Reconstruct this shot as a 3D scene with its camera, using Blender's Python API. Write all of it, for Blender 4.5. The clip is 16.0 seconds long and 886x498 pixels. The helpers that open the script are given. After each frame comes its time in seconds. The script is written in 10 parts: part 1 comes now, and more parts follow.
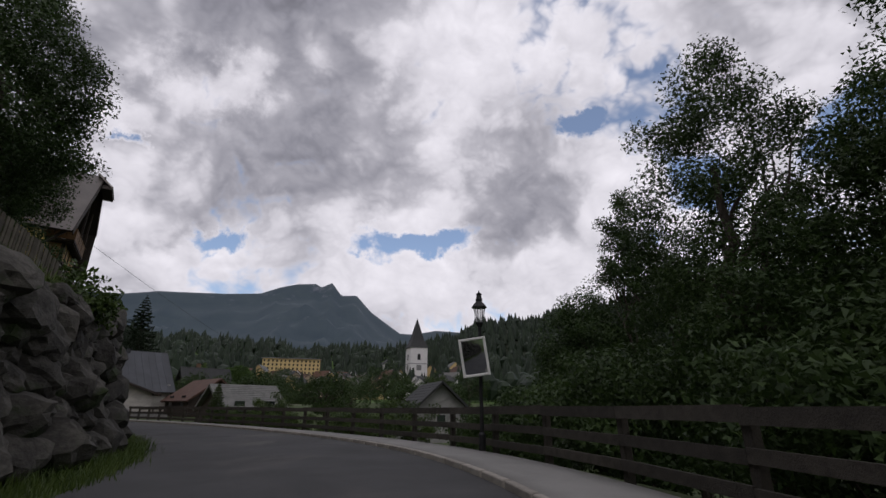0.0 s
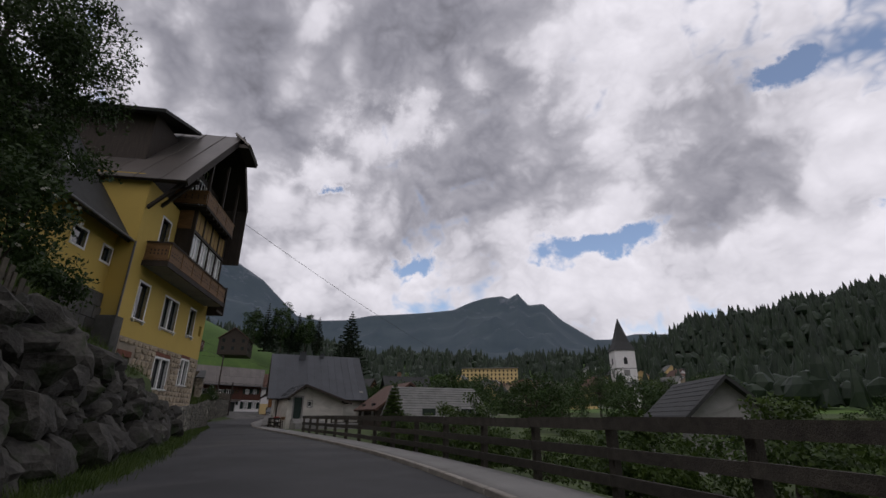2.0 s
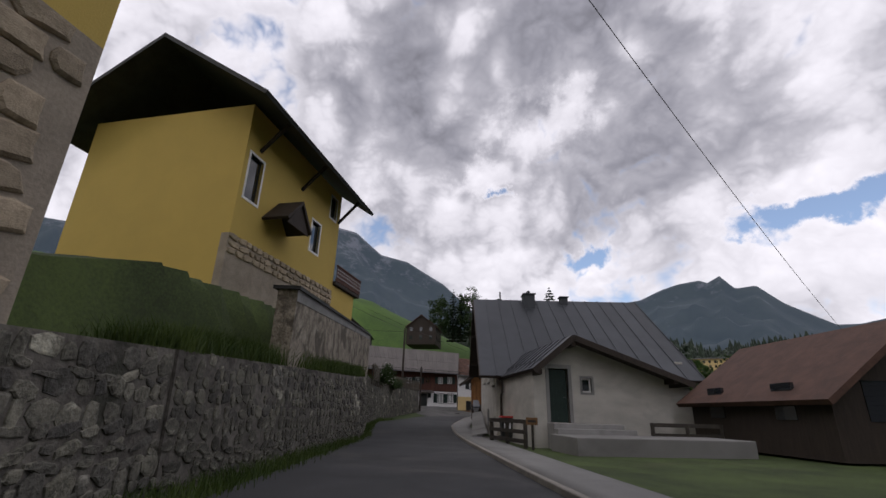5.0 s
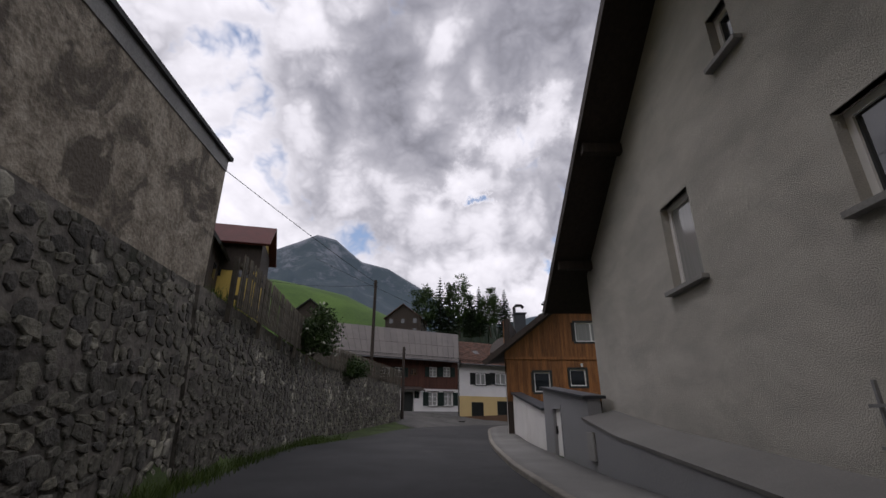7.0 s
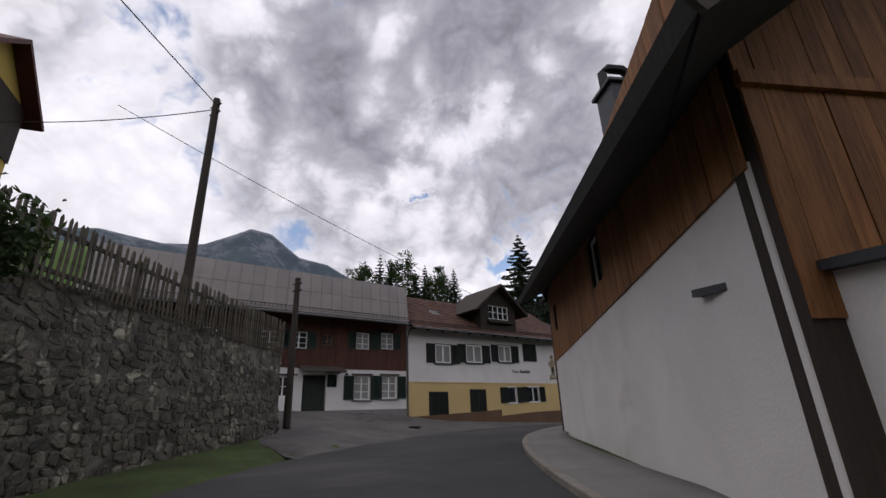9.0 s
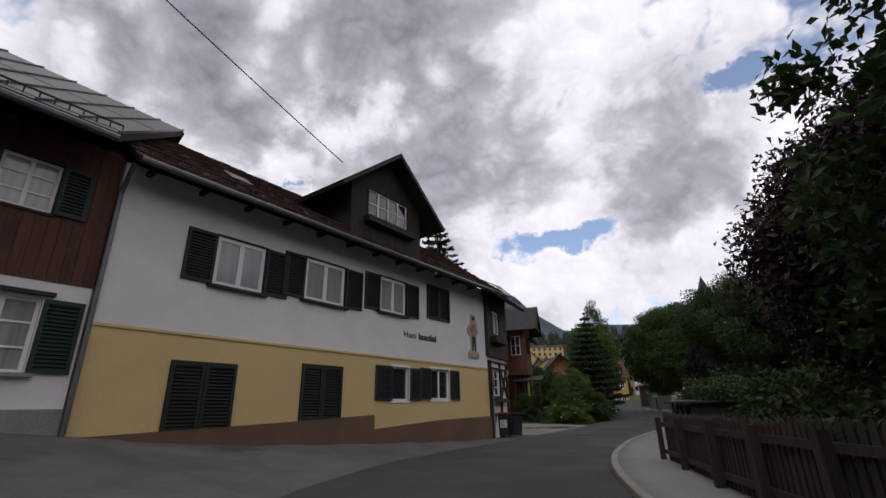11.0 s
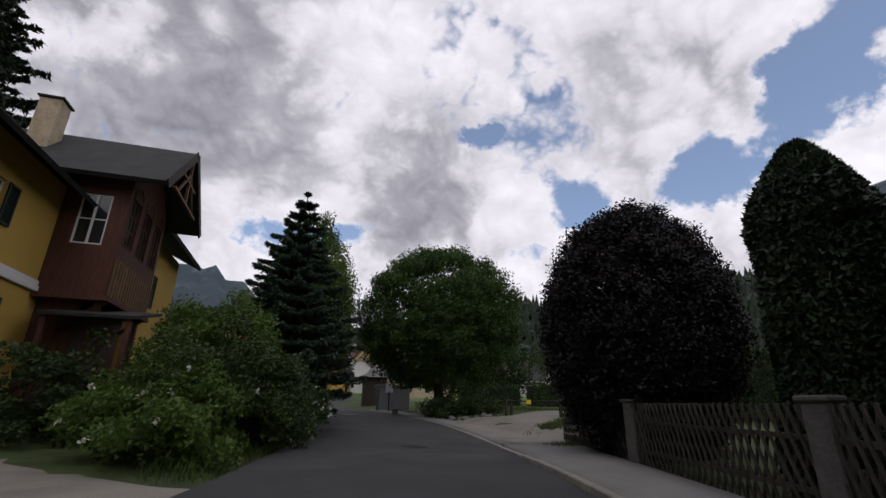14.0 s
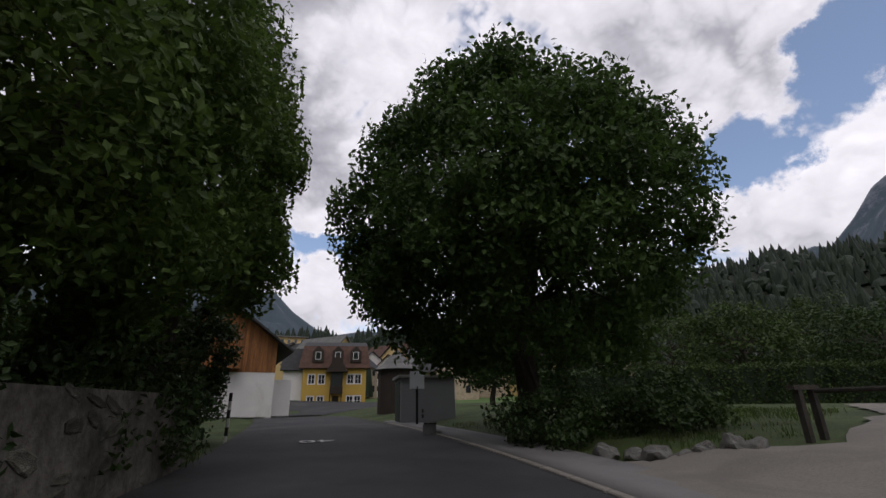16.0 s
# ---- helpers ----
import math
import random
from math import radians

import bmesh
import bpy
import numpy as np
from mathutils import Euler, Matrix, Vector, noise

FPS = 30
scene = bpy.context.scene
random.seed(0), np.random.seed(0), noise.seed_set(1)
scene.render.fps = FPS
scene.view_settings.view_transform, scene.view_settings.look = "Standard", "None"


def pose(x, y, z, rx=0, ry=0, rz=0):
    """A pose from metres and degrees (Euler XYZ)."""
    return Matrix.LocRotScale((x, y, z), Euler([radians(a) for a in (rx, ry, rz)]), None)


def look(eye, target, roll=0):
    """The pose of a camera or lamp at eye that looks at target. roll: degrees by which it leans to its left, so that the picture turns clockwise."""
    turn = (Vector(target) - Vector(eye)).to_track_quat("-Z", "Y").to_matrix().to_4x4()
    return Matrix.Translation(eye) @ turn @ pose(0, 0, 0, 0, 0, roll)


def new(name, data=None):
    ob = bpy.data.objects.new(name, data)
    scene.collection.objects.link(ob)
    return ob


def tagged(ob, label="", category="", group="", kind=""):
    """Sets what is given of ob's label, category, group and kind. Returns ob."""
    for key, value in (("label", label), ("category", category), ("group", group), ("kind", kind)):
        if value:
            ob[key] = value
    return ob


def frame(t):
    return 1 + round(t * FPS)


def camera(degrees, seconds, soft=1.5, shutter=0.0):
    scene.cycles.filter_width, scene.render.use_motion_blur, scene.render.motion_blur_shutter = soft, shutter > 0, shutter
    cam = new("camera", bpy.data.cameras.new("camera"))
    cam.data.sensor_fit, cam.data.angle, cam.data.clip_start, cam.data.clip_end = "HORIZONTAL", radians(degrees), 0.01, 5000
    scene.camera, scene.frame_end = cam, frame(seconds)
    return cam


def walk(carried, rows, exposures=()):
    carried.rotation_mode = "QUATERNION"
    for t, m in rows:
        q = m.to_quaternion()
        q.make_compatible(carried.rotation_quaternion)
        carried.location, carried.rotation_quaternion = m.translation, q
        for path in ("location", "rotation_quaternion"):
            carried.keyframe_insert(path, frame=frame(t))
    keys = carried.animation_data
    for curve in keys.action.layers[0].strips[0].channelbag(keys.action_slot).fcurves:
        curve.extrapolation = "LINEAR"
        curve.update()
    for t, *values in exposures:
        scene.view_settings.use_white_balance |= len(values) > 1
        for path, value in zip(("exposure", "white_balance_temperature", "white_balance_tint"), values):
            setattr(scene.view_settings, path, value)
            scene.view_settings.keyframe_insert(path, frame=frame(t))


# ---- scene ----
# ---- camera ----
cam = camera(88.8, 16.0, soft=1.5, shutter=0.0)


def aim(x, y, z, yaw, pitch, roll):
    """A camera pose from its heading (to the left of +y), its tilt up and its lean."""
    return pose(x, y, z, 90 + pitch, 0, yaw) @ pose(0, 0, 0, 0, 0, roll)


PATH = [
    (0.0, aim(0.000, 0.000, 1.150, -7.90, 19.32, 0.20)),
    (0.5, aim(-0.072, 4.460, 1.186, -3.42, 19.87, 0.45)),
    (1.0, aim(-0.538, 8.553, 1.210, 1.68, 20.22, 0.70)),
    (1.5, aim(-1.461, 12.380, 1.174, 8.65, 20.35, 0.54)),
    (2.0, aim(-2.806, 16.122, 1.120, 15.90, 20.38, 0.35)),
    (2.5, aim(-4.995, 20.226, 1.092, 22.73, 20.66, 0.32)),
    (3.0, aim(-7.842, 24.378, 1.128, 28.81, 20.28, 0.84)),
    (3.5, aim(-10.996, 28.399, 1.158, 32.99, 20.07, 1.19)),
    (4.0, aim(-14.561, 32.603, 1.169, 36.16, 20.42, 1.44)),
    (4.5, aim(-18.497, 37.152, 1.168, 38.00, 20.18, 1.47)),
    (5.0, aim(-22.771, 41.864, 1.155, 38.56, 19.80, 1.56)),
    (5.5, aim(-27.209, 46.706, 1.133, 38.18, 19.54, 1.67)),
    (6.0, aim(-31.528, 51.755, 1.108, 37.71, 19.86, 1.50)),
    (6.5, aim(-35.740, 56.737, 1.024, 36.81, 20.35, 0.62)),
    (7.0, aim(-39.756, 61.575, 1.081, 36.00, 20.75, -0.04)),
    (7.5, aim(-43.332, 66.152, 1.213, 34.73, 20.65, -0.59)),
    (8.0, aim(-46.598, 70.708, 1.267, 32.78, 20.58, -2.03)),
    (8.5, aim(-49.502, 75.012, 1.286, 30.41, 20.30, -2.50)),
    (9.0, aim(-52.319, 79.192, 1.423, 28.15, 20.28, -2.24)),
    (9.5, aim(-54.862, 83.404, 1.590, 25.36, 20.31, -1.87)),
    (10.0, aim(-57.134, 87.700, 1.724, 21.69, 20.23, -1.61)),
    (10.5, aim(-58.942, 92.234, 1.734, 16.68, 19.80, -1.24)),
    (11.0, aim(-60.121, 96.886, 1.778, 11.07, 19.75, -1.19)),
    (11.5, aim(-60.748, 101.508, 1.826, 4.89, 19.56, -0.81)),
    (12.0, aim(-60.777, 106.074, 1.829, -1.85, 19.45, -0.51)),
    (12.5, aim(-60.184, 110.680, 1.783, -9.04, 19.74, -0.36)),
    (13.0, aim(-59.202, 115.171, 1.759, -15.11, 19.57, 0.07)),
    (13.5, aim(-57.856, 119.551, 1.774, -19.60, 19.62, 0.77)),
    (14.0, aim(-56.356, 124.102, 1.781, -22.13, 19.40, 0.86)),
    (14.5, aim(-54.737, 128.619, 1.839, -22.72, 19.48, 0.95)),
    (15.0, aim(-53.404, 132.908, 1.894, -22.15, 19.68, 0.99)),
    (15.5, aim(-52.092, 137.463, 1.874, -20.65, 19.80, -0.10)),
    (16.0, aim(-50.860, 142.283, 2.021, -18.61, 19.67, -1.20)),
]
walk(cam, PATH, ((0.0, -0.12, 6350, 18), (2.0, -0.15, 6350, 18), (6.0, 0.15, 6350, 18), (11.5, 0.15, 6350, 18), (14.0, 0.0, 6350, 18), (16.0, 0.0, 6350, 18)))

# ---- sky and sun ----
SUN_AZ, SUN_EL = radians(-172), radians(54)          # to the right of +y
world = bpy.data.worlds.new("cloudy_sky")
scene.world = world
world.use_nodes = True


class Nodes:
    """Short hand for building node trees."""

    def __init__(self, tree):
        self.tree = tree
        tree.nodes.clear()

    def add(self, kind, **props):
        n = self.tree.nodes.new(kind)
        for k, v in props.items():
            if k == "operation":
                n.operation = v
            elif k == "blend_type":
                n.blend_type = v
            elif k == "data_type":
                n.data_type = v
            elif k == "noise_dimensions":
                n.noise_dimensions = v
            elif k == "feature":
                n.feature = v
            elif k == "sky_type":
                n.sky_type = v
        return n

    def put(self, sock, v):
        if isinstance(v, bpy.types.NodeSocket):
            self.tree.links.new(v, sock)
        elif v is not None:
            sock.default_value = v

    def math(self, op, a, b=None, c=None, clamp=False):
        n = self.add("ShaderNodeMath", operation=op)
        n.use_clamp = clamp
        for s, v in zip(n.inputs, (a, b, c)):
            self.put(s, v)
        return n.outputs[0]

    def vec(self, op, a, b=None, out=0):
        n = self.add("ShaderNodeVectorMath", operation=op)
        self.put(n.inputs[0], a)
        self.put(n.inputs[1], b)
        return n.outputs[out]

    def mix(self, f, a, b, blend="MIX"):
        n = self.add("ShaderNodeMix", data_type="RGBA", blend_type=blend)
        self.put(n.inputs[0], f)
        self.put(n.inputs[6], a)
        self.put(n.inputs[7], b)
        return n.outputs[2]

    def noise(self, v, scale, detail=4.0, rough=0.55, dist=0.0):
        n = self.add("ShaderNodeTexNoise")
        self.put(n.inputs["Vector"], v)
        n.inputs["Scale"].default_value, n.inputs["Detail"].default_value = scale, detail
        n.inputs["Roughness"].default_value, n.inputs["Distortion"].default_value = rough, dist
        return n.outputs[0]

    def step(self, v, lo, hi, a=0.0, b=1.0):
        n = self.add("ShaderNodeMapRange")
        n.interpolation_type = "SMOOTHSTEP"
        for s, w in zip(n.inputs, (v, lo, hi, a, b)):
            self.put(s, w)
        return n.outputs[0]


def col(r, g, b):
    return (r, g, b, 1.0)


def build_sky():
    n = Nodes(world.node_tree)
    out, bg = n.add("ShaderNodeOutputWorld"), n.add("ShaderNodeBackground")
    sky = n.add("ShaderNodeTexSky", sky_type="NISHITA")
    sky.sun_disc, sky.sun_elevation, sky.sun_rotation = False, SUN_EL, SUN_AZ
    sky.air_density, sky.dust_density = 1.0, 0.6
    d = n.add("ShaderNodeTexCoord").outputs["Generated"]
    warp = n.add("ShaderNodeTexNoise")
    n.put(warp.inputs["Vector"], d)
    warp.inputs["Scale"].default_value, warp.inputs["Detail"].default_value, warp.inputs["Roughness"].default_value = 8.0, 10.0, 0.66
    unit = n.vec("NORMALIZE", d)
    bent = n.vec("ADD", unit, n.vec("MULTIPLY", n.vec("SUBTRACT", warp.outputs[1], (0.5, 0.5, 0.5)), (0.22, 0.22, 0.16)))
    sep = n.add("ShaderNodeSeparateXYZ")
    n.put(sep.inputs[0], d)
    curl = n.add("ShaderNodeTexNoise")
    n.put(curl.inputs["Vector"], unit)
    curl.inputs["Scale"].default_value, curl.inputs["Detail"].default_value = 4.0, 3.0
    swirl = n.vec("ADD", unit, n.vec("MULTIPLY", n.vec("SUBTRACT", curl.outputs[1], (0.5, 0.5, 0.5)), (0.085, 0.085, 0.07)))

    def billow(up, octaves):
        """Heaped cauliflower lobes with creases between them; looked up a little higher they tell lit tops from grey undersides."""
        p = n.vec("MULTIPLY", n.vec("ADD", swirl, (3.1, 7.4, up)), (1.0, 1.0, 1.25))
        total = None
        for scale, amp in octaves:
            k = n.math("MULTIPLY", n.math("SQRT", n.math("ADD", n.math("POWER", n.math("SUBTRACT", n.noise(p, scale, 0.0), 0.5), 2.0), 0.0012)), 2.0 * amp)
            total = k if total is None else n.math("ADD", total, k)
        return total

    fine = ((3.8, 0.9), (8.6, 0.72), (18.0, 0.4), (37.0, 0.21), (78.0, 0.1))
    heaps = billow(0.0, fine)
    lit = n.math("SUBTRACT", billow(-0.018, fine), heaps)
    body = n.math("ADD", n.noise(n.vec("ADD", swirl, (5.0, 2.0, 1.0)), 2.4, 2.0, 0.5), n.math("MULTIPLY", n.math("SUBTRACT", heaps, 0.51), 0.6))

    def lobe(az, el, size, gain, wide=1.0):
        """A soft lobe of the cloud cover about one direction of the sky."""
        a, e = radians(az), radians(el)
        c = (math.sin(a) * math.cos(e), math.cos(a) * math.cos(e), math.sin(e))
        off = n.vec("SUBTRACT", bent, c)
        if wide != 1.0:
            off = n.vec("MULTIPLY", off, (1 / wide, 1 / wide, 1.0))
        r = n.vec("LENGTH", off, out=1)
        return n.step(r, 0.0, size, gain, 0.0)

    cover = n.math("ADD", n.math("MULTIPLY", body, 0.7), 0.27)
    gaps = ((4.5, 20.2, 0.07, -0.5, 3.2), (0.8, 16.8, 0.04, -0.22, 1.4), (39, 23.5, 0.12, -0.33, 1.2), (34, 18.5, 0.06, -0.25, 1.5), (27.6, 33.6, 0.04, -0.28, 1.5), (57, 25, 0.13, -0.44, 1.2), (67, 31, 0.19, -0.5, 0.7),
            (59, 21, 0.07, -0.26, 1.2), (76, 40, 0.27, -0.5, 0.8), (-32, 26, 0.035, -0.25, 1.2), (-18.6, 19, 0.035, -0.22, 1.6))
    for g in gaps:
        cover = n.math("ADD", cover, lobe(*g))
    alpha = n.step(cover, 0.38, 0.54)
    # brightness: heavy parts grey, lit tops and thin edges white
    broad = n.math("MULTIPLY", n.math("SUBTRACT", n.noise(n.vec("ADD", swirl, (3.1, 7.4, 0.0)), 2.6, 3.0, 0.45), 0.5), -1.1)
    light = n.math("ADD", n.math("ADD", 0.66, broad), n.math("MULTIPLY", n.math("SUBTRACT", heaps, 0.51), 0.85))
    tones = ((-25, 45, 0.44, -0.26, 1.2), (-40, 33, 0.28, -0.22, 0.8), (-43, 23, 0.16, -0.2, 1.0), (-27, 18, 0.13, -0.24, 1.4), (-13, 27, 0.2, -0.14, 1.5), (14.5, 17.6, 0.12, -0.22, 1.3), (0, 31, 0.2, -0.1, 1.5), (-22, 25, 0.14, -0.12, 1.0),
             (-33.5, 29.2, 0.085, 0.42, 0.9), (-24, 34.3, 0.10, 0.42, 1.4), (-18, 36.2, 0.09, 0.26, 1.2), (18, 41, 0.34, 0.16, 1.0), (6, 42.5, 0.2, 0.12, 1.0), (3, 14, 0.14, 0.18, 2.6), (-21, 15.5, 0.09, 0.25, 2.0), (25, 17, 0.1, 0.12, 1.2),
             (46, 19, 0.1, 0.28, 1.2), (66, 21.5, 0.1, 0.42, 1.0), (74, 26, 0.12, 0.42, 0.8), (55, 40, 0.4, 0.12, 1.0), (-75, 37, 0.5, 0.08, 1.0), (12, 26, 0.22, -0.12, 1.6))
    for g in tones:
        light = n.math("ADD", light, lobe(*g))
    # rims of the gaps are thin and bright
    light = n.math("ADD", light, n.step(cover, 0.60, 0.46, 0.0, 0.22))
    light = n.math("ADD", n.step(light, 0.0, 1.15, 0.27, 0.68), n.step(light, 0.44, 0.78, 0.0, 0.2))
    light = n.math("ADD", light, n.math("MULTIPLY", lit, 0.35), clamp=True)
    ramp = n.add("ShaderNodeValToRGB")
    n.put(ramp.inputs[0], light)
    els = ramp.color_ramp.elements
    els[0].position, els[0].color = 0.0, col(0.0, 0.0, 0.004)
    els[1].position, els[1].color = 1.0, col(1.0, 1.0, 1.01)
    e = els.new(0.3)
    e.color = col(0.29, 0.296, 0.325)
    # the clear sky, seen through the gaps
    clear = n.mix(1.0, sky.outputs[0], col(0.135, 0.14, 0.138), "MULTIPLY")
    clear = n.mix(0.10, clear, col(0.75, 0.8, 0.85))
    full = n.mix(alpha, clear, ramp.outputs[0])
    haze = n.step(sep.outputs[2], -0.02, 0.16, 1.0, 0.0)
    full = n.mix(n.math("MULTIPLY", haze, 0.3), full, col(0.62, 0.66, 0.74))
    n.put(bg.inputs[0], full)
    bg.inputs[1].default_value = 1.0
    n.put(out.inputs[0], bg.outputs[0])


build_sky()
sun = new("sun", bpy.data.lights.new("sun", "SUN"))
sun.data.energy, sun.data.angle, sun.data.color = 0.36, radians(18), (1.0, 0.96, 0.9)
sun.matrix_world = look((0, 0, 0), (-math.sin(SUN_AZ) * math.cos(SUN_EL), -math.cos(SUN_AZ) * math.cos(SUN_EL), -math.sin(SUN_EL)))

# ---- materials ----
MATS = {}


def material(name, base, rough=0.8, metal=0.0, vary=0.25, scale=1.2, grain=25.0, bump=0.15, tint=None, piece=0.0, island=0.0, stretch=(1, 1, 1), stain=None, stain_at=(0.55, 0.75), spec=0.4):
    """A procedural surface: base colour, large stains, fine grain and relief, at real size."""
    m = bpy.data.materials.new(name)
    m.use_nodes = True
    n = Nodes(m.node_tree)
    out, bs = n.add("ShaderNodeOutputMaterial"), n.add("ShaderNodeBsdfPrincipled")
    co = n.vec("MULTIPLY", n.add("ShaderNodeTexCoord").outputs["Object"], tuple(stretch))
    big = n.noise(co, scale, 5.0, 0.6, 0.4)
    small = n.noise(co, grain, 4.0, 0.6)
    f = n.math("ADD", n.math("MULTIPLY", big, 0.6), n.math("MULTIPLY", small, 0.4))
    dark = tuple(c * (1 - vary) for c in base)
    light = tuple(min(1, c * (1 + vary)) for c in (tint or base))
    c = n.mix(n.step(f, 0.3, 0.7), col(*dark), col(*light))
    if stain:
        c = n.mix(n.step(n.noise(co, scale * 0.45, 6.0, 0.65, 0.8), *stain_at), c, col(*stain))
    if piece:
        r = n.add("ShaderNodeObjectInfo").outputs["Random"]
        c = n.mix(1.0, c, n.mix(r, col(*[1 - piece] * 3), col(*[1 + piece] * 3)), "MULTIPLY")
    if island:
        r = n.add("ShaderNodeNewGeometry").outputs["Random Per Island"]
        c = n.mix(1.0, c, n.mix(r, col(1 - island, 1 - island, 1 - island), col(1 + island, 1 + island, 1 + island * 0.6)), "MULTIPLY")
    n.put(bs.inputs["Base Color"], c)
    n.put(bs.inputs["Roughness"], n.math("ADD", rough - 0.08, n.math("MULTIPLY", small, 0.16), clamp=True))
    bs.inputs["Metallic"].default_value = metal
    bs.inputs["Specular IOR Level"].default_value = spec
    if bump:
        b = n.add("ShaderNodeBump")
        b.inputs["Strength"].default_value, b.inputs["Distance"].default_value = bump, 0.03
        n.put(b.inputs["Height"], n.math("ADD", small, n.math("MULTIPLY", big, 0.6)))
        n.put(bs.inputs["Normal"], b.outputs[0])
    n.put(out.inputs[0], bs.outputs[0])
    MATS[name] = m
    return m


def leaf_material(name, dark, light, trans=0.25):
    m = bpy.data.materials.new(name)
    m.use_nodes = True
    n = Nodes(m.node_tree)
    out = n.add("ShaderNodeOutputMaterial")
    r = n.add("ShaderNodeNewGeometry").outputs["Random Per Island"]
    co = n.add("ShaderNodeTexCoord").outputs["Object"]
    f = n.math("ADD", n.math("MULTIPLY", r, 0.6), n.math("MULTIPLY", n.step(n.noise(co, 0.7, 3.0), 0.35, 0.65), 0.4))
    c = n.mix(f, col(*dark), col(*light))
    a, t, mx = n.add("ShaderNodeBsdfPrincipled"), n.add("ShaderNodeBsdfTranslucent"), n.add("ShaderNodeMixShader")
    n.put(a.inputs["Base Color"], c)
    a.inputs["Roughness"].default_value = 0.55
    a.inputs["Specular IOR Level"].default_value = 0.3
    n.put(t.inputs[0], c)
    mx.inputs[0].default_value = trans
    n.put(mx.inputs[1], a.outputs[0])
    n.put(mx.inputs[2], t.outputs[0])
    n.put(out.inputs[0], mx.outputs[0])
    MATS[name] = m
    return m


def glass_material(name, tint, rough=0.03):
    m = bpy.data.materials.new(name)
    m.use_nodes = True
    n = Nodes(m.node_tree)
    out, bs = n.add("ShaderNodeOutputMaterial"), n.add("ShaderNodeBsdfPrincipled")
    co = n.add("ShaderNodeTexCoord").outputs["Object"]
    bs.inputs["Base Color"].default_value = col(*tint)
    bs.inputs["Roughness"].default_value = rough
    bs.inputs["Specular IOR Level"].default_value = 0.9
    b = n.add("ShaderNodeBump")
    b.inputs["Strength"].default_value, b.inputs["Distance"].default_value = 0.05, 0.02
    n.put(b.inputs["Height"], n.noise(co, 1.4, 2.0))
    n.put(bs.inputs["Normal"], b.outputs[0])
    n.put(out.inputs[0], bs.outputs[0])
    MATS[name] = m
    return m


M_ASPHALT = material("asphalt", (0.040, 0.040, 0.041), 0.9, vary=0.4, scale=0.4, grain=60, bump=0.3, stain=(0.072, 0.069, 0.065), stain_at=(0.52, 0.68))
M_PAVE = material("pavement", (0.19, 0.185, 0.175), 0.9, vary=0.18, scale=0.5, grain=50, bump=0.2, stain=(0.13, 0.125, 0.115))
M_YARD = material("yard_asphalt", (0.10, 0.096, 0.09), 0.92, vary=0.35, scale=0.6, grain=45, bump=0.3, stain=(0.055, 0.053, 0.05), stain_at=(0.5, 0.7))
M_KERB = material("kerb_stone", (0.24, 0.22, 0.19), 0.85, vary=0.25, scale=3, grain=40, piece=0.12)
M_GRAVEL = material("gravel", (0.20, 0.183, 0.155), 0.95, vary=0.25, scale=0.6, grain=30, bump=0.4, stain=(0.15, 0.145, 0.115))
M_GRASS = material("grass_ground", (0.032, 0.05, 0.013), 0.95, vary=0.45, scale=0.5, grain=18, bump=0.6, tint=(0.05, 0.072, 0.018), stain=(0.07, 0.06, 0.033), stain_at=(0.6, 0.85))
M_MEADOW = material("meadow", (0.05, 0.105, 0.018), 0.95, vary=0.3, scale=0.05, grain=1.5, bump=0.3, tint=(0.07, 0.125, 0.022))
M_FLOOR = material("forest_floor", (0.016, 0.024, 0.009), 0.95, vary=0.4, scale=0.08, grain=1.5, bump=0.3)
M_ROCK = material("boulder_rock", (0.031, 0.029, 0.024), 0.95, vary=0.45, scale=1.6, grain=14, bump=0.8, tint=(0.058, 0.054, 0.046), piece=0.25, stain=(0.022, 0.034, 0.010), stain_at=(0.5, 0.64))
M_STONE = material("rubble_stone", (0.06, 0.056, 0.048), 0.92, vary=0.5, scale=2.4, grain=18, bump=0.9, tint=(0.105, 0.099, 0.086), piece=0.45, island=0.4, stain=(0.30, 0.285, 0.25), stain_at=(0.56, 0.66))
M_LIME = material("limestone_cladding", (0.36, 0.29, 0.215), 0.88, vary=0.3, scale=2.0, grain=18, bump=0.5, piece=0.25, island=0.25)
M_MORTAR = material("mortar", (0.088, 0.078, 0.066), 0.95, vary=0.5, scale=1.6, grain=9, bump=1.0, tint=(0.13, 0.118, 0.1), stain=(0.03, 0.032, 0.02), stain_at=(0.5, 0.7))
M_MORTARL = material("light_mortar", (0.32, 0.27, 0.21), 0.95, vary=0.25, scale=1.2, grain=22, bump=0.4)
M_RENDER = material("weathered_render", (0.21, 0.172, 0.122), 0.92, vary=0.5, scale=2.2, grain=13, bump=1.0, tint=(0.285, 0.25, 0.195), stain=(0.105, 0.089, 0.068), stain_at=(0.5, 0.6))
M_CONC = material("concrete", (0.24, 0.235, 0.225), 0.9, vary=0.25, scale=0.8, grain=25, bump=0.3, stain=(0.14, 0.14, 0.13))
M_YELLOW = material("yellow_plaster", (0.56, 0.40, 0.10), 0.85, vary=0.06, scale=0.5, grain=40, bump=0.2)
M_YELLOW2 = material("deep_yellow_plaster", (0.52, 0.34, 0.07), 0.85, vary=0.07, scale=0.4, grain=40, bump=0.2)
M_OCHRE = material("cream_plaster", (0.62, 0.46, 0.21), 0.85, vary=0.07, scale=0.4, grain=30, bump=0.25, stain=(0.52, 0.38, 0.18), stain_at=(0.62, 0.8))
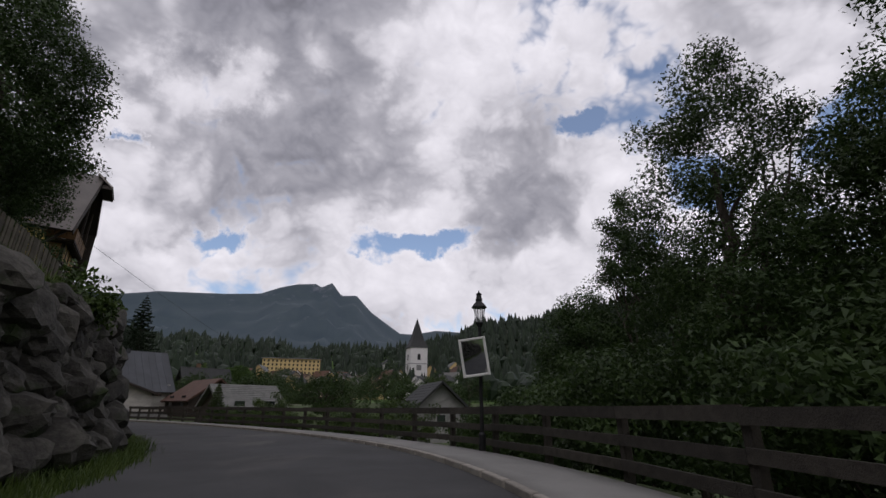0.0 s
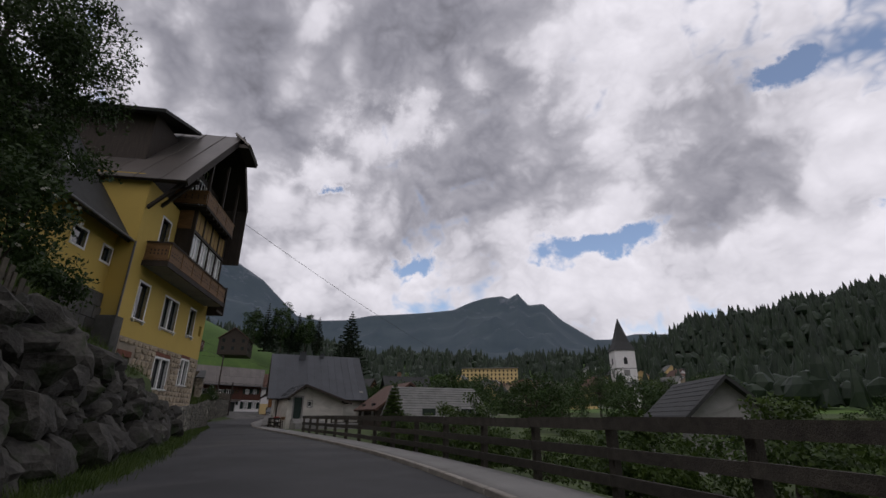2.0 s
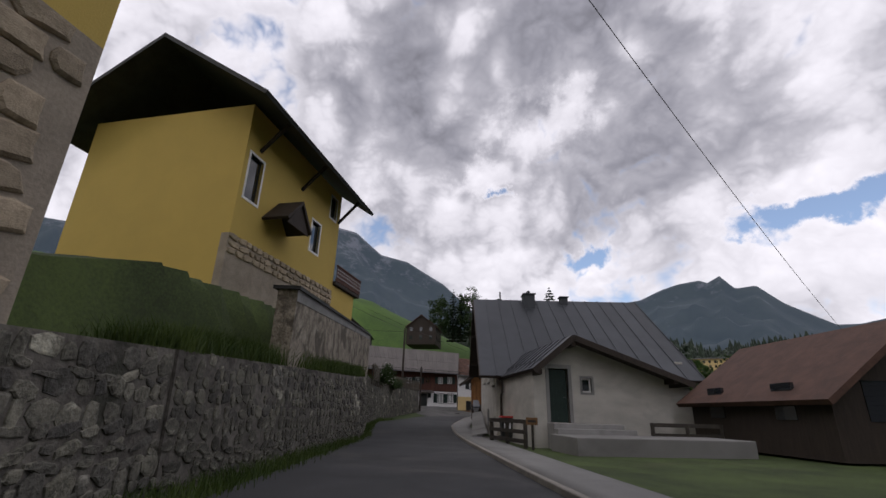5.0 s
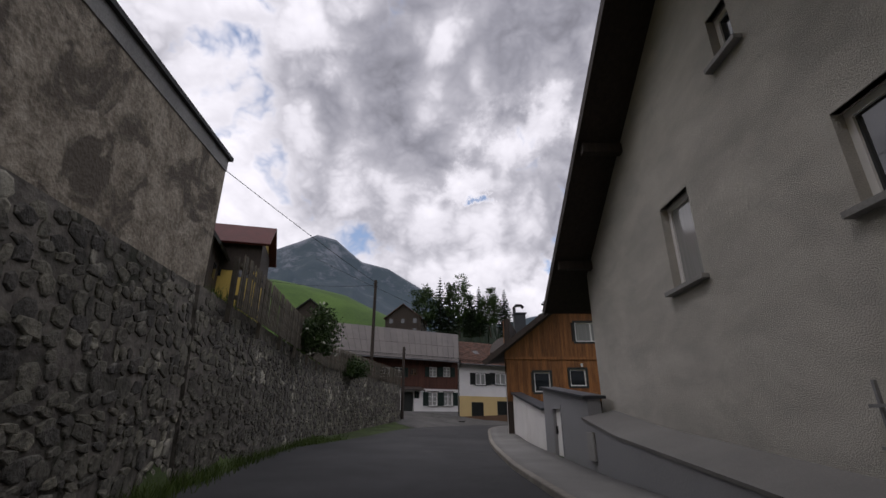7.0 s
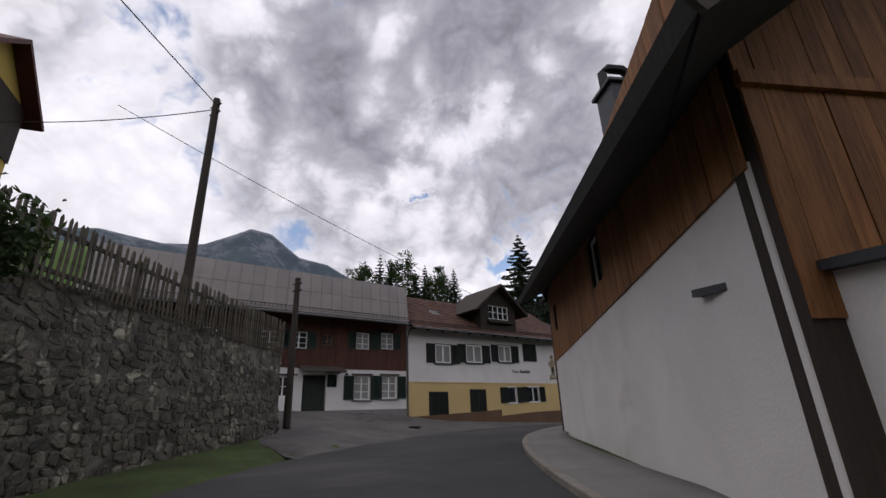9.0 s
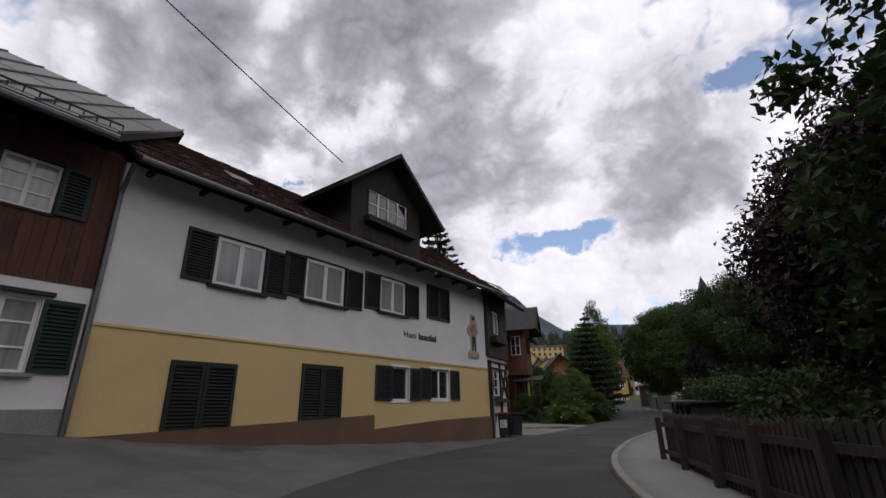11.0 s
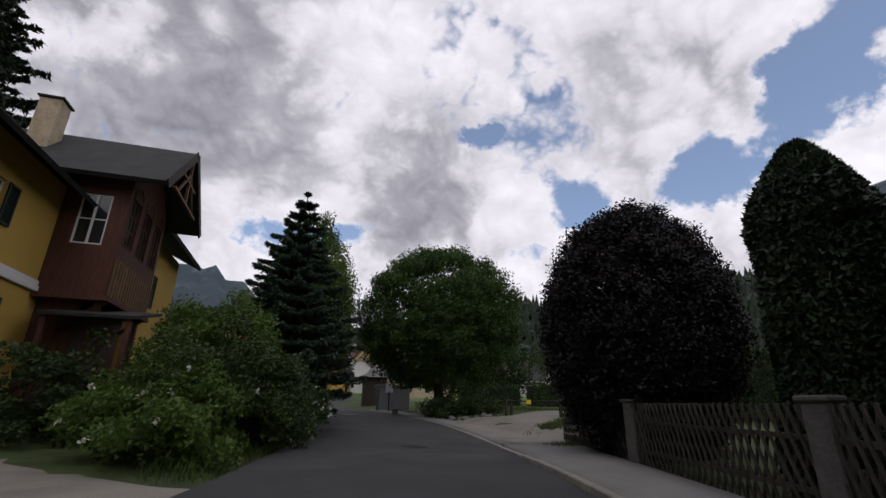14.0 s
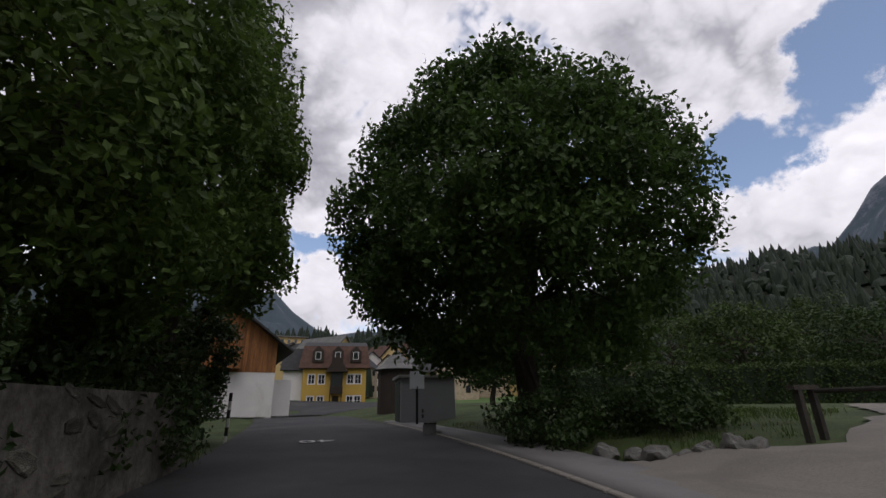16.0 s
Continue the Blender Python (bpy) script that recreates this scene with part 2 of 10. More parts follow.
M_WHITE = material("white_plaster", (0.72, 0.70, 0.675), 0.85, vary=0.08, scale=0.7, grain=30, bump=0.2, stain=(0.52, 0.49, 0.45), stain_at=(0.58, 0.82))
M_GREYW = material("grey_roughcast", (0.47, 0.45, 0.40), 0.92, vary=0.22, scale=0.7, grain=40, bump=0.9, stretch=(1, 1, 2.0), stain=(0.37, 0.355, 0.315), stain_at=(0.52, 0.8))
M_GREYP = material("grey_painted_wall", (0.235, 0.235, 0.242), 0.85, vary=0.06, scale=0.5, grain=30, bump=0.3)
M_PLINTH = material("brown_plinth", (0.15, 0.09, 0.055), 0.9, vary=0.2, scale=0.7, grain=30, bump=0.3)
M_DWOOD = material("dark_stained_wood", (0.035, 0.025, 0.019), 0.75, vary=0.35, scale=2, grain=12, bump=0.4, stretch=(6, 6, 0.6), piece=0.15, island=0.15)
M_RWOOD = material("red_brown_wood", (0.085, 0.032, 0.02), 0.75, vary=0.35, scale=2, grain=12, bump=0.4, stretch=(6, 6, 0.6), piece=0.15, island=0.15)
M_BWOOD = material("warm_brown_boards", (0.21, 0.085, 0.026), 0.7, vary=0.35, scale=1.5, grain=9, bump=0.4, stretch=(7, 7, 0.5), piece=0.22, island=0.15, tint=(0.27, 0.115, 0.035))
M_BALC = material("balcony_wood", (0.16, 0.085, 0.035), 0.7, vary=0.3, scale=2, grain=10, bump=0.3, stretch=(1, 1, 4), piece=0.15, island=0.15)
M_OCHWOOD = material("ochre_painted_wood", (0.30, 0.19, 0.06), 0.75, vary=0.25, scale=2, grain=14, bump=0.3, stretch=(5, 5, 0.6))
M_FWOOD = material("weathered_fence_wood", (0.044, 0.038, 0.031), 0.9, vary=0.4, scale=2, grain=14, bump=0.5, stretch=(3, 3, 3), piece=0.25, island=0.2)
M_GWOOD = material("grey_palings", (0.085, 0.074, 0.058), 0.9, vary=0.35, scale=3, grain=14, bump=0.4, piece=0.3, island=0.25)
M_SHUT = material("black_green_shutter", (0.016, 0.019, 0.016), 0.6, vary=0.2, scale=3, grain=20, bump=0.2)
M_SHUTG = material("dark_green_shutter", (0.012, 0.028, 0.021), 0.6, vary=0.2, scale=3, grain=20, bump=0.2)
M_FRAME = material("white_window_paint", (0.78, 0.77, 0.74), 0.5, vary=0.05, scale=3, grain=40, bump=0.05)
M_BFRAME = material("dark_green_window_paint", (0.02, 0.025, 0.022), 0.5, vary=0.15, scale=3, grain=40, bump=0.05)
M_METAL = material("dark_sheet_metal_roof", (0.052, 0.056, 0.064), 0.5, metal=0.35, vary=0.2, scale=0.7, grain=12, bump=0.08, piece=0.12, island=0.1)
M_METALB = material("brown_grey_sheet_metal_roof", (0.12, 0.105, 0.095), 0.42, metal=0.35, vary=0.2, scale=0.7, grain=12, bump=0.08, piece=0.12, island=0.1)
M_DROOF = material("dark_slate_roof", (0.035, 0.036, 0.037), 0.75, vary=0.3, scale=1.5, grain=14, bump=0.3, island=0.25)
M_TILE = material("brown_red_roof_tiles", (0.10, 0.05, 0.035), 0.75, vary=0.35, scale=1.5, grain=12, bump=0.3, island=0.3, piece=0.2)
M_SHINGLE = material("grey_shingles", (0.16, 0.16, 0.155), 0.85, vary=0.3, scale=1.2, grain=12, bump=0.3, island=0.25)
M_REDROOF = material("red_metal_roof", (0.085, 0.02, 0.016), 0.6, vary=0.2, scale=1, grain=12, bump=0.1)
M_IRON = material("black_iron", (0.018, 0.018, 0.019), 0.5, metal=0.5, vary=0.2, scale=4, grain=30, bump=0.1)
M_ZINC = material("zinc_gutter", (0.16, 0.16, 0.165), 0.45, metal=0.7, vary=0.2, scale=3, grain=30, bump=0.05)
M_GREYMET = material("galvanised_post", (0.30, 0.30, 0.30), 0.5, metal=0.6, vary=0.12, scale=3, grain=30, bump=0.05)
M_BINB = material("black_plastic", (0.018, 0.02, 0.02), 0.5, vary=0.15, scale=3, grain=40, bump=0.05)
M_BING = material("dark_green_plastic", (0.03, 0.05, 0.03), 0.5, vary=0.15, scale=3, grain=40, bump=0.05)
M_BINR = material("red_plastic", (0.42, 0.03, 0.025), 0.5, vary=0.1, scale=3, grain=40, bump=0.05)
M_PAPER = material("white_label", (0.72, 0.74, 0.74), 0.6, vary=0.05, scale=3, grain=40, bump=0)
M_INK = material("black_paint", (0.02, 0.018, 0.016), 0.7, vary=0.2, scale=6, grain=40, bump=0)
M_ROADPAINT = material("road_paint", (0.62, 0.62, 0.6), 0.8, vary=0.2, scale=3, grain=25, bump=0.1)
M_SBLUE = material("sign_blue", (0.02, 0.06, 0.30), 0.4, vary=0.05, scale=3, grain=40, bump=0)
M_SRED = material("sign_red", (0.45, 0.02, 0.02), 0.4, vary=0.05, scale=3, grain=40, bump=0)
M_YSIGN = material("sign_yellow", (0.75, 0.55, 0.03), 0.5, vary=0.05, scale=3, grain=40, bump=0)
M_BRICK = material("red_brick", (0.20, 0.075, 0.045), 0.85, vary=0.25, scale=3, grain=20, bump=0.3, piece=0.2)
M_BARK = material("bark", (0.055, 0.045, 0.035), 0.95, vary=0.4, scale=3, grain=12, bump=0.8, stretch=(3, 3, 0.7))
M_CURTAIN = material("white_curtain", (0.62, 0.62, 0.6), 0.9, vary=0.12, scale=2, grain=12, bump=0.2, stretch=(6, 6, 0.3))
M_DARKIN = material("dark_interior", (0.02, 0.02, 0.02), 0.9, vary=0.2, scale=1, grain=5, bump=0)
M_SIENNA = material("painted_figure_tones", (0.30, 0.22, 0.14), 0.85, vary=0.4, scale=3, grain=9, bump=0.1, stain=(0.09, 0.07, 0.05))
M_PANEL = material("weathered_beige_board", (0.44, 0.37, 0.29), 0.9, vary=0.25, scale=3, grain=20, bump=0.2, stain=(0.25, 0.2, 0.15))
M_CONCD = material("weathered_concrete", (0.10, 0.096, 0.088), 0.92, vary=0.3, scale=1.2, grain=25, bump=0.4, stain=(0.05, 0.052, 0.042), stain_at=(0.5, 0.7))
M_GLASS = glass_material("window_glass", (0.022, 0.026, 0.03))
M_LAMPGLASS = glass_material("lantern_glass", (0.6, 0.62, 0.62), 0.1)
M_LAMPGLASS.node_tree.nodes["Principled BSDF"].inputs["Alpha"].default_value = 0.3
L_LIME = leaf_material("lime_leaves", (0.03, 0.06, 0.014), (0.085, 0.15, 0.03), 0.4)
# lane trees' lit look put into the colour; shrubs are bright green themselves
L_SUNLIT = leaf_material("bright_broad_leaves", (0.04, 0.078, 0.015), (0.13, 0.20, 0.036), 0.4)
L_BUSH = leaf_material("bush_leaves", (0.018, 0.038, 0.008), (0.07, 0.11, 0.02))
L_GREEN = leaf_material("mixed_leaves", (0.018, 0.038, 0.010), (0.050, 0.086, 0.019))
L_BEECH = leaf_material("copper_beech_leaves", (0.004, 0.003, 0.0035), (0.011, 0.006, 0.0065), 0.1)
L_PLUM = leaf_material("purple_plum_leaves", (0.010, 0.006, 0.007), (0.042, 0.015, 0.018), 0.2)
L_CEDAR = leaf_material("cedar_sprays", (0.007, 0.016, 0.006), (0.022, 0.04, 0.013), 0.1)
L_SPRUCE = leaf_material("spruce_needles", (0.02, 0.040, 0.024), (0.056, 0.09, 0.052), 0.2)
L_FAR = leaf_material("far_forest", (0.006, 0.015, 0.006), (0.015, 0.031, 0.010), 0.0)
L_GRASS = leaf_material("grass_blades", (0.034, 0.062, 0.012), (0.095, 0.135, 0.03), 0.35)
L_FLOWER = leaf_material("white_petals", (0.5, 0.5, 0.42), (0.75, 0.75, 0.65), 0.3)


# ---- mesh tools ----
def mesh_of(name, verts, faces, mat, smooth=False):
    me = bpy.data.meshes.new(name)
    me.from_pydata([tuple(v) for v in verts], [], faces)
    me.materials.append(mat)
    if smooth:
        me.polygons.foreach_set("use_smooth", [True] * len(me.polygons))
    me.update()
    return me


def thing(name, m, label, category, group="", kind=""):
    ob = new(name)
    ob.empty_display_size = 0.3
    ob.matrix_world = m
    return tagged(ob, label, category, group, kind)


SPLIT = {"wall", "glazing_bar", "stone_base", "gable", "wing", "rail", "loggia_panel", "roof", "post", "front_wall", "side_wall", "coping", "plinth_cap", "loggia_frame", "doorstep", "porch_roof", "apron_boards", "gable_truss", "door_frame", "window_grille"}


def islands(bm):
    """The separate pieces of a bmesh, the largest first."""
    bmesh.ops.remove_doubles(bm, verts=bm.verts, dist=0.0005)
    left, out = set(bm.verts), []
    while left:
        seen, todo = set(), [left.pop()]
        while todo:
            v = todo.pop()
            seen.add(v)
            for e in v.link_edges:
                w = e.other_vert(v)
                if w in left:
                    left.discard(w)
                    todo.append(w)
        out.append(seen)
    made = []
    for vs in sorted(out, key=lambda q: (-len(q), min((v.co.x, v.co.y, v.co.z) for v in q))):
        nb, at = bmesh.new(), {}
        for v in sorted(vs, key=lambda q: q.index):
            at[v] = nb.verts.new(v.co)
        for f in bm.faces:
            if f.verts[0] in at:
                nb.faces.new([at[v] for v in f.verts])
        made.append(nb)
    return made


def part(name, bm, mat, parent, label="", smooth=False, m=None):
    """Links a bmesh (or a mesh) as one object under a thing or a part."""
    if isinstance(bm, bmesh.types.BMesh) and name in SPLIT:
        pieces = islands(bm)
        if len(pieces) > 1:
            bm.free()
            made = [part(name, p, mat, parent, label, smooth, m) for p in pieces]
            return made[0]
        for p in pieces:
            p.free()
    if isinstance(bm, bmesh.types.BMesh):
        me = bpy.data.meshes.new(name)
        bm.to_mesh(me)
        bm.free()
        me.materials.append(mat)
        if smooth:
            me.polygons.foreach_set("use_smooth", [True] * len(me.polygons))
    else:
        me = bm
    ob = new(name, me)
    ob.parent = parent
    if m is not None:
        ob.matrix_local = m
    return tagged(ob, label)


def solo(name, bm, mat, label, category, group="", kind="", m=None, smooth=False):
    """A top-level thing of one mesh."""
    ob = part(name, bm, mat, None, label, smooth)
    if m is not None:
        ob.matrix_world = m
    return tagged(ob, label, category, group, kind)


def B():
    return bmesh.new()


def box(bm, x0, x1, y0, y1, z0, z1, bevel=0.0):
    vs = [bm.verts.new(c) for c in ((x0, y0, z0), (x1, y0, z0), (x1, y1, z0), (x0, y1, z0), (x0, y0, z1), (x1, y0, z1), (x1, y1, z1), (x0, y1, z1))]
    fs = [bm.faces.new([vs[i] for i in f]) for f in ((0, 3, 2, 1), (4, 5, 6, 7), (0, 1, 5, 4), (1, 2, 6, 5), (2, 3, 7, 6), (3, 0, 4, 7))]
    if bevel:
        es = list({e for f in fs for e in f.edges})
        bmesh.ops.bevel(bm, geom=es, offset=bevel, segments=1, affect="EDGES")
    return bm


def beam(bm, a, b, w, h=None, up=(0, 0, 1)):
    """A square bar from a to b."""
    h = h or w
    a, b = Vector(a), Vector(b)
    t = (b - a).normalized()
    s = t.cross(Vector(up))
    if s.length < 1e-4:
        s = t.cross(Vector((1, 0, 0)))
    s.normalize()
    u = s.cross(t)
    c = [(-w / 2, -h / 2), (w / 2, -h / 2), (w / 2, h / 2), (-w / 2, h / 2)]
    v = [bm.verts.new(p + s * x + u * y) for p in (a, b) for x, y in c]
    for f in ((0, 1, 2, 3), (7, 6, 5, 4), (0, 4, 5, 1), (1, 5, 6, 2), (2, 6, 7, 3), (3, 7, 4, 0)):
        bm.faces.new([v[i] for i in f])
    return bm


def tube(bm, pts, radii, seg=10, cap=True):
    """A round tube through points."""
    pts = [Vector(p) for p in pts]
    if isinstance(radii, (int, float)):
        radii = [radii] * len(pts)
    rings = []
    for i, (p, r) in enumerate(zip(pts, radii)):
        t = (pts[min(i + 1, len(pts) - 1)] - pts[max(i - 1, 0)]).normalized()
        s = t.cross(Vector((0.31, 0.2, 0.93)))
        if s.length < 0.05:
            s = t.cross(Vector((1, 0, 0)))
        s.normalize()
        u = s.cross(t)
        rings.append([bm.verts.new(p + (s * math.cos(k * math.tau / seg) + u * math.sin(k * math.tau / seg)) * r) for k in range(seg)])
    for a, b in zip(rings, rings[1:]):
        for k in range(seg):
            bm.faces.new((a[k], b[k], b[(k + 1) % seg], a[(k + 1) % seg]))
    if cap:
        bm.faces.new(rings[0])
        bm.faces.new(rings[-1][::-1])
    return bm


def slab(bm, poly, t):
    """A plate of thickness t under a polygon of 3D points (its normal side up)."""
    p = [Vector(q) for q in poly]
    nrm = (p[1] - p[0]).cross(p[2] - p[0]).normalized()
    if nrm.z < 0:
        p.reverse()
        nrm = -nrm
    top = [bm.verts.new(q) for q in p]
    low = [bm.verts.new(q - nrm * t) for q in p]
    bm.faces.new(top)
    bm.faces.new(low[::-1])
    for i in range(len(p)):
        j = (i + 1) % len(p)
        bm.faces.new((top[j], top[i], low[i], low[j]))
    return bm


def prism(bm, poly, y0, y1):
    """A polygon of (x, z) pushed from y0 to y1."""
    a = [bm.verts.new((x, y0, z)) for x, z in poly]
    b = [bm.verts.new((x, y1, z)) for x, z in poly]
    bm.faces.new(a)
    bm.faces.new(b[::-1])
    for i in range(len(poly)):
        j = (i + 1) % len(poly)
        bm.faces.new((a[j], a[i], b[i], b[j]))
    bmesh.ops.recalc_face_normals(bm, faces=bm.faces)
    return bm


def wall_panel(bm, u0, u1, z0, z1, holes=(), t=0.35, y=0.0):
    """A wall along local x with its outside at y, with openings (u0, u1, z0, z1) cut right through."""
    us = sorted({u0, u1, *[min(max(h[k], u0), u1) for h in holes for k in (0, 1)]})
    zs = sorted({z0, z1, *[min(max(h[k], z0), z1) for h in holes for k in (2, 3)]})
    nu, nz = len(us) - 1, len(zs) - 1
    solid = {(i, j) for i in range(nu) for j in range(nz)
             if not any(h[0] < (us[i] + us[i + 1]) / 2 < h[1] and h[2] < (zs[j] + zs[j + 1]) / 2 < h[3] for h in holes)}
    made = {}

    def v(i, j, back):
        if (i, j, back) not in made:
            made[i, j, back] = bm.verts.new((us[i], y + t * back, zs[j]))
        return made[i, j, back]

    for i, j in solid:
        bm.faces.new((v(i, j, 0), v(i + 1, j, 0), v(i + 1, j + 1, 0), v(i, j + 1, 0)))
        bm.faces.new((v(i, j + 1, 1), v(i + 1, j + 1, 1), v(i + 1, j, 1), v(i, j, 1)))
        for di, dj, p, q in ((-1, 0, (i, j + 1), (i, j)), (1, 0, (i + 1, j), (i + 1, j + 1)), (0, -1, (i, j), (i + 1, j)), (0, 1, (i + 1, j + 1), (i, j + 1))):
            if (i + di, j + dj) not in solid:
                bm.faces.new((v(*q, 0), v(*p, 0), v(*p, 1), v(*q, 1)))
    return bm


def window(parent, u0, u1, z0, z1, y=0.0, cols=2, rows=1, frame=M_FRAME, surround=None, sill=None, deep=0.12, bar=0.06, curtain=False, shut=None, shut_side="both", side=None, loose=False):
    """A window with its frame, glazing bars and panes set in an opening of the wall whose outside is at y; side turns it onto another wall."""
    w, h = u1 - u0, z1 - z0
    holder = parent
    m = side or Matrix.Identity(4)
    f = B()
    yy = y + deep
    for a, b, c, d in ((u0, u0 + bar, z0 + bar, z1 - bar), (u1 - bar, u1, z0 + bar, z1 - bar), (u0, u1, z0, z0 + bar), (u0, u1, z1 - bar, z1)):
        if b - a > bar * 1.5:
            for p, q in ((a, a + bar), (a + bar, b - bar), (b - bar, b)):
                box(f, p, q, yy, yy + 0.07, c, d)
        else:
            box(f, a, b, yy, yy + 0.07, c, d)
    bmesh.ops.remove_doubles(f, verts=f.verts, dist=0.0005)
    win = part("window", f, frame, holder, m=m)
    f = B()
    for k in range(1, cols):
        x = u0 + w * k / cols
        box(f, x - bar * 0.6, x + bar * 0.6, yy - 0.004, yy + 0.066, z0 + bar, z1 - bar)
    for k in range(1, rows):
        z = z0 + h * k / rows
        for c in range(cols):
            a = u0 + (bar if c == 0 else w * c / cols + bar * 0.6)
            b = u1 - bar if c == cols - 1 else u0 + w * (c + 1) / cols - bar * 0.6
            if c:
                a = u0 + w * c / cols + bar * 0.6
            box(f, a, b, yy + 0.006, yy + 0.06, z - 0.018, z + 0.018)
    if cols > 1 or rows > 1:
        part("glazing_bar", f, frame, win)
    else:
        f.free()
    for c in range(cols):
        g = B()
        box(g, u0 + w * c / cols + 0.02, u0 + w * (c + 1) / cols - 0.02, yy + 0.03, yy + 0.04, z0 + 0.02, z1 - 0.02)
        part("pane", g, M_GLASS if not curtain else M_PANECURT, win)
    if surround:
        s = B()
        b = surround[0]
        for a0, a1, c0, c1 in ((u0 - b, u0, z0 - b, z1 + b), (u1, u1 + b, z0 - b, z1 + b), (u0, u1, z0 - b, z0), (u0, u1, z1, z1 + b)):
            box(s, a0, a1, y - 0.02, y + deep, c0, c1)
        part("surround", s, surround[1], win)
    if sill:
        s = B()
        box(s, u0 - 0.12, u1 + 0.12, y - 0.12, y + deep, z0 - 0.07, z0 - 0.003)
        part("sill", s, sill, win)
    if shut:
        sw = shut[1]
        for sgn in ((-1, 1) if shut_side == "both" else ((-1,) if shut_side == "l" else (1,))):
            s = B()
            a = u0 - 0.02 - sw if sgn < 0 else u1 + 0.02
            for p, q, r, t in ((a, a + 0.07, z0, z1), (a + sw - 0.07, a + sw, z0, z1), (a + 0.07, a + sw - 0.07, z0, z0 + 0.08), (a + 0.07, a + sw - 0.07, z1 - 0.08, z1)):
                box(s, p, q, y - 0.055, y - 0.012, r, t)
            k = int((h - 0.16) / 0.07)
            for i in range(0 if loose else k):
                z = z0 + 0.08 + (i + 0.5) * (h - 0.16) / k
                beam(s, (a + 0.07, y - 0.033, z), (a + sw - 0.07, y - 0.033, z), 0.045, 0.012, (0, 0.6, 0.8))
            box(s, a + 0.06, a + sw - 0.06, y - 0.022, y - 0.014, z0 + 0.06, z1 - 0.06)
            leaf = part("shutter", s, shut[0], parent if loose else win, m=m if loose else None)
            for i in range(k if loose else 0):
                z = z0 + 0.08 + (i + 0.5) * (h - 0.16) / k
                part("louvre", beam(B(), (a + 0.07, y - 0.033, z), (a + sw - 0.07, y - 0.033, z), 0.045, 0.012, (0, 0.6, 0.8)), shut[0], leaf)
    return win


def closed_shutter(parent, u0, u1, z0, z1, y, mat, leaves=2, name="shutter"):
    w = (u1 - u0) / leaves
    for i in range(leaves):
        s, slats = B(), []
        a = u0 + i * w + 0.006
        b = a + w - 0.012
        for p, q, r, t in ((a, a + 0.08, z0, z1), (b - 0.08, b, z0, z1), (a + 0.08, b - 0.08, z0, z0 + 0.1), (a + 0.08, b - 0.08, z1 - 0.1, z1)):
            box(s, p, q, y - 0.05, y + 0.01, r, t)
        k = max(3, int((z1 - z0 - 0.2) / 0.075))
        for j in range(k):
            z = z0 + 0.1 + (j + 0.5) * (z1 - z0 - 0.2) / k
            slats.append(beam(B(), (a + 0.08, y - 0.02, z), (b - 0.08, y - 0.02, z), 0.05, 0.014, (0, 0.6, 0.8)))
        box(s, a + 0.05, b - 0.05, y - 0.006, y + 0.006, z0 + 0.05, z1 - 0.05)
        leaf = part(name, s, mat, parent)
        for q in slats:
            part("louvre", q, mat, leaf)


def glass_curtained():
    m = bpy.data.materials.new("curtained_pane")
    m.use_nodes = True
    n = Nodes(m.node_tree)
    out, bs = n.add("ShaderNodeOutputMaterial"), n.add("ShaderNodeBsdfPrincipled")
    co = n.vec("MULTIPLY", n.add("ShaderNodeTexCoord").outputs["Object"], (9, 9, 0.4))
    n.put(bs.inputs["Base Color"], n.mix(n.noise(co, 1.3, 3.0), col(0.16, 0.16, 0.155), col(0.42, 0.42, 0.40)))
    bs.inputs["Roughness"].default_value = 0.08
    bs.inputs["Specular IOR Level"].default_value = 0.8
    n.put(out.inputs[0], bs.outputs[0])
    return m


M_PANECURT = glass_curtained()


def frame_of(o, d, z=0.0):
    """A pose whose x runs along d, y to its left and z up, at o."""
    return Matrix.Translation((o[0], o[1], z)) @ Matrix.Rotation(math.atan2(d[1], d[0]), 4, "Z")


SIDE_L = lambda u, depth: Matrix.Translation((u, depth, 0)) @ Matrix.Rotation(radians(-90), 4, "Z")   # wall at x = u, seen from -x
SIDE_R = lambda u: Matrix.Translation((u, 0, 0)) @ Matrix.Rotation(radians(90), 4, "Z")               # wall at x = u, seen from +x

# ---- the lie of the land ----
# the car's line: x, y and the height of the road, from south to north
LINE = ((1.6, -30, 0), (0.6, -12, 0), (0, 0, 0), (-0.54, 8.55, 0.04), (-2.81, 16.1, -0.02), (-7.84, 24.4, -0.03), (-14.56, 32.6, 0.01), (-22.77, 41.9, 0.0), (-31.53, 51.8, -0.04),
        (-39.76, 61.6, -0.07), (-46.6, 70.7, 0.1), (-52.32, 79.2, 0.27), (-57.13, 87.7, 0.55), (-60.12, 96.9, 0.62), (-60.78, 106.1, 0.66), (-59.2, 115.2, 0.61), (-56.36, 124.1, 0.64),
        (-53.4, 132.9, 0.73), (-50.86, 142.3, 0.87), (-49.6, 150, 1.08), (-49.2, 158, 1.33), (-49.3, 170, 1.62), (-50.2, 182, 1.86), (-52.5, 194, 2.05))


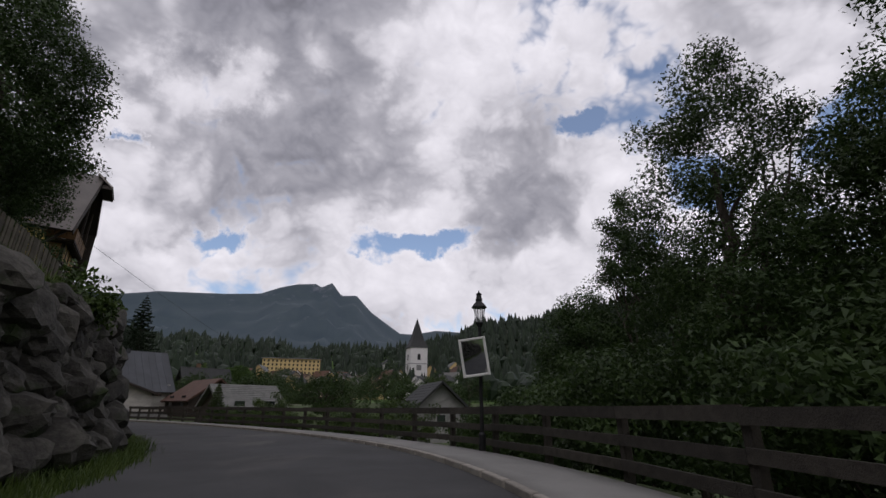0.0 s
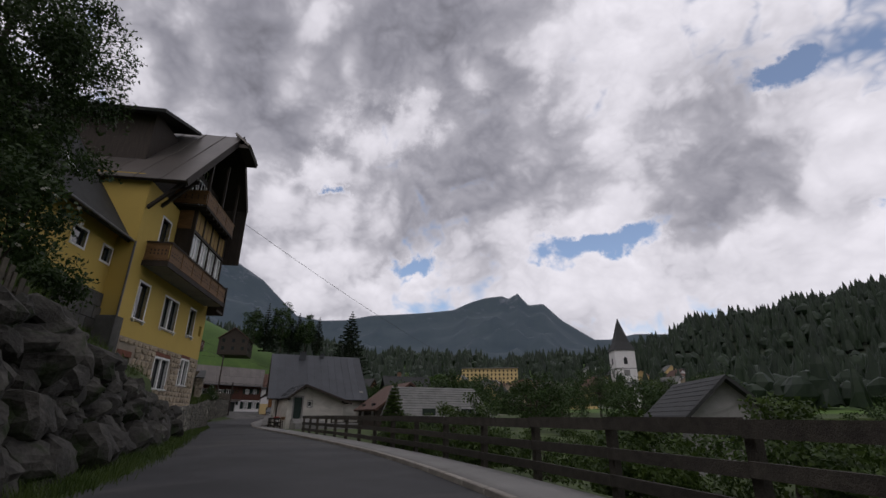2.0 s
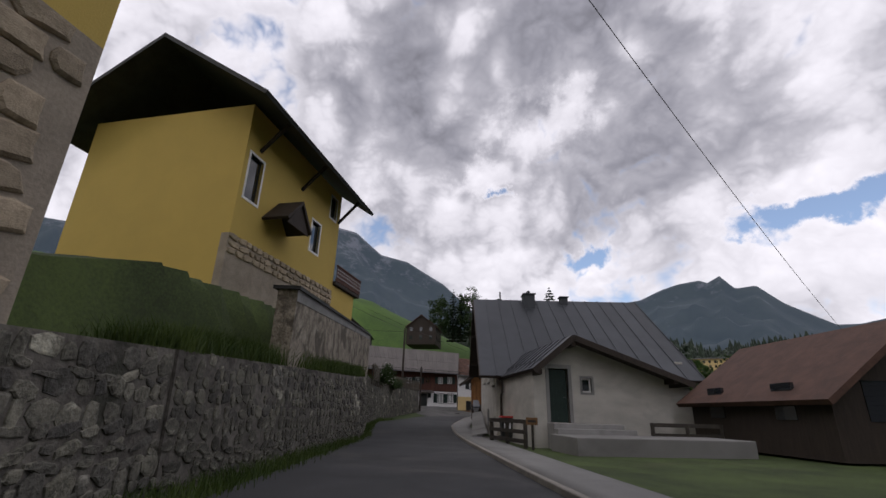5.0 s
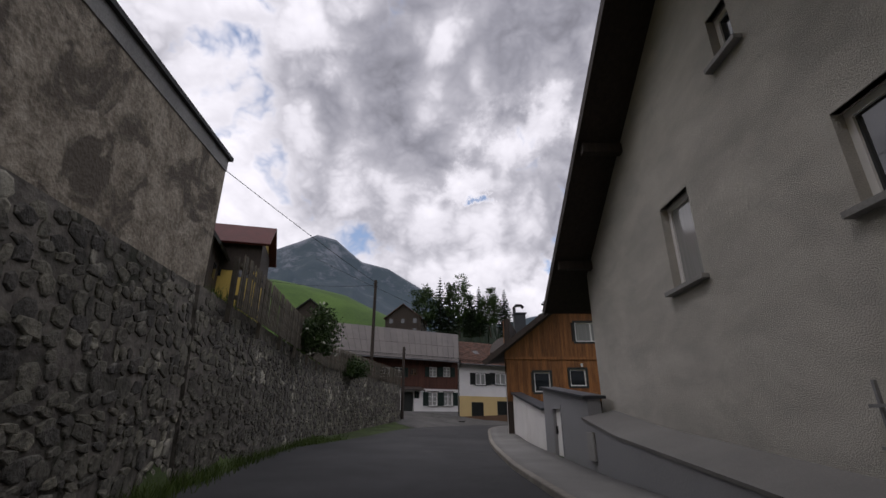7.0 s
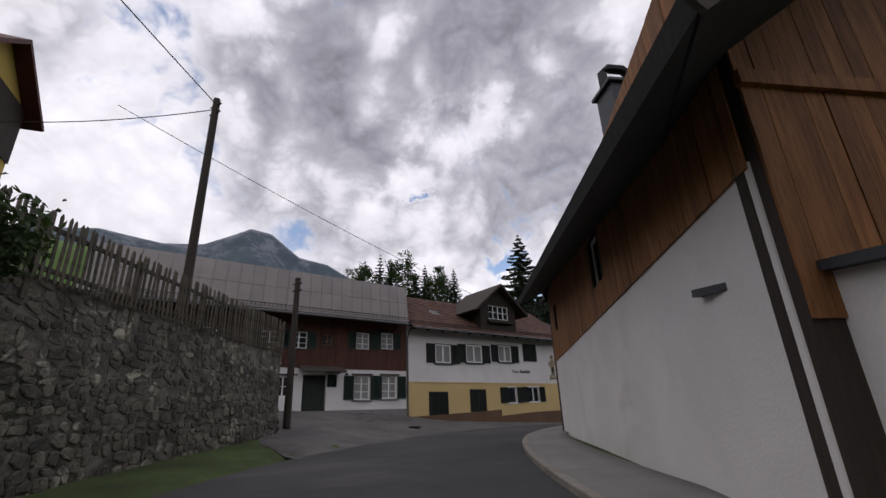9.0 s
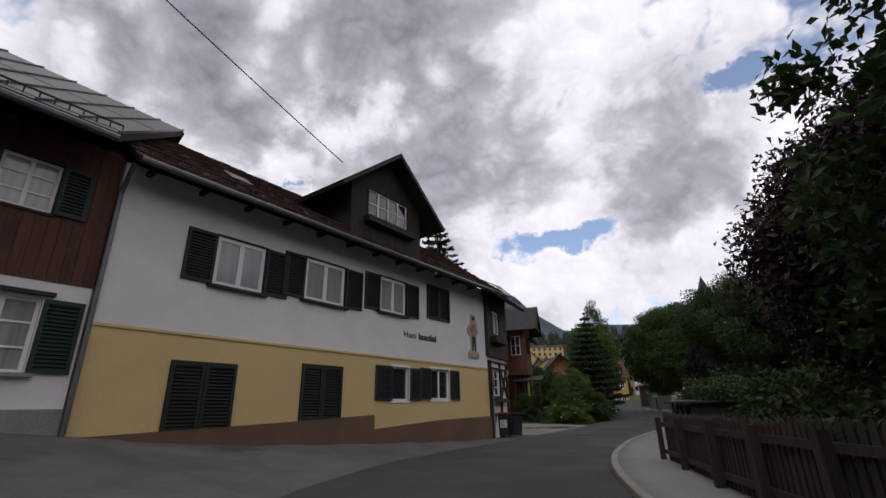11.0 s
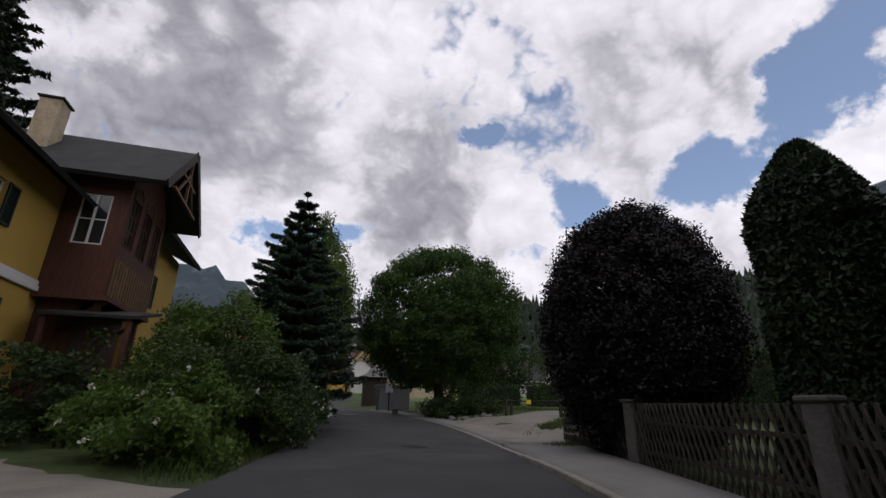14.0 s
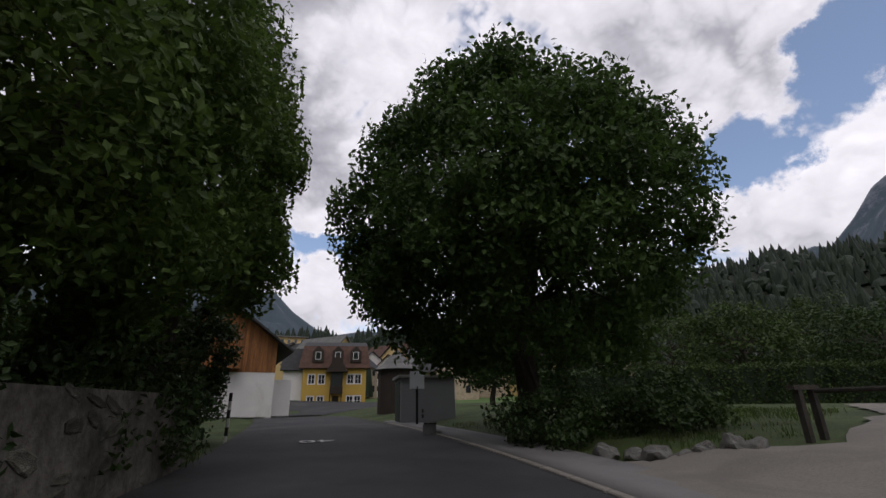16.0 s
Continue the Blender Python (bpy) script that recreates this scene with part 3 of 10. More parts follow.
def glide(rows, step):
    """Points every so many metres along a smooth line through rows."""
    p = np.array(rows, float)
    p = np.vstack([2 * p[0] - p[1], p, 2 * p[-1] - p[-2]])
    out = []
    for i in range(1, len(p) - 2):
        k = max(2, int(np.linalg.norm(p[i + 1, :2] - p[i, :2]) / step))
        for f in np.arange(k) / k:
            out.append(0.5 * (2 * p[i] + (p[i + 1] - p[i - 1]) * f + (2 * p[i - 1] - 5 * p[i] + 4 * p[i + 1] - p[i + 2]) * f * f + (3 * p[i] - p[i - 1] - 3 * p[i + 1] + p[i + 2]) * f ** 3))
    return np.array(out + [p[-2]])


WAY = glide(LINE, 0.7)
WAY_T = np.gradient(WAY[:, :2], axis=0)
WAY_T /= np.linalg.norm(WAY_T, axis=1)[:, None]
WAY_S = np.concatenate([[0], np.cumsum(np.linalg.norm(np.diff(WAY[:, :2], axis=0), axis=1))])
WAY_S -= WAY_S[np.argmin((WAY[:, :2] ** 2).sum(1))]       # metres along the road from the origin


def along(xy):
    """For points (x, y): metres along the road, metres to its right, and its height there."""
    xy = np.atleast_2d(np.asarray(xy, float))
    best = np.empty(len(xy), int)
    for i in range(0, len(xy), 4000):
        best[i:i + 4000] = ((xy[i:i + 4000, None] - WAY[None, :, :2]) ** 2).sum(2).argmin(1)
    off = xy - WAY[best, :2]
    t = WAY_T[best]
    lat = off[:, 0] * t[:, 1] - off[:, 1] * t[:, 0]
    return WAY_S[best] + (off * t).sum(1), np.sign(lat) * np.maximum(np.abs(lat), np.hypot(off[:, 0], off[:, 1]) * 0.999), WAY[best, 2]


def spot(s, d, up=0.0):
    """The place d metres to the right of the car's line, s metres along it."""
    x, y, z = (np.interp(s, WAY_S, WAY[:, k]) for k in range(3))
    tx, ty = np.interp(s, WAY_S, WAY_T[:, 0]), np.interp(s, WAY_S, WAY_T[:, 1])
    q = math.hypot(tx, ty)
    return Vector((x + d * ty / q, y - d * tx / q, z + up))


def heading(s):
    a, b = spot(s - 0.5, 0), spot(s + 0.5, 0)
    return math.atan2(b.y - a.y, b.x - a.x)


# kerb, left edge and back of the pavement, along the road
def kerb_at(s):
    return np.interp(s, (-30, 5, 20, 32, 42, 58, 73, 86, 100, 114, 122, 135, 150, 168, 200), (2.1, 2.2, 2.6, 2.8, 2.65, 2.35, 2.1, 1.68, 1.85, 1.72, 1.8, 1.95, 2.45, 2.85, 3.1))


def left_at(s):
    return np.interp(s, (-30, 5, 15, 32, 50, 66, 74, 84, 92, 100, 128, 136, 150, 165, 200), (-3.5, -3.5, -3.7, -3.0, -2.8, -2.35, -2.5, -4.0, -5.2, -4.0, -3.0, -2.5, -2.8, -3.0, -3.0))


def pave_at(s):
    return np.interp(s, (-30, 30, 55, 73, 84, 100, 116, 135, 147, 155, 160), (3.9, 4.0, 3.8, 3.6, 3.1, 3.3, 3.1, 3.5, 3.85, 4.6, 5.4))


CX, CY = -40.0, 80.0


def el_ridge(az):
    return np.interp(az, (-180, -110, -75, -60, -45, -37, -30, -22, -10, 0, 10, 14, 22, 28, 36, 43, 50, 60, 75, 110, 180), (12, 14, 13, 11, 9.5, 8.5, 8, 7.5, 7, 6.6, 7.2, 8.6, 10.4, 10.8, 11.4, 12.4, 12.6, 12.6, 12.4, 12, 12))


def smooth01(v, a, b):
    t = np.clip((v - a) / (b - a), 0, 1)
    return t * t * (3 - 2 * t)


def wobble(x, y, s):
    return np.sin(x / s * 1.7 + 1.3) * np.cos(y / s * 1.3 + 0.4) + 0.5 * np.sin(x / s * 3.1 + y / s * 2.3)


def land(xy):
    """Height of the ground at points (x, y)."""
    xy = np.atleast_2d(np.asarray(xy, float))
    s, d, z = along(xy)
    x, y = xy[:, 0], xy[:, 1]
    l = -d
    h = z.copy()
    # left: bank behind the boulders, terraces behind the walls, the rising yard
    rock = np.interp(s, (-30, 8, 19, 26, 30, 34, 44, 50, 56, 58, 84, 86, 100, 108, 128), (3.2, 3.3, 3.45, 3.15, 2.8, 2.2, 1.3, 1.5, 1.75, 1.95, 3.3, 3.35, 3.4, 0.0, 0.0))
    edge = np.interp(s, (-30, 12, 34, 44, 58, 72, 84, 100, 103, 128), (4.6, 4.9, 4.2, 3.9, 3.3, 2.9, 4.4, 6.8, 7.5, 7.5))
    rise = smooth01(l, edge + 0.1, edge + 0.9) * rock
    # the terrace behind its upper wall
    rise = rise + smooth01(l, edge + 1.45, edge + 1.75) * np.interp(s, (49, 58, 83.2, 83.8), (0.0, 1.85, 2.85, 0.0))
    slope = np.interp(s, (-30, 8, 19, 32, 44, 56, 84, 100, 108, 128, 140, 156, 170), (0.35, 0.38, 0.6, 0.68, 0.12, 0.04, 0.10, 0.10, 0.09, 0.05, 0.10, 0.10, 0.06))
    rise = rise + slope * np.clip(l - edge - 0.6, 0, 26) + 0.25 * np.clip(l - 45, 0, 200)
    # the yard climbs to the doors of the old houses
    front = np.interp(s, (112, 119, 126, 132, 138), (9.6, 8.8, 7.2, 5.4, 4.2))
    rise = rise + np.clip((l - 3.6) / np.maximum(front - 3.6, 0.5), 0, 1.15) * np.interp(s, (104, 112, 119, 123, 126, 132, 138, 142), (0.0, 0.85, 0.98, 0.9, 0.6, 0.34, 0.1, 0.0))
    # the grassy bank against the low wing of the yellow house
    u, v = (x + 23.9) * -0.41 + (y - 33.2) * 0.912, (x + 23.9) * -0.912 + (y - 33.2) * -0.41
    bank = np.interp(u, (-18, -15, -12, -3.2, -1.9, -0.9), (0.0, 5.0, 5.5, 5.0, 3.8, 0.0)) - 0.62 * np.clip(0.9 - v, 0, None)
    rise = np.where((l > edge + 0.5) & (v < 9), np.maximum(rise, bank), rise)
    # right: falls to the valley in the south, level gardens in the north
    south = 1 - smooth01(s, 44, 62)
    out = np.clip(d - 4.6, 0, None)
    fall = south * (-0.22 * np.clip(out, 0, 12) - 0.10 * np.clip(out - 12, 0, 120)) + (1 - south) * (-0.10 * np.clip(d - 26, 0, 120))
    fall = fall * (1 - smooth01(s, 140, 160)) + smooth01(s, 150, 164) * 0.1 * np.clip(d - 3.4, 0, 6)
    h = h + np.where(d < 0, rise, fall)
    lo, hi = left_at(s), kerb_at(s)
    inner = (d > lo - 0.4) & (d < hi + 0.2)
    h = np.where(inner, z - 0.12, h - 0.03)
    pave = (d >= hi + 0.2) & (d < pave_at(s) + 0.1) & (s < 175)
    h = np.where(pave, z - 0.02, h)
    # far: valley, slopes and the wooded ridges
    r, az = np.hypot(x - CX, y - CY), np.degrees(np.arctan2(x - CX, y - CY))
    near_foot = np.interp(az, (-180, -100, -75, -62, -53, -45, -40, -25, -12, 0, 30, 60, 90, 180), (10, 34, 56, 56, 52, 41, 33, 16, 9, 6, 5, 8, 6, 6))
    ridge = 620 * np.tan(np.radians(el_ridge(az))) + 5 * wobble(az * 9, az * 3, 30)
    far = near_foot + (ridge - near_foot) * smooth01(r, 190, 640) + 1.2 * wobble(x, y, 40)
    far = np.where(r > 640, ridge * (1 - 0.35 * smooth01(r, 640, 1100)) + 4 * wobble(x, y, 90), far)
    far = np.where(r > 1100, ridge * 0.65 * (1 - smooth01(r, 1100, 2200)), far)
    w = smooth01(r, 105, 190)
    return h * (1 - w) + far * w


def ground_z(x, y):
    return float(land([(x, y)])[0])


def build_ground():
    radii = np.concatenate([np.arange(0.5, 116, 0.8), 116 * 1.045 ** np.arange(1, 86)])
    na = 620
    ang = np.arange(na) * math.tau / na
    rr, aa = np.meshgrid(radii, ang, indexing="ij")
    xy = np.stack([CX + rr * np.sin(aa), CY + rr * np.cos(aa)], -1).reshape(-1, 2)
    z = land(xy)
    verts = np.vstack([[CX, CY, ground_z(CX, CY)], np.column_stack([xy, z])])
    faces = [(0, 1 + (k + 1) % na, 1 + k) for k in range(na)]
    for i in range(len(radii) - 1):
        a, b = 1 + i * na, 1 + (i + 1) * na
        faces += [(a + k, a + (k + 1) % na, b + (k + 1) % na, b + k) for k in range(na)]
    me = mesh_of("ground", verts, faces, M_GRASS, True)
    me.materials.append(M_MEADOW)
    me.materials.append(M_FLOOR)
    cen = np.array([verts[list(f[:3])].mean(0) for f in faces])
    r = np.hypot(cen[:, 0] - CX, cen[:, 1] - CY)
    az = np.degrees(np.arctan2(cen[:, 0] - CX, cen[:, 1] - CY))
    me.polygons.foreach_set("material_index", ((r > 120).astype(int) + ((r > 230) & (az > 6) & (az < 125))).tolist())
    tagged(new("ground", me), "grassy ground with banks, gardens and rising meadows", "ground", kind="structure")


build_ground()


def ribbon(name, s0, s1, left, right, mat, label, category, rows=5, up=0.0, thick=0.0, crown=0.0, step=0.7):
    """A strip of surface along the road between two offsets."""
    ss = np.arange(s0, s1 + 0.01, step)
    v, f = [], []
    for s in ss:
        a, b = float(left(s)), float(right(s))
        for k in range(rows):
            t = k / (rows - 1)
            p = spot(s, a + (b - a) * t, up + crown * (1 - (2 * t - 1) ** 2))
            v.append(p)
    for i in range(len(ss) - 1):
        for k in range(rows - 1):
            a = i * rows + k
            f.append((a, a + 1, a + rows + 1, a + rows))
    ob = new(name, mesh_of(name, v, f, mat, True))
    if thick:
        so = ob.modifiers.new("thick", "SOLIDIFY")
        so.thickness, so.offset = thick, -1
    return tagged(ob, label, category, kind="structure")


ribbon("road", -30, 199, lambda s: left_at(s) - 0.15, lambda s: kerb_at(s), M_ASPHALT, "worn grey asphalt village road without markings", "road", rows=9, crown=0.04)
ribbon("pavement", -30, 158, lambda s: kerb_at(s) + 0.14, pave_at, M_PAVE, "pale asphalt pavement beside the road", "pavement", rows=4, up=0.095, thick=0.16)
ribbon("pavement", 158.1, 188, lambda s: kerb_at(s) + 0.14, lambda s: kerb_at(s) + 1.5, M_PAVE, "low pale footway beside the green", "pavement", rows=4, up=0.06, thick=0.16)


def build_kerb():
    holder = thing("kerb", Matrix.Identity(4), "worn pale kerb stones along the pavement", "kerb", kind="structure")
    me = {}
    s, i = -8.0, 0
    while s < 186:
        L = 1.0
        a, b = spot(s + 0.008, float(kerb_at(s)) + 0.07, 0.0), spot(s + L - 0.008, float(kerb_at(s + L)) + 0.07, 0.0)
        if "k" not in me:
            bm = box(B(), -0.492, 0.492, -0.07, 0.07, -0.15, 0.105, 0.015)
            me["k"] = part("kerb_stone", bm, M_KERB, None).data
            bpy.data.objects.remove(bpy.data.objects["kerb_stone"])
        lower = 0.07 * float(smooth01(s, 152, 157))
        o = new("kerb_stone", me["k"])
        o.parent = holder
        d = b - a
        o.matrix_local = Matrix.Translation((a + b) / 2 - Vector((0, 0, lower))) @ Matrix.Rotation(math.atan2(d.y, d.x), 4, "Z") @ Matrix.Rotation(-math.asin(d.z / d.length), 4, "Y")
        s += L


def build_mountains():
    """Far peaks as one rocky sheet, their bluish haze put in as a glow."""
    m = bpy.data.materials.new("hazed_mountain")
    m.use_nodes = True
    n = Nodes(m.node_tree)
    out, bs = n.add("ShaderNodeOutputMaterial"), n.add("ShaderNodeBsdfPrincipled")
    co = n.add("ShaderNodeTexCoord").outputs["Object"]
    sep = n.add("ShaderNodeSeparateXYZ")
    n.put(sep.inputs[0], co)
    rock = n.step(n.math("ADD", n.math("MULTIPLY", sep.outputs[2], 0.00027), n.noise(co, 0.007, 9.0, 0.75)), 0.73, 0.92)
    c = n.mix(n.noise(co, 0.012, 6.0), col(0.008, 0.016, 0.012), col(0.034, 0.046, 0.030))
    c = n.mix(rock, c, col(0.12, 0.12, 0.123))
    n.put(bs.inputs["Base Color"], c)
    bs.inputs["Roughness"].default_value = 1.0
    # distance haze put in as a faint blue emission
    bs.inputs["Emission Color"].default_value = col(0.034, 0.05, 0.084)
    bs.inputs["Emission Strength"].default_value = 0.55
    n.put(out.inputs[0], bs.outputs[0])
    az = np.arange(-120, 120.01, 0.3)
    el = np.interp(az, (-120, -80, -68, -62, -58, -55, -53, -50.5, -47, -43.5, -38.5, -34, -31, -28, -24.8, -18, -14.2, -11.8, -9.9, -7.7, -7.0, -5.7, -4.4, -2.5, -0.4, 3.3, 5, 7.9, 12, 20, 40, 56.5, 57.6, 58.4, 59.7, 62, 64, 66, 70, 74, 80, 120),
                   (14, 17, 19.4, 18.9, 19.4, 20.8, 21.8, 21.4, 18.9, 18.2, 15.5, 11.6, 11.2, 11.4, 12.1, 12.6, 13.0, 14.0, 14.5, 14.7, 14.3, 14.95, 13.4, 13.5, 11.4, 8.9, 8.8, 9.3, 9.0, 8, 9, 12, 14.3, 14.6, 14.2, 16.4, 18.8, 20.0, 20.6, 19, 16, 14))
    R = 3200.0
    q = np.linspace(0.25, 1.0, 34)
    q = np.concatenate([q, [1.06, 1.14, 1.3]])
    from_top = np.minimum(1, (q - 0.2) / 0.8)
    v, f = [], []
    top = R * np.tan(np.radians(el))
    off = Vector((3.3, 1.7, 0.4))
    for i, qq in enumerate(q):
        h = from_top[i] ** 1.25 if qq <= 1 else 1 - 1.6 * (qq - 1)
        for k, a in enumerate(az):
            x, y = CX + R * qq * math.sin(radians(a)), CY + R * qq * math.cos(radians(a))
            p = Vector((x, y, 0)) * 0.0021 + off
            ridge = noise.ridged_multi_fractal(p, 1.0, 2.1, 5, 0.8, 1.6) - 1.2
            keep = 0.17 * (1 if qq < 0.97 else 0.05)
            v.append((x, y, top[k] * (h + keep * ridge * min(1.0, 3.2 * (1.02 - h) + 0.15))))
    na = len(az)
    for i in range(len(q) - 1):
        for k in range(na - 1):
            a = i * na + k
            f.append((a, a + 1, a + na + 1, a + na))
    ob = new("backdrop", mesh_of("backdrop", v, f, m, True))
    tagged(ob, "rocky mountain range beyond the valley, its bluish haze put in as glow", "mountains", kind="structure")


build_kerb()
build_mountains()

# ---- buildings ----
def roof_pair(parent, y0, y1, ul, ua, ur, zl, za, zr, mat, t=0.14, over=0.0, name="roof", sheets=0, rib=0.035, boards=M_DWOOD, courses=0):
    """A pitched roof whose ridge runs along local y at x = ua, from eave ul to eave ur, between y0 and y1."""
    out = []
    for (ue, ze), side in (((ul, zl), -1), ((ur, zr), 1)):
        s = B()
        slab(s, [(ue, y0, ze), (ua, y0, za), (ua, y1, za), (ue, y1, ze)], t)
        r = part(name, s, boards if (sheets or courses) else mat, parent)
        out.append(r)
        nrm = Vector((-(za - ze) * (1 if ua > ue else -1), 0, abs(ua - ue))).normalized()
        up = nrm * 0.004
        if sheets:
            w = (y1 - y0) / sheets
            for i in range(sheets):
                b = B()
                a0, a1 = y0 + i * w, y0 + (i + 1) * w
                slab(b, [Vector((ue, a0 + 0.004, ze)) + nrm * 0.024, Vector((ua, a0 + 0.004, za)) + nrm * 0.024, Vector((ua, a1 - 0.004, za)) + nrm * 0.024, Vector((ue, a1 - 0.004, ze)) + nrm * 0.024], 0.02)
                beam(b, Vector((ue, a1 - 0.02, ze)) + nrm * 0.04, Vector((ua, a1 - 0.02, za)) + nrm * 0.04, rib, 0.05, nrm)
                part("roof_sheet", b, mat, r)
        if courses:
            # rows of overlapping tiles
            slope = Vector((ua - ue, 0, za - ze))
            nt = max(4, int(abs(y1 - y0) / 0.30))
            v, f = [], []
            for c in range(courses):
                lo, hi = Vector((ue, 0, ze)) + slope * (c / courses), Vector((ue, 0, ze)) + slope * min(1, (c + 1.12) / courses)
                for k in range(nt):
                    a, b = y0 + (y1 - y0) * k / nt + 0.006, y0 + (y1 - y0) * (k + 1) / nt - 0.006
                    q = len(v)
                    j = 0.006 * ((k * 7 + c * 13) % 5)
                    for p, off in ((lo, 0.05 + j), (lo, 0.02 + j), (hi, 0.02)):
                        v += [p + nrm * off + Vector((0, a, 0)), p + nrm * off + Vector((0, b, 0))]
                    f += [(q + 2, q + 3, q + 1, q), (q, q + 1, q + 5, q + 4)]
            part("roof_tile_courses", mesh_of("roof_tile_courses", v, f, mat), None, r)["kind"] = "stuff"
    return out


def gable_wall(bm, u0, u1, zb, ul, ua, ur, zl, za, zr, y, t, holes=()):
    """A wall with a pointed top under a roof with eaves (ul, zl), (ur, zr) and apex (ua, za)."""
    f = lambda u: zl + (za - zl) * (u - ul) / (ua - ul) if u < ua else zr + (za - zr) * (ur - u) / (ur - ua)
    zt = min(f(u0), f(u1)) - 0.12
    wall_panel(bm, u0, u1, zb, zt, [h for h in holes if h[2] < zt], t, y)
    top = [h for h in holes if h[3] > zt + 0.05]
    us = sorted({u0, u1, min(max(ua, u0), u1), *[h[k] for h in top for k in (0, 1)]})
    for a, b in zip(us, us[1:]):
        mid = (a + b) / 2
        hs = [h for h in top if h[0] < mid < h[1]]
        lo = zt
        if hs:
            h = hs[0]
            if h[2] > zt:
                prism(bm, [(a, zt), (b, zt), (b, h[2]), (a, h[2])], y, y + t)
            lo = max(zt, h[3])
        prism(bm, [(a, lo), (b, lo), (b, f(b) - 0.12), (a, f(a) - 0.12)], y, y + t)
    return bm


def boards(parent, u0, u1, z0, z1, y, mat, w=0.2, name="board", holes=(), top=None, m=None, gap=0.008, seed=1):
    """Upright boards in front of a wall, one object each, cut round openings."""
    rnd = random.Random(seed)
    k = max(1, int((u1 - u0) / w))
    ws = (u1 - u0) / k
    for i in range(k):
        a, b = u0 + i * ws + gap / 2, u0 + (i + 1) * ws - gap / 2
        ztop = min(top(a), top(b)) if top else z1
        runs = [(z0, ztop)]
        for h in holes:
            if h[0] < b and h[1] > a:
                runs = [q for lo, hi in runs for q in ((lo, min(hi, h[2])), (max(lo, h[3]), hi)) if q[1] - q[0] > 0.03]
        if not runs:
            continue
        dy = rnd.uniform(0.018, 0.03)
        for lo, hi in runs:
            bm = B()
            if top and hi == ztop:
                prism(bm, [(a, lo), (b, lo), (b, top(b)), (a, top(a))], y - dy, y)
            else:
                box(bm, a, b, y - dy, y, lo, hi)
            part(name, bm, mat, parent, m=m)


def chimney(parent, x, y, z0, z1, w, d, mat, cap=M_DROOF, pots=0):
    c = part("chimney", box(B(), x - w / 2, x + w / 2, y - d / 2, y + d / 2, z0, z1, 0.01), mat, parent)
    part("chimney_cap", box(B(), x - w / 2 - 0.07, x + w / 2 + 0.07, y - d / 2 - 0.07, y + d / 2 + 0.07, z1 + 0.002, z1 + 0.08, 0.01), cap, c)
    for i in range(pots):
        b = B()
        tube(b, [(x - 0.15 + 0.3 * i, y, z1 + 0.08), (x - 0.15 + 0.3 * i, y, z1 + 0.3)], [0.09, 0.1], 10)
        part("flue", b, M_IRON, c)


def gutter(parent, a, b, down=None):
    g = B()
    tube(g, [a, b], 0.07, 8)
    part("gutter", g, M_ZINC, parent)
    if down:
        p = B()
        tube(p, down, 0.05, 8)
        part("downpipe", p, M_ZINC, parent)


def snow_rail(parent, a, b, out, mat=M_IRON):
    """A ladder-like snow guard along an eave."""
    a, b = Vector(a), Vector(b)
    s = B()
    up = Vector(out) * 0.0 + Vector((0, 0, 0.16))
    for k in (0.06, 1.0):
        beam(s, a + up * k, b + up * k, 0.03)
    n = int((b - a).length / 0.22)
    for i in range(n + 1):
        p = a + (b - a) * i / n
        beam(s, p, p + up, 0.025)
    part("snow_guard", s, mat, parent)


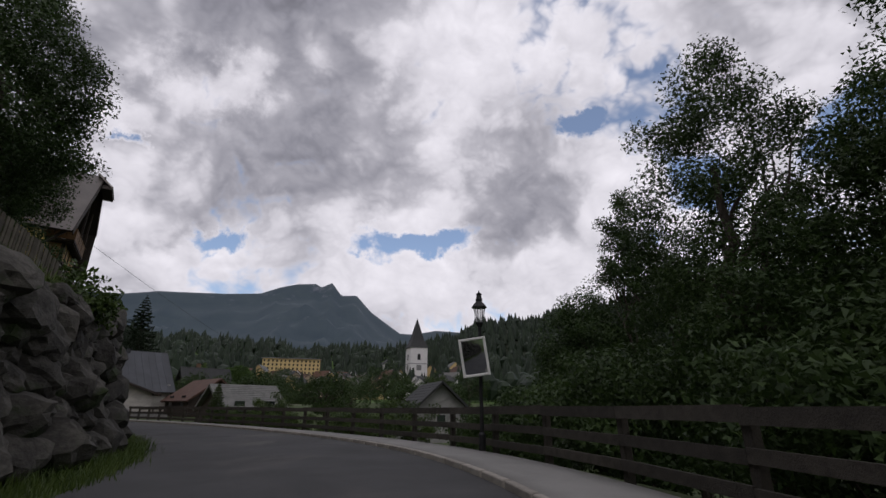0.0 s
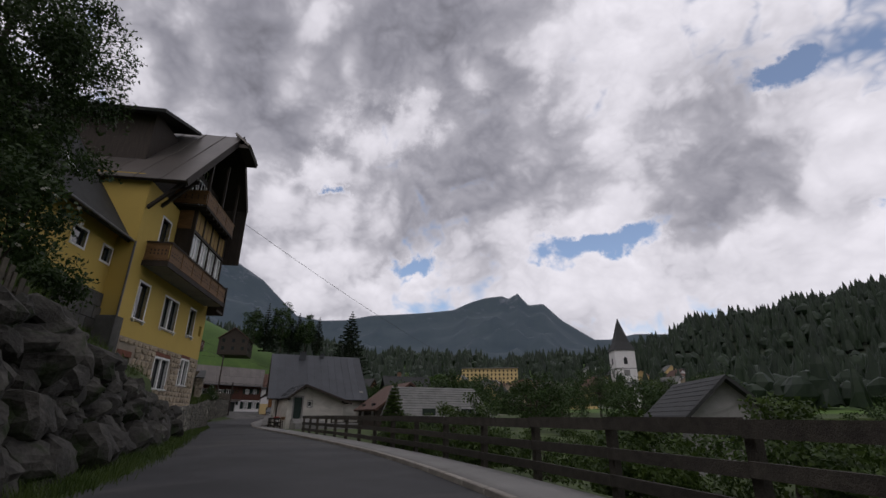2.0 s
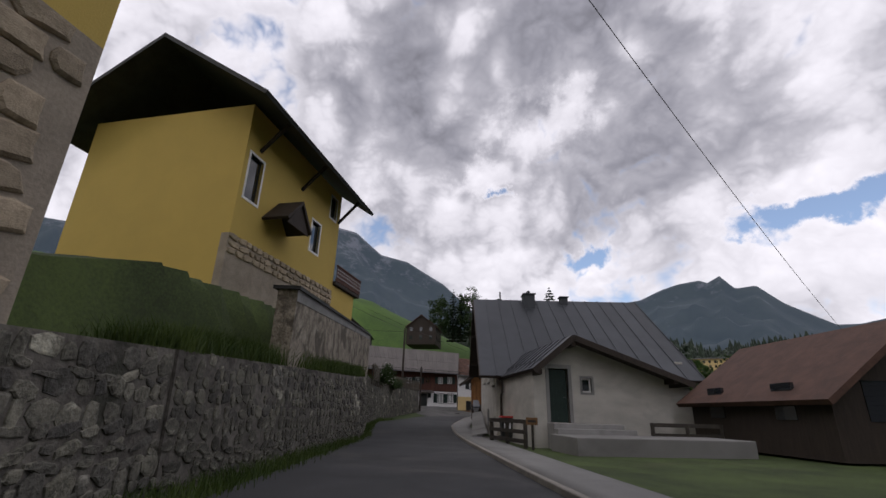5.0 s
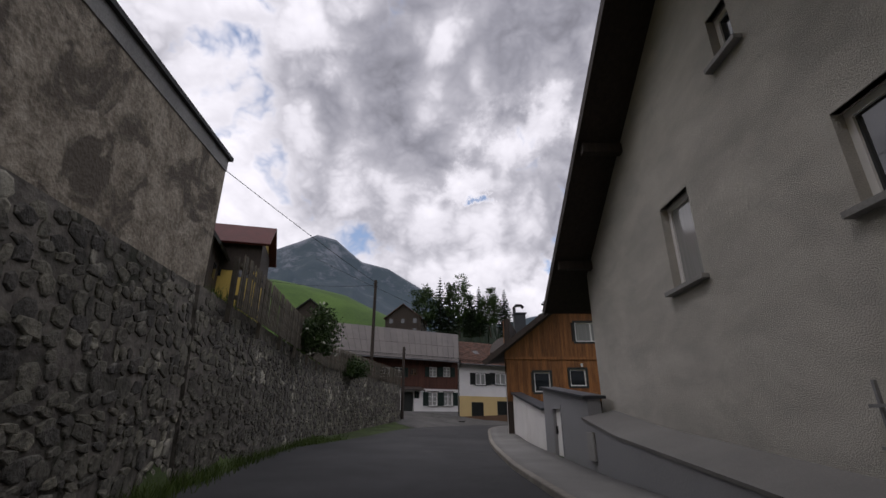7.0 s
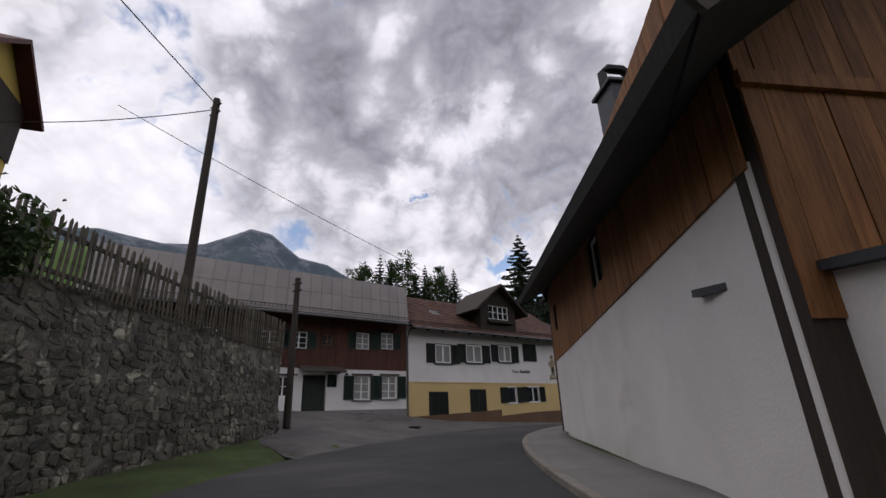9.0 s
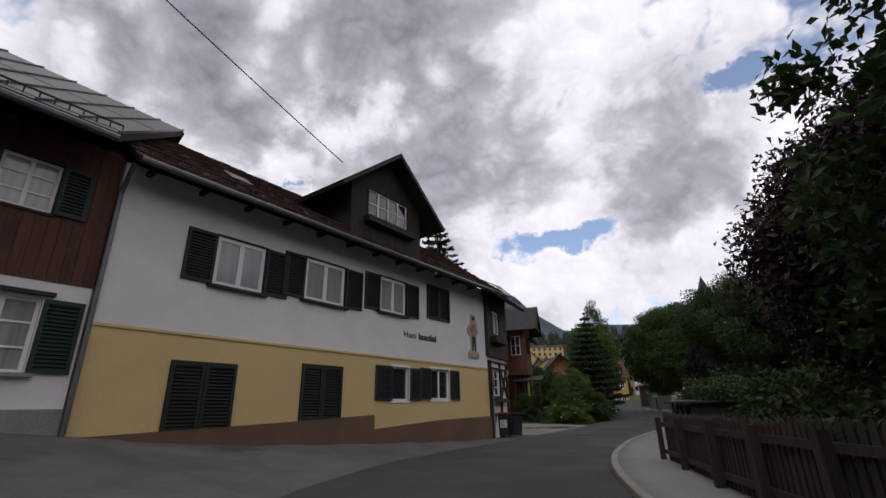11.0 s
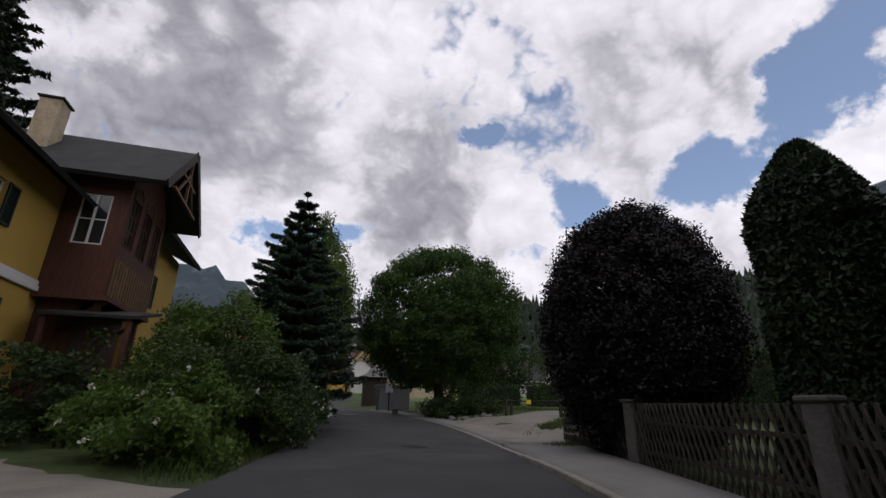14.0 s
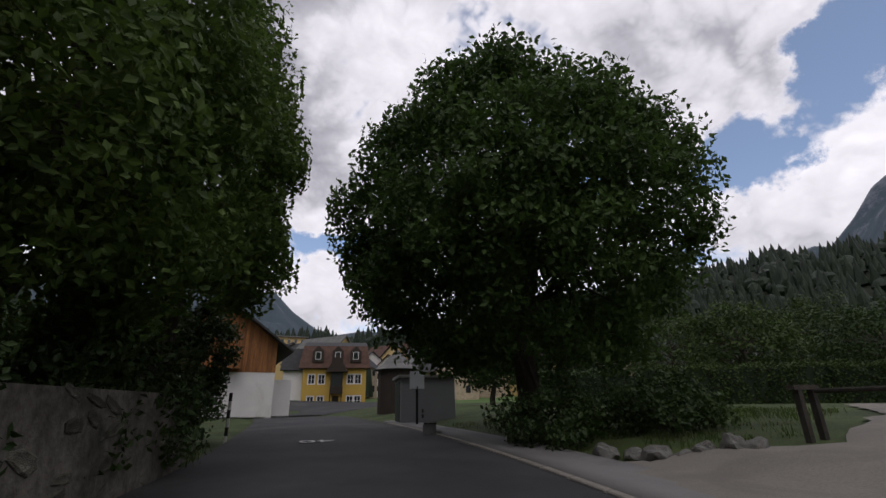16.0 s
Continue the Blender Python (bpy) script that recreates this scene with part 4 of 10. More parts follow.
# -- the yellow house above the boulders
def yellow_house():
    h = thing("yellow_house", frame_of((-23.9, 33.2), (-0.41, 0.912)), "tall yellow plastered house with stone base, wooden balconies and dark roof", "house")
    U0, W1, U2, D1 = -0.95, 10.3, 8.9, 9.5
    surr = (0.11, M_FRAME)
    wins = [(0.42, 1.5, 5.75, 7.6, 1), (3.55, 5.4, 5.85, 7.6, 2), (7.4, 8.3, 6.05, 7.75, 1)]
    low = [(3.9, 5.7, 2.55, 4.15, 2), (7.5, 8.7, 2.95, 4.45, 2)]
    w = B()
    wall_panel(w, U0, W1, 4.75, 8.6, [q[:4] for q in wins] + [(9.45, 9.85, 6.3, 7.0)], 0.4)
    wall_panel(w, U0, 3.0, 8.6, 12.8, [(1.2, 2.2, 9.2, 11.6)], 0.4)
    box(w, 3.0, U2, 1.4, 1.8, 8.6, 15.5)
    box(w, U0, U0 + 0.4, 0.4, D1, 1.0, 13.2)
    box(w, U2 - 0.4, U2, 1.8, D1, 8.6, 15.5)
    box(w, W1 - 0.4, W1, 0.4, D1, 4.75, 8.6)
    box(w, U0 + 0.4, U2 - 0.4, D1 - 0.4, D1, 1.0, 13.2)
    part("wall", w, M_YELLOW, h, "smooth yellow plaster wall")
    part("terrace_floor", box(B(), U2, W1, 0.4, D1, 8.45, 8.6), M_CONC, h)
    s = B()
    wall_panel(s, U0, W1, 0.2, 4.75, [q[:4] for q in low] + [(-0.1, 1.1, 2.2, 3.8)], 0.4)
    box(s, W1 - 0.4, W1, 0.4, D1, 0.2, 4.75)
    base = part("stone_base", s, M_MORTARL, h, "rough limestone cladding on the lower wall")
    base_stones(base, U0, W1, 1.2, 4.75, low + [(-0.25, 1.25, 2.1, 4.1, 0)])
    g = B()
    box(g, -0.1, 1.1, 0.05, 0.3, 2.2, 3.8)
    vent = part("vent_block", g, M_CONC, h)
    for i in range(3):
        for j in range(5):
            part("vent_hole", box(B(), 0.08 + i * 0.38, 0.26 + i * 0.38, 0.035, 0.06, 2.35 + j * 0.29, 2.5 + j * 0.29), M_DARKIN, vent)
    part("brick_lintel", box(B(), -0.2, 1.2, -0.03, 0.2, 3.82, 4.12, 0.01), M_BRICK, h, "red brick lintel")
    part("brick_lintel", box(B(), 3.8, 5.8, -0.03, 0.2, 4.28, 4.5, 0.01), M_BRICK, h, "red brick lintel")
    part("brick_lintel", box(B(), 7.4, 8.8, -0.03, 0.2, 4.58, 4.76, 0.01), M_BRICK, h, "red brick lintel")
    for a, b, c, d, n in wins:
        window(h, a, b, c, d, 0, n, 1, M_BFRAME, surr, M_FRAME, deep=0.16)
        for x in (a - 0.02, b - 0.06):
            part("sill_bracket", box(B(), x, x + 0.08, -0.1, -0.002, c - 0.2, c - 0.075), M_FRAME, h)
    window(h, 9.45, 9.85, 6.3, 7.0, 0, 1, 1, M_BFRAME, None, None, deep=0.16)
    for a, b, c, d, n in low:
        window(h, a, b, c, d, 0, n, 1, M_BFRAME, (0.12, M_FRAME), M_FRAME, deep=0.14)
        m = (a + b) / 2
        part("mullion", box(B(), m - 0.09, m + 0.09, 0.02, 0.13, c, d), M_FRAME, h)
    m = (wins[1][0] + wins[1][1]) / 2
    part("mullion", box(B(), m - 0.1, m + 0.1, 0.02, 0.15, wins[1][2], wins[1][3]), M_FRAME, h)
    window(h, 1.2, 2.2, 9.2, 11.6, 0, 1, 1, M_BFRAME, surr, None, deep=0.16)
    # balcony on its pale soffit, edged with dark boards
    b = B()
    box(b, 0.1, 9.6, -1.2, 0.0, 8.42, 8.6, 0.02)
    box(b, 3.0, 9.6, 0.0, 1.4, 8.42, 8.6)
    balc = part("balcony", b, M_CONC, h, "pale underside of the long balcony")
    part("fascia", box(B(), 0.06, 9.64, -1.28, -1.2, 8.4, 8.68), M_DWOOD, balc)
    part("fascia", box(B(), 0.02, 0.1, -1.28, 0.0, 8.4, 8.68), M_DWOOD, balc)
    balustrade(balc, 0.1, 9.6, -1.22, 8.68, 1.0)
    balustrade(balc, 0.02, 1.2, 0, 8.68, 1.0, m=SIDE_L(0.1, 0.0))
    part("handrail", box(B(), 0.03, 9.65, -1.3, -1.14, 9.66, 9.76, 0.01), M_DWOOD, balc)
    part("handrail", box(B(), 0.03, 0.17, -1.14, 0.0, 9.66, 9.76, 0.01), M_DWOOD, balc)
    # glazed loggia with ochre panels, and the open upper balcony over it
    lg = B()
    for x in (3.0, 4.4, 5.8, 7.2, 8.5):
        box(lg, x - 0.07, x + 0.07, -1.02, -0.86, 8.63, 13.05)
    box(lg, 2.93, 8.57, -1.04, -0.84, 11.5, 11.68)
    log = part("loggia_frame", lg, M_DWOOD, h, "dark timber loggia posts and beams")
    part("side_boarding", box(B(), 2.95, 3.05, -0.86, 1.4, 8.62, 13.05), M_DWOOD, h)
    part("side_panel", box(B(), 2.91, 2.945, -0.8, 0.0, 11.7, 12.9), M_BALC, h)
    for i in range(4):
        a = 3.09 + i * 1.4
        b_ = a + (1.22 if i < 3 else 1.12)
        window(log, a, b_, 9.78, 11.48, -0.98, 2, 1, M_FRAME, None, None, deep=0.04, bar=0.07, curtain=True)
        part("loggia_panel", box(B(), a, b_, -0.97, -0.9, 11.69, 13.0), M_OCHWOOD, log, "ochre painted wood panel")
        part("panel_batten", box(B(), a + 0.56, a + 0.62, -0.985, -0.971, 11.69, 13.0), M_BALC, log)
        part("lower_panel", box(B(), a, b_, -0.95, -0.9, 8.64, 9.76), M_BALC, log)
    uf = part("upper_floor", box(B(), 2.65, 8.1, -1.55, 1.4, 13.06, 13.2), M_DWOOD, h)
    for k in range(8):
        part("joist_end", box(B(), 2.8 + k * 0.68, 2.92 + k * 0.68, -1.5, -1.0, 12.9, 13.055), M_DWOOD, uf)
    balustrade(uf, 2.65, 8.1, -1.5, 13.2, 0.95)
    balustrade(uf, -0.4, 1.5, 0, 13.2, 0.95, m=SIDE_L(2.65, 0.0))
    part("upper_boarding", box(B(), 2.9, 8.4, 0.0, 0.1, 13.21, 16.4), M_DWOOD, h)
    for i in range(4):
        window(uf, 3.3 + i * 1.25, 4.3 + i * 1.25, 14.3, 15.9, -0.05, 2, 1, M_FRAME, None, None, deep=0.0, bar=0.06)
    for x in (2.75, 5.4, 7.95):
        part("post", box(B(), x - 0.07, x + 0.07, -1.5, -1.36, 14.15, 17.4 if x > 3 else 16.2), M_DWOOD, uf)
    # street gable with its clipped tip
    zl, za, zr, ul, ua, ur = 12.75, 20.2, 15.8, -1.3, 5.9, 9.2
    gw = B()
    gable_wall(gw, U0, U2, 12.8, ul, ua, ur, zl, za, zr, 0.5, 0.3, [(5.2, 7.2, 16.6, 17.8)])
    part("gable", gw, M_DWOOD, h, "dark boarded gable")
    window(h, 5.2, 7.2, 16.6, 17.8, 0.5, 4, 1, M_FRAME)
    roof_pair(h, -1.9, D1 + 0.6, ul, ua, ur, zl, za, zr, M_METALB, sheets=9)
    for ue, zz in ((ul, zl), (ur, zr)):
        f = B()
        beam(f, (ue, -1.92, zz - 0.1), (ua, -1.92, za - 0.1), 0.05, 0.4)
        part("bargeboard", f, M_DWOOD, h)
    part("clipped_tip", slab(B(), [(4.7, -2.75, 18.95), (7.2, -2.75, 18.75), (6.5, -1.5, 20.25), (5.3, -1.5, 20.25)], 0.14), M_METALB, h, "clipped gable tip in sheet metal")
    part("tip_soffit", prism(B(), [(4.75, 18.7), (7.15, 18.5), (6.9, 18.95), (4.95, 19.1)], -2.7, -1.95), M_DWOOD, h)
    # boarded wind screens at the far end of the balconies
    for a, y, y1, z0, z1 in ((9.3, -1.88, 1.6, 11.5, 16.2), (10.2, -1.15, 0.0, 7.9, 10.0)):
        scr = part("boarded_screen", box(B(), a, a + 0.1, y, y1, z0, z1), M_DWOOD, h)
        k = int((y1 - y) / 0.2)
        for i in range(k):
            part("board", box(B(), a - 0.02, a, y + 0.2 * i + 0.006, y + 0.2 * i + 0.194, z0, z1), M_DWOOD, scr)
    part("screen_beam", box(B(), 8.9, 10.3, -1.1, -0.95, 7.95, 8.1), M_DWOOD, h)
    for x, z in ((-0.75, 11.3), (0.6, 12.0)):
        br = B()
        beam(br, (x, 0.0, z), (x, -1.6, z + 1.7), 0.16)
        beam(br, (x, -1.75, z + 1.62), (x, 0.4, z + 1.62), 0.16)
        part("bracket", br, M_DWOOD, h)
    # boxed dormer on the near slope
    d = B()
    box(d, 0.9, 4.5, 1.6, 7.2, 14.6, 18.4)
    dm = part("dormer", d, M_DWOOD, h, "dark boarded dormer")
    r = B()
    slab(r, [(0.1, 0.8, 18.1), (5.2, 0.8, 19.9), (5.2, 8.2, 19.9), (0.1, 8.2, 18.1)], 0.2)
    part("dormer_roof", r, M_DROOF, dm)
    # low wing
    wg = B()
    wl = [(-4.1, -3.2, 8.1, 8.85), (-1.8, -1.1, 8.05, 8.75)]
    wall_panel(wg, -12.5, U0, 4.4, 10.0, wl, 0.35, 0.9)
    box(wg, -12.5, -12.1, 1.25, 8, 4.4, 10.0)
    wing = part("wing", wg, M_YELLOW, h, "low yellow wing set into the bank")
    part("wing_base", box(B(), -12.5, U0 - 0.05, 0.78, 1.2, 1.5, 6.55), M_CONCD, wing)
    for k in range(6):
        for j in range(3):
            part("base_block", box(B(), -6.4 + k * 0.9 + 0.4 * (j % 2), -5.55 + k * 0.9 + 0.4 * (j % 2), 0.74, 0.778, 4.7 + j * 0.6, 5.26 + j * 0.6, 0.012), M_CONCD, wing)
    for q in wl:
        window(wing, *q, 0.9, 1, 1, M_BFRAME, (0.1, M_FRAME), None)
    wr = B()
    slab(wr, [(-13.2, 0.2, 9.35), (U0 + 0.05, 0.2, 9.35), (U0 + 0.05, 4.6, 15.8), (-13.2, 4.6, 15.8)], 0.18)
    part("wing_roof", wr, M_DROOF, wing, "dark shingled wing roof")
    part("skylight", slab(B(), [(-4.6, 1.5, 11.45), (-4.0, 1.5, 11.45), (-4.0, 2.1, 12.33), (-4.6, 2.1, 12.33)], 0.08), M_PAPER, wing)
    gutter(h, (-13.2, 0.12, 9.35), (U0, 0.12, 9.35), [(U0 - 0.12, -0.06, 9.3), (U0 - 0.12, -0.06, 6.4), (U0 - 0.12, -0.06, 2.0)])
    part("buttress", box(B(), U0 - 0.9, U0 - 0.2, -0.45, 0.4, 1.6, 5.4, 0.02), M_CONCD, h)


def base_stones(parent, u0, u1, z0, z1, holes):
    """Irregular flat stones set proud of a mortared wall."""
    rnd = random.Random(5)
    meshes = [stone_mesh("stone", M_LIME, rnd, 0.05) for _ in range(8)]
    z, n = z0, 0
    while z < z1 - 0.1:
        hgt = rnd.uniform(0.24, 0.42)
        u = u0 + rnd.uniform(0, 0.2)
        while u < u1 - 0.1:
            wd = rnd.uniform(0.3, 0.75)
            c = (u + wd / 2, z + hgt / 2)
            if not any(q[0] - 0.25 < c[0] < q[1] + 0.25 and q[2] - 0.12 < c[1] < q[3] + 0.35 for q in holes) and u + wd < u1 + 0.05:
                o = new("stone", rnd.choice(meshes))
                o.parent = parent
                o.matrix_local = Matrix.Translation((c[0], -0.005, c[1])) @ Matrix.Rotation(rnd.uniform(-0.12, 0.12), 4, "Y") @ Matrix.Diagonal((wd * 0.96, 1, min(hgt, z1 - z) * 0.95, 1))
                n += 1
            u += wd
        z += hgt


def stone_mesh(name, mat, rnd, depth, seg=9, bulge=0.35):
    """One flat-faced stone, about one metre wide, seen from -y."""
    ring = []
    for k in range(seg):
        a = k * math.tau / seg + rnd.uniform(-0.2, 0.2)
        r = 0.5 * rnd.uniform(0.82, 1.08) / max(abs(math.cos(a)), abs(math.sin(a))) ** 0.75
        ring.append((r * math.cos(a), r * math.sin(a)))
    v = [(x, depth, z) for x, z in ring] + [(x * 0.97, -depth * 0.4, z * 0.97) for x, z in ring]
    v += [(x * 0.78, -depth * rnd.uniform(0.85, 1.25), z * 0.78) for x, z in ring] + [(0, -depth * (1 + bulge * rnd.random()), 0)]
    f = []
    for k in range(seg):
        j = (k + 1) % seg
        f += [(k, j, seg + j, seg + k), (seg + k, seg + j, 2 * seg + j, 2 * seg + k), (2 * seg + k, 2 * seg + j, 3 * seg)]
    return mesh_of(name, v, f, mat)


def balustrade(parent, u0, u1, y, z, hgt, mat=M_BALC, m=None):
    """A boarded balcony rail with cut-out hearts and crosses shown as dark slots."""
    n = max(1, int((u1 - u0) / 1.55))
    w = (u1 - u0) / n
    rail = B()
    box(rail, u0, u1, y - 0.05, y + 0.05, z + hgt - 0.07, z + hgt)
    box(rail, u0, u1, y - 0.04, y + 0.04, z + 0.04, z + 0.14)
    top = part("rail", rail, mat, parent, m=m)
    for i in range(n):
        b = B()
        a = u0 + i * w
        box(b, a + 0.02, a + w - 0.02, y - 0.02, y + 0.01, z + 0.14, z + hgt - 0.07)
        box(b, a + 0.02, a + 0.1, y - 0.045, y - 0.02, z + 0.14, z + hgt - 0.07)
        pan = part("balcony_panel", b, mat, top)
        for k in range(5):
            x = a + 0.28 + (w - 0.45) * k / 4
            for dz in (0.36, 0.55):
                part("cut_out", box(B(), x - 0.035, x + 0.035, y - 0.026, y - 0.021, z + dz, z + dz + 0.1), M_DARKIN, top)


# -- the second yellow house on the terrace
def terrace_house():
    h = thing("terrace_house", frame_of((-41.0, 50.2), (-0.44, 0.898)), "yellow house with white framed windows on the terrace", "house")
    L, Dp = 10.0, 9.0
    holes = [(0.4, 1.4, 10.0, 12.2), (6.6, 7.6, 9.7, 11.5), (8.6, 9.4, 12.6, 14.0)]
    w = B()
    wall_panel(w, 0, L, 8.1, 14.6, holes, 0.4)
    box(w, 0, 0.4, 0.4, Dp, 3.0, 14.6)
    box(w, L - 0.4, L, 0.4, Dp, 3.0, 14.6)
    box(w, 0.4, L - 0.4, Dp - 0.4, Dp, 3.0, 14.6)
    part("wall", w, M_YELLOW, h)
    b = part("stone_base", box(B(), 0, L, 0.02, 0.4, 3.0, 8.1), M_MORTARL, h)
    base_stones(b, 0, L, 7.2, 8.1, [])
    for a, c, d, e in holes:
        window(h, a, c, d, e, 0, 1, 1, M_BFRAME, (0.12, M_FRAME), None, deep=0.14)
    p = B()
    slab(p, [(1.9, -1.4, 9.6), (3.1, -1.4, 10.9), (3.1, 0.0, 10.9), (1.9, 0.0, 9.6)], 0.14)
    slab(p, [(4.3, -1.4, 9.6), (3.1, -1.4, 10.9), (3.1, 0.0, 10.9), (4.3, 0.0, 9.6)], 0.14)
    prism(p, [(2.1, 9.4), (4.1, 9.4), (3.1, 10.7)], -1.3, -1.25)
    part("porch_roof", p, M_DWOOD, h, "small dark gabled porch roof")
    r = B()
    slab(r, [(-1.6, -1.8, 13.9), (L + 1.4, -1.8, 13.9), (L + 1.4, Dp / 2, 18.2), (-1.6, Dp / 2, 18.2)], 0.2)
    slab(r, [(-1.6, Dp + 1.8, 13.9), (L + 1.4, Dp + 1.8, 13.9), (L + 1.4, Dp / 2, 18.2), (-1.6, Dp / 2, 18.2)], 0.2)
    part("roof", r, M_DROOF, h)
    br = B()
    for x in (1.0, 5.0, 9.8):
        beam(br, (x, 0, 12.6), (x, -1.4, 14.1), 0.14)
        part("bracket", br, M_DWOOD, h)
        br = B()
    br.free()
    bl = part("balcony", box(B(), L, L + 3.9, -0.2, 4.0, 8.55, 8.75), M_DWOOD, h)
    box_rail = B()
    box(box_rail, L, L + 3.9, -0.25, -0.15, 9.72, 9.82)
    box(box_rail, L, L + 3.9, -0.22, -0.16, 8.78, 8.9)
    part("rail", box_rail, M_RWOOD, bl)
    for i in range(13):
        a = L + 0.05 + i * 0.302
        part("baluster", box(B(), a, a + 0.285, -0.21, -0.18, 8.9, 9.72), M_RWOOD, bl)
        for z in (9.05, 9.3, 9.5):
            part("cut_out", box(B(), a + 0.1, a + 0.18, -0.216, -0.211, z, z + 0.1), M_PAPER, bl)
    part("balcony_base", box(B(), L, L + 3.4, 0.0, 3.6, 5.5, 8.5), M_YELLOW, h)


# -- the grey roughcast house at the bend
def grey_house():
    h = thing("grey_house", frame_of((-43.4, 73.06), (0.603, -0.798)), "pale grey roughcast house with dark sheet metal roof", "house")
    L, Dp = 12.6, 10.0
    ul, ua, ur, zl, za, zr = -1.2, 5.7, 13.4, 4.0, 8.75, 2.95
    holes = [(4.1, 5.0, 3.1, 4.6), (7.6, 8.4, 2.95, 4.0), (11.05, 11.7, 2.6, 3.35), (6.3, 6.75, 5.85, 6.65), (7.3, 7.95, 0.5, 1.28)]
    w = B()
    gable_wall(w, 0, L, -0.3, ul, ua, ur, zl, za, zr, 0, 0.4, holes)
    box(w, 0, 0.4, 0.4, Dp, -0.3, 4.6)
    box(w, L - 0.4, L, 0.4, Dp, -0.3, 3.1)
    box(w, 0.4, L - 0.4, Dp - 0.4, Dp, -0.3, 4.0)
    part("wall", w, M_GREYW, h, "coarse grey roughcast gable wall")
    for a, b, c, d in holes[:4]:
        window(h, a, b, c, d, 0, 1, 1, M_FRAME, None, M_CONC, deep=0.14, bar=0.08, curtain=(a in (4.1,)))
        part("window_rim", box(B(), a - 0.02, b + 0.02, 0.02, 0.1, d, d + 0.03), M_DWOOD, h)
    window(h, 7.3, 7.95, 0.5, 1.28, 0, 2, 2, M_FRAME, None, None, deep=0.2)
    gr = B()
    for k in range(4):
        beam(gr, (7.2 + k * 0.28, -0.06, 0.42), (7.2 + k * 0.28, -0.06, 1.42), 0.03)
    for z in (0.5, 0.85, 1.2):
        beam(gr, (7.12, -0.09, z), (8.12, -0.09, z), 0.03)
    part("window_grille", gr, M_GREYMET, h, "rusty iron window grille")
    part("meter_box", box(B(), 11.6, 11.8, -0.03, 0.05, 0.75, 1.0, 0.005), M_CONC, h)
    roof_pair(h, -0.9, Dp + 0.5, ul, ua, ur, zl, za, zr, M_METAL, sheets=13)
    for ue, zz in ((ul, zl), (ur, zr)):
        f = B()
        beam(f, (ue, -0.92, zz - 0.08), (ua, -0.92, za - 0.08), 0.05, 0.22)
        part("bargeboard", f, M_DWOOD, h)
    for u in (0.4, 3.0, 8.6, 12.0):
        z = (zl + (za - zl) * (u - ul) / (ua - ul)) if u < ua else (zr + (za - zr) * (ur - u) / (ur - ua))
        part("purlin", box(B(), u - 0.09, u + 0.09, -0.85, 0.0, z - 0.42, z - 0.2), M_DWOOD, h)
    chimney(h, 6.3, 2.9, 6.5, 8.95, 0.95, 0.75, M_METAL, M_METAL, 2)
    chimney(h, 6.0, 5.4, 7.2, 8.9, 0.5, 0.5, M_METAL, M_METAL)
    b = B()
    tube(b, [(5.7, 1.0, 8.7), (5.7, 1.0, 9.35)], 0.05, 8)
    part("vent_pipe", b, M_IRON, h)
    # entrance wing with its own gable
    wg = thing("entrance_wing", frame_of((-31.85, 59.5), (0.70, 0.714)), "low pale grey entrance wing with a dark door and metal roof", "house")
    dh = (0.66, 1.5, 0.87, 3.0)
    win = (2.1, 2.52, 2.07, 2.64)
    ul, ua, ur, zl, za, zr = -0.2, 1.55, 6.7, 2.9, 4.3, 2.55
    w = B()
    gable_wall(w, 0.0, 6.0, -0.6, ul, ua, ur, zl, za, zr, 0, 0.35, [dh, win])
    part("wall", w, M_GREYW, wg)
    part("side_wall", box(B(), 0.0, 0.35, 0.352, 5.2, -0.6, 2.88), M_GREYW, wg)
    part("side_wall", box(B(), 5.65, 6.0, 0.352, 5.2, -1.6, 2.6), M_GREYW, wg)
    dr = part("door", box(B(), dh[0] + 0.05, dh[1] - 0.05, 0.12, 0.18, dh[2], dh[3] - 0.05), M_SHUTG, wg, "dark green plank door")
    for k in range(5):
        part("door_board", box(B(), dh[0] + 0.07 + k * 0.145, dh[0] + 0.2 + k * 0.145, 0.105, 0.119, dh[2] + 0.02, dh[3] - 0.07), M_SHUTG, dr)
    part("door_handle", tube(B(), [(1.38, 0.1, 1.85), (1.38, 0.03, 1.85), (1.26, 0.03, 1.85)], 0.015, 6), M_ZINC, dr)
    for q in ((dh[0] - 0.14, dh[0], dh[2], dh[3] + 0.16), (dh[1], dh[1] + 0.14, dh[2], dh[3] + 0.16), (dh[0], dh[1], dh[3], dh[3] + 0.16)):
        part("door_frame", box(B(), q[0], q[1], -0.03, 0.3, q[2], q[3]), M_CONC, wg)
    window(wg, *win, 0, 1, 1, M_FRAME, (0.09, M_CONC), None)
    roof_pair(wg, -0.75, 5.6, ul, ua, ur, zl, za, zr, M_METAL, sheets=8)
    for ue, zz in ((ul, zl), (ur, zr)):
        part("bargeboard", beam(B(), (ue, -0.77, zz - 0.1), (ua, -0.77, za - 0.1), 0.05, 0.24), M_DWOOD, wg)
    for u, zz in ((1.55, 3.95), (0.05, 2.78), (5.9, 2.6)):
        part("purlin", box(B(), u - 0.09, u + 0.09, -0.72, 0.0, zz - 0.1, zz + 0.1), M_DWOOD, wg)
    for k in range(9):
        part("snow_hook", box(B(), 0.18, 0.24, -0.4 + k * 0.7, -0.34 + k * 0.7, 3.24, 3.36), M_METAL, wg)
    part("doorstep", box(B(), 0.5, 3.4, -0.75, -0.002, -0.5, 0.85, 0.02), M_CONC, wg)
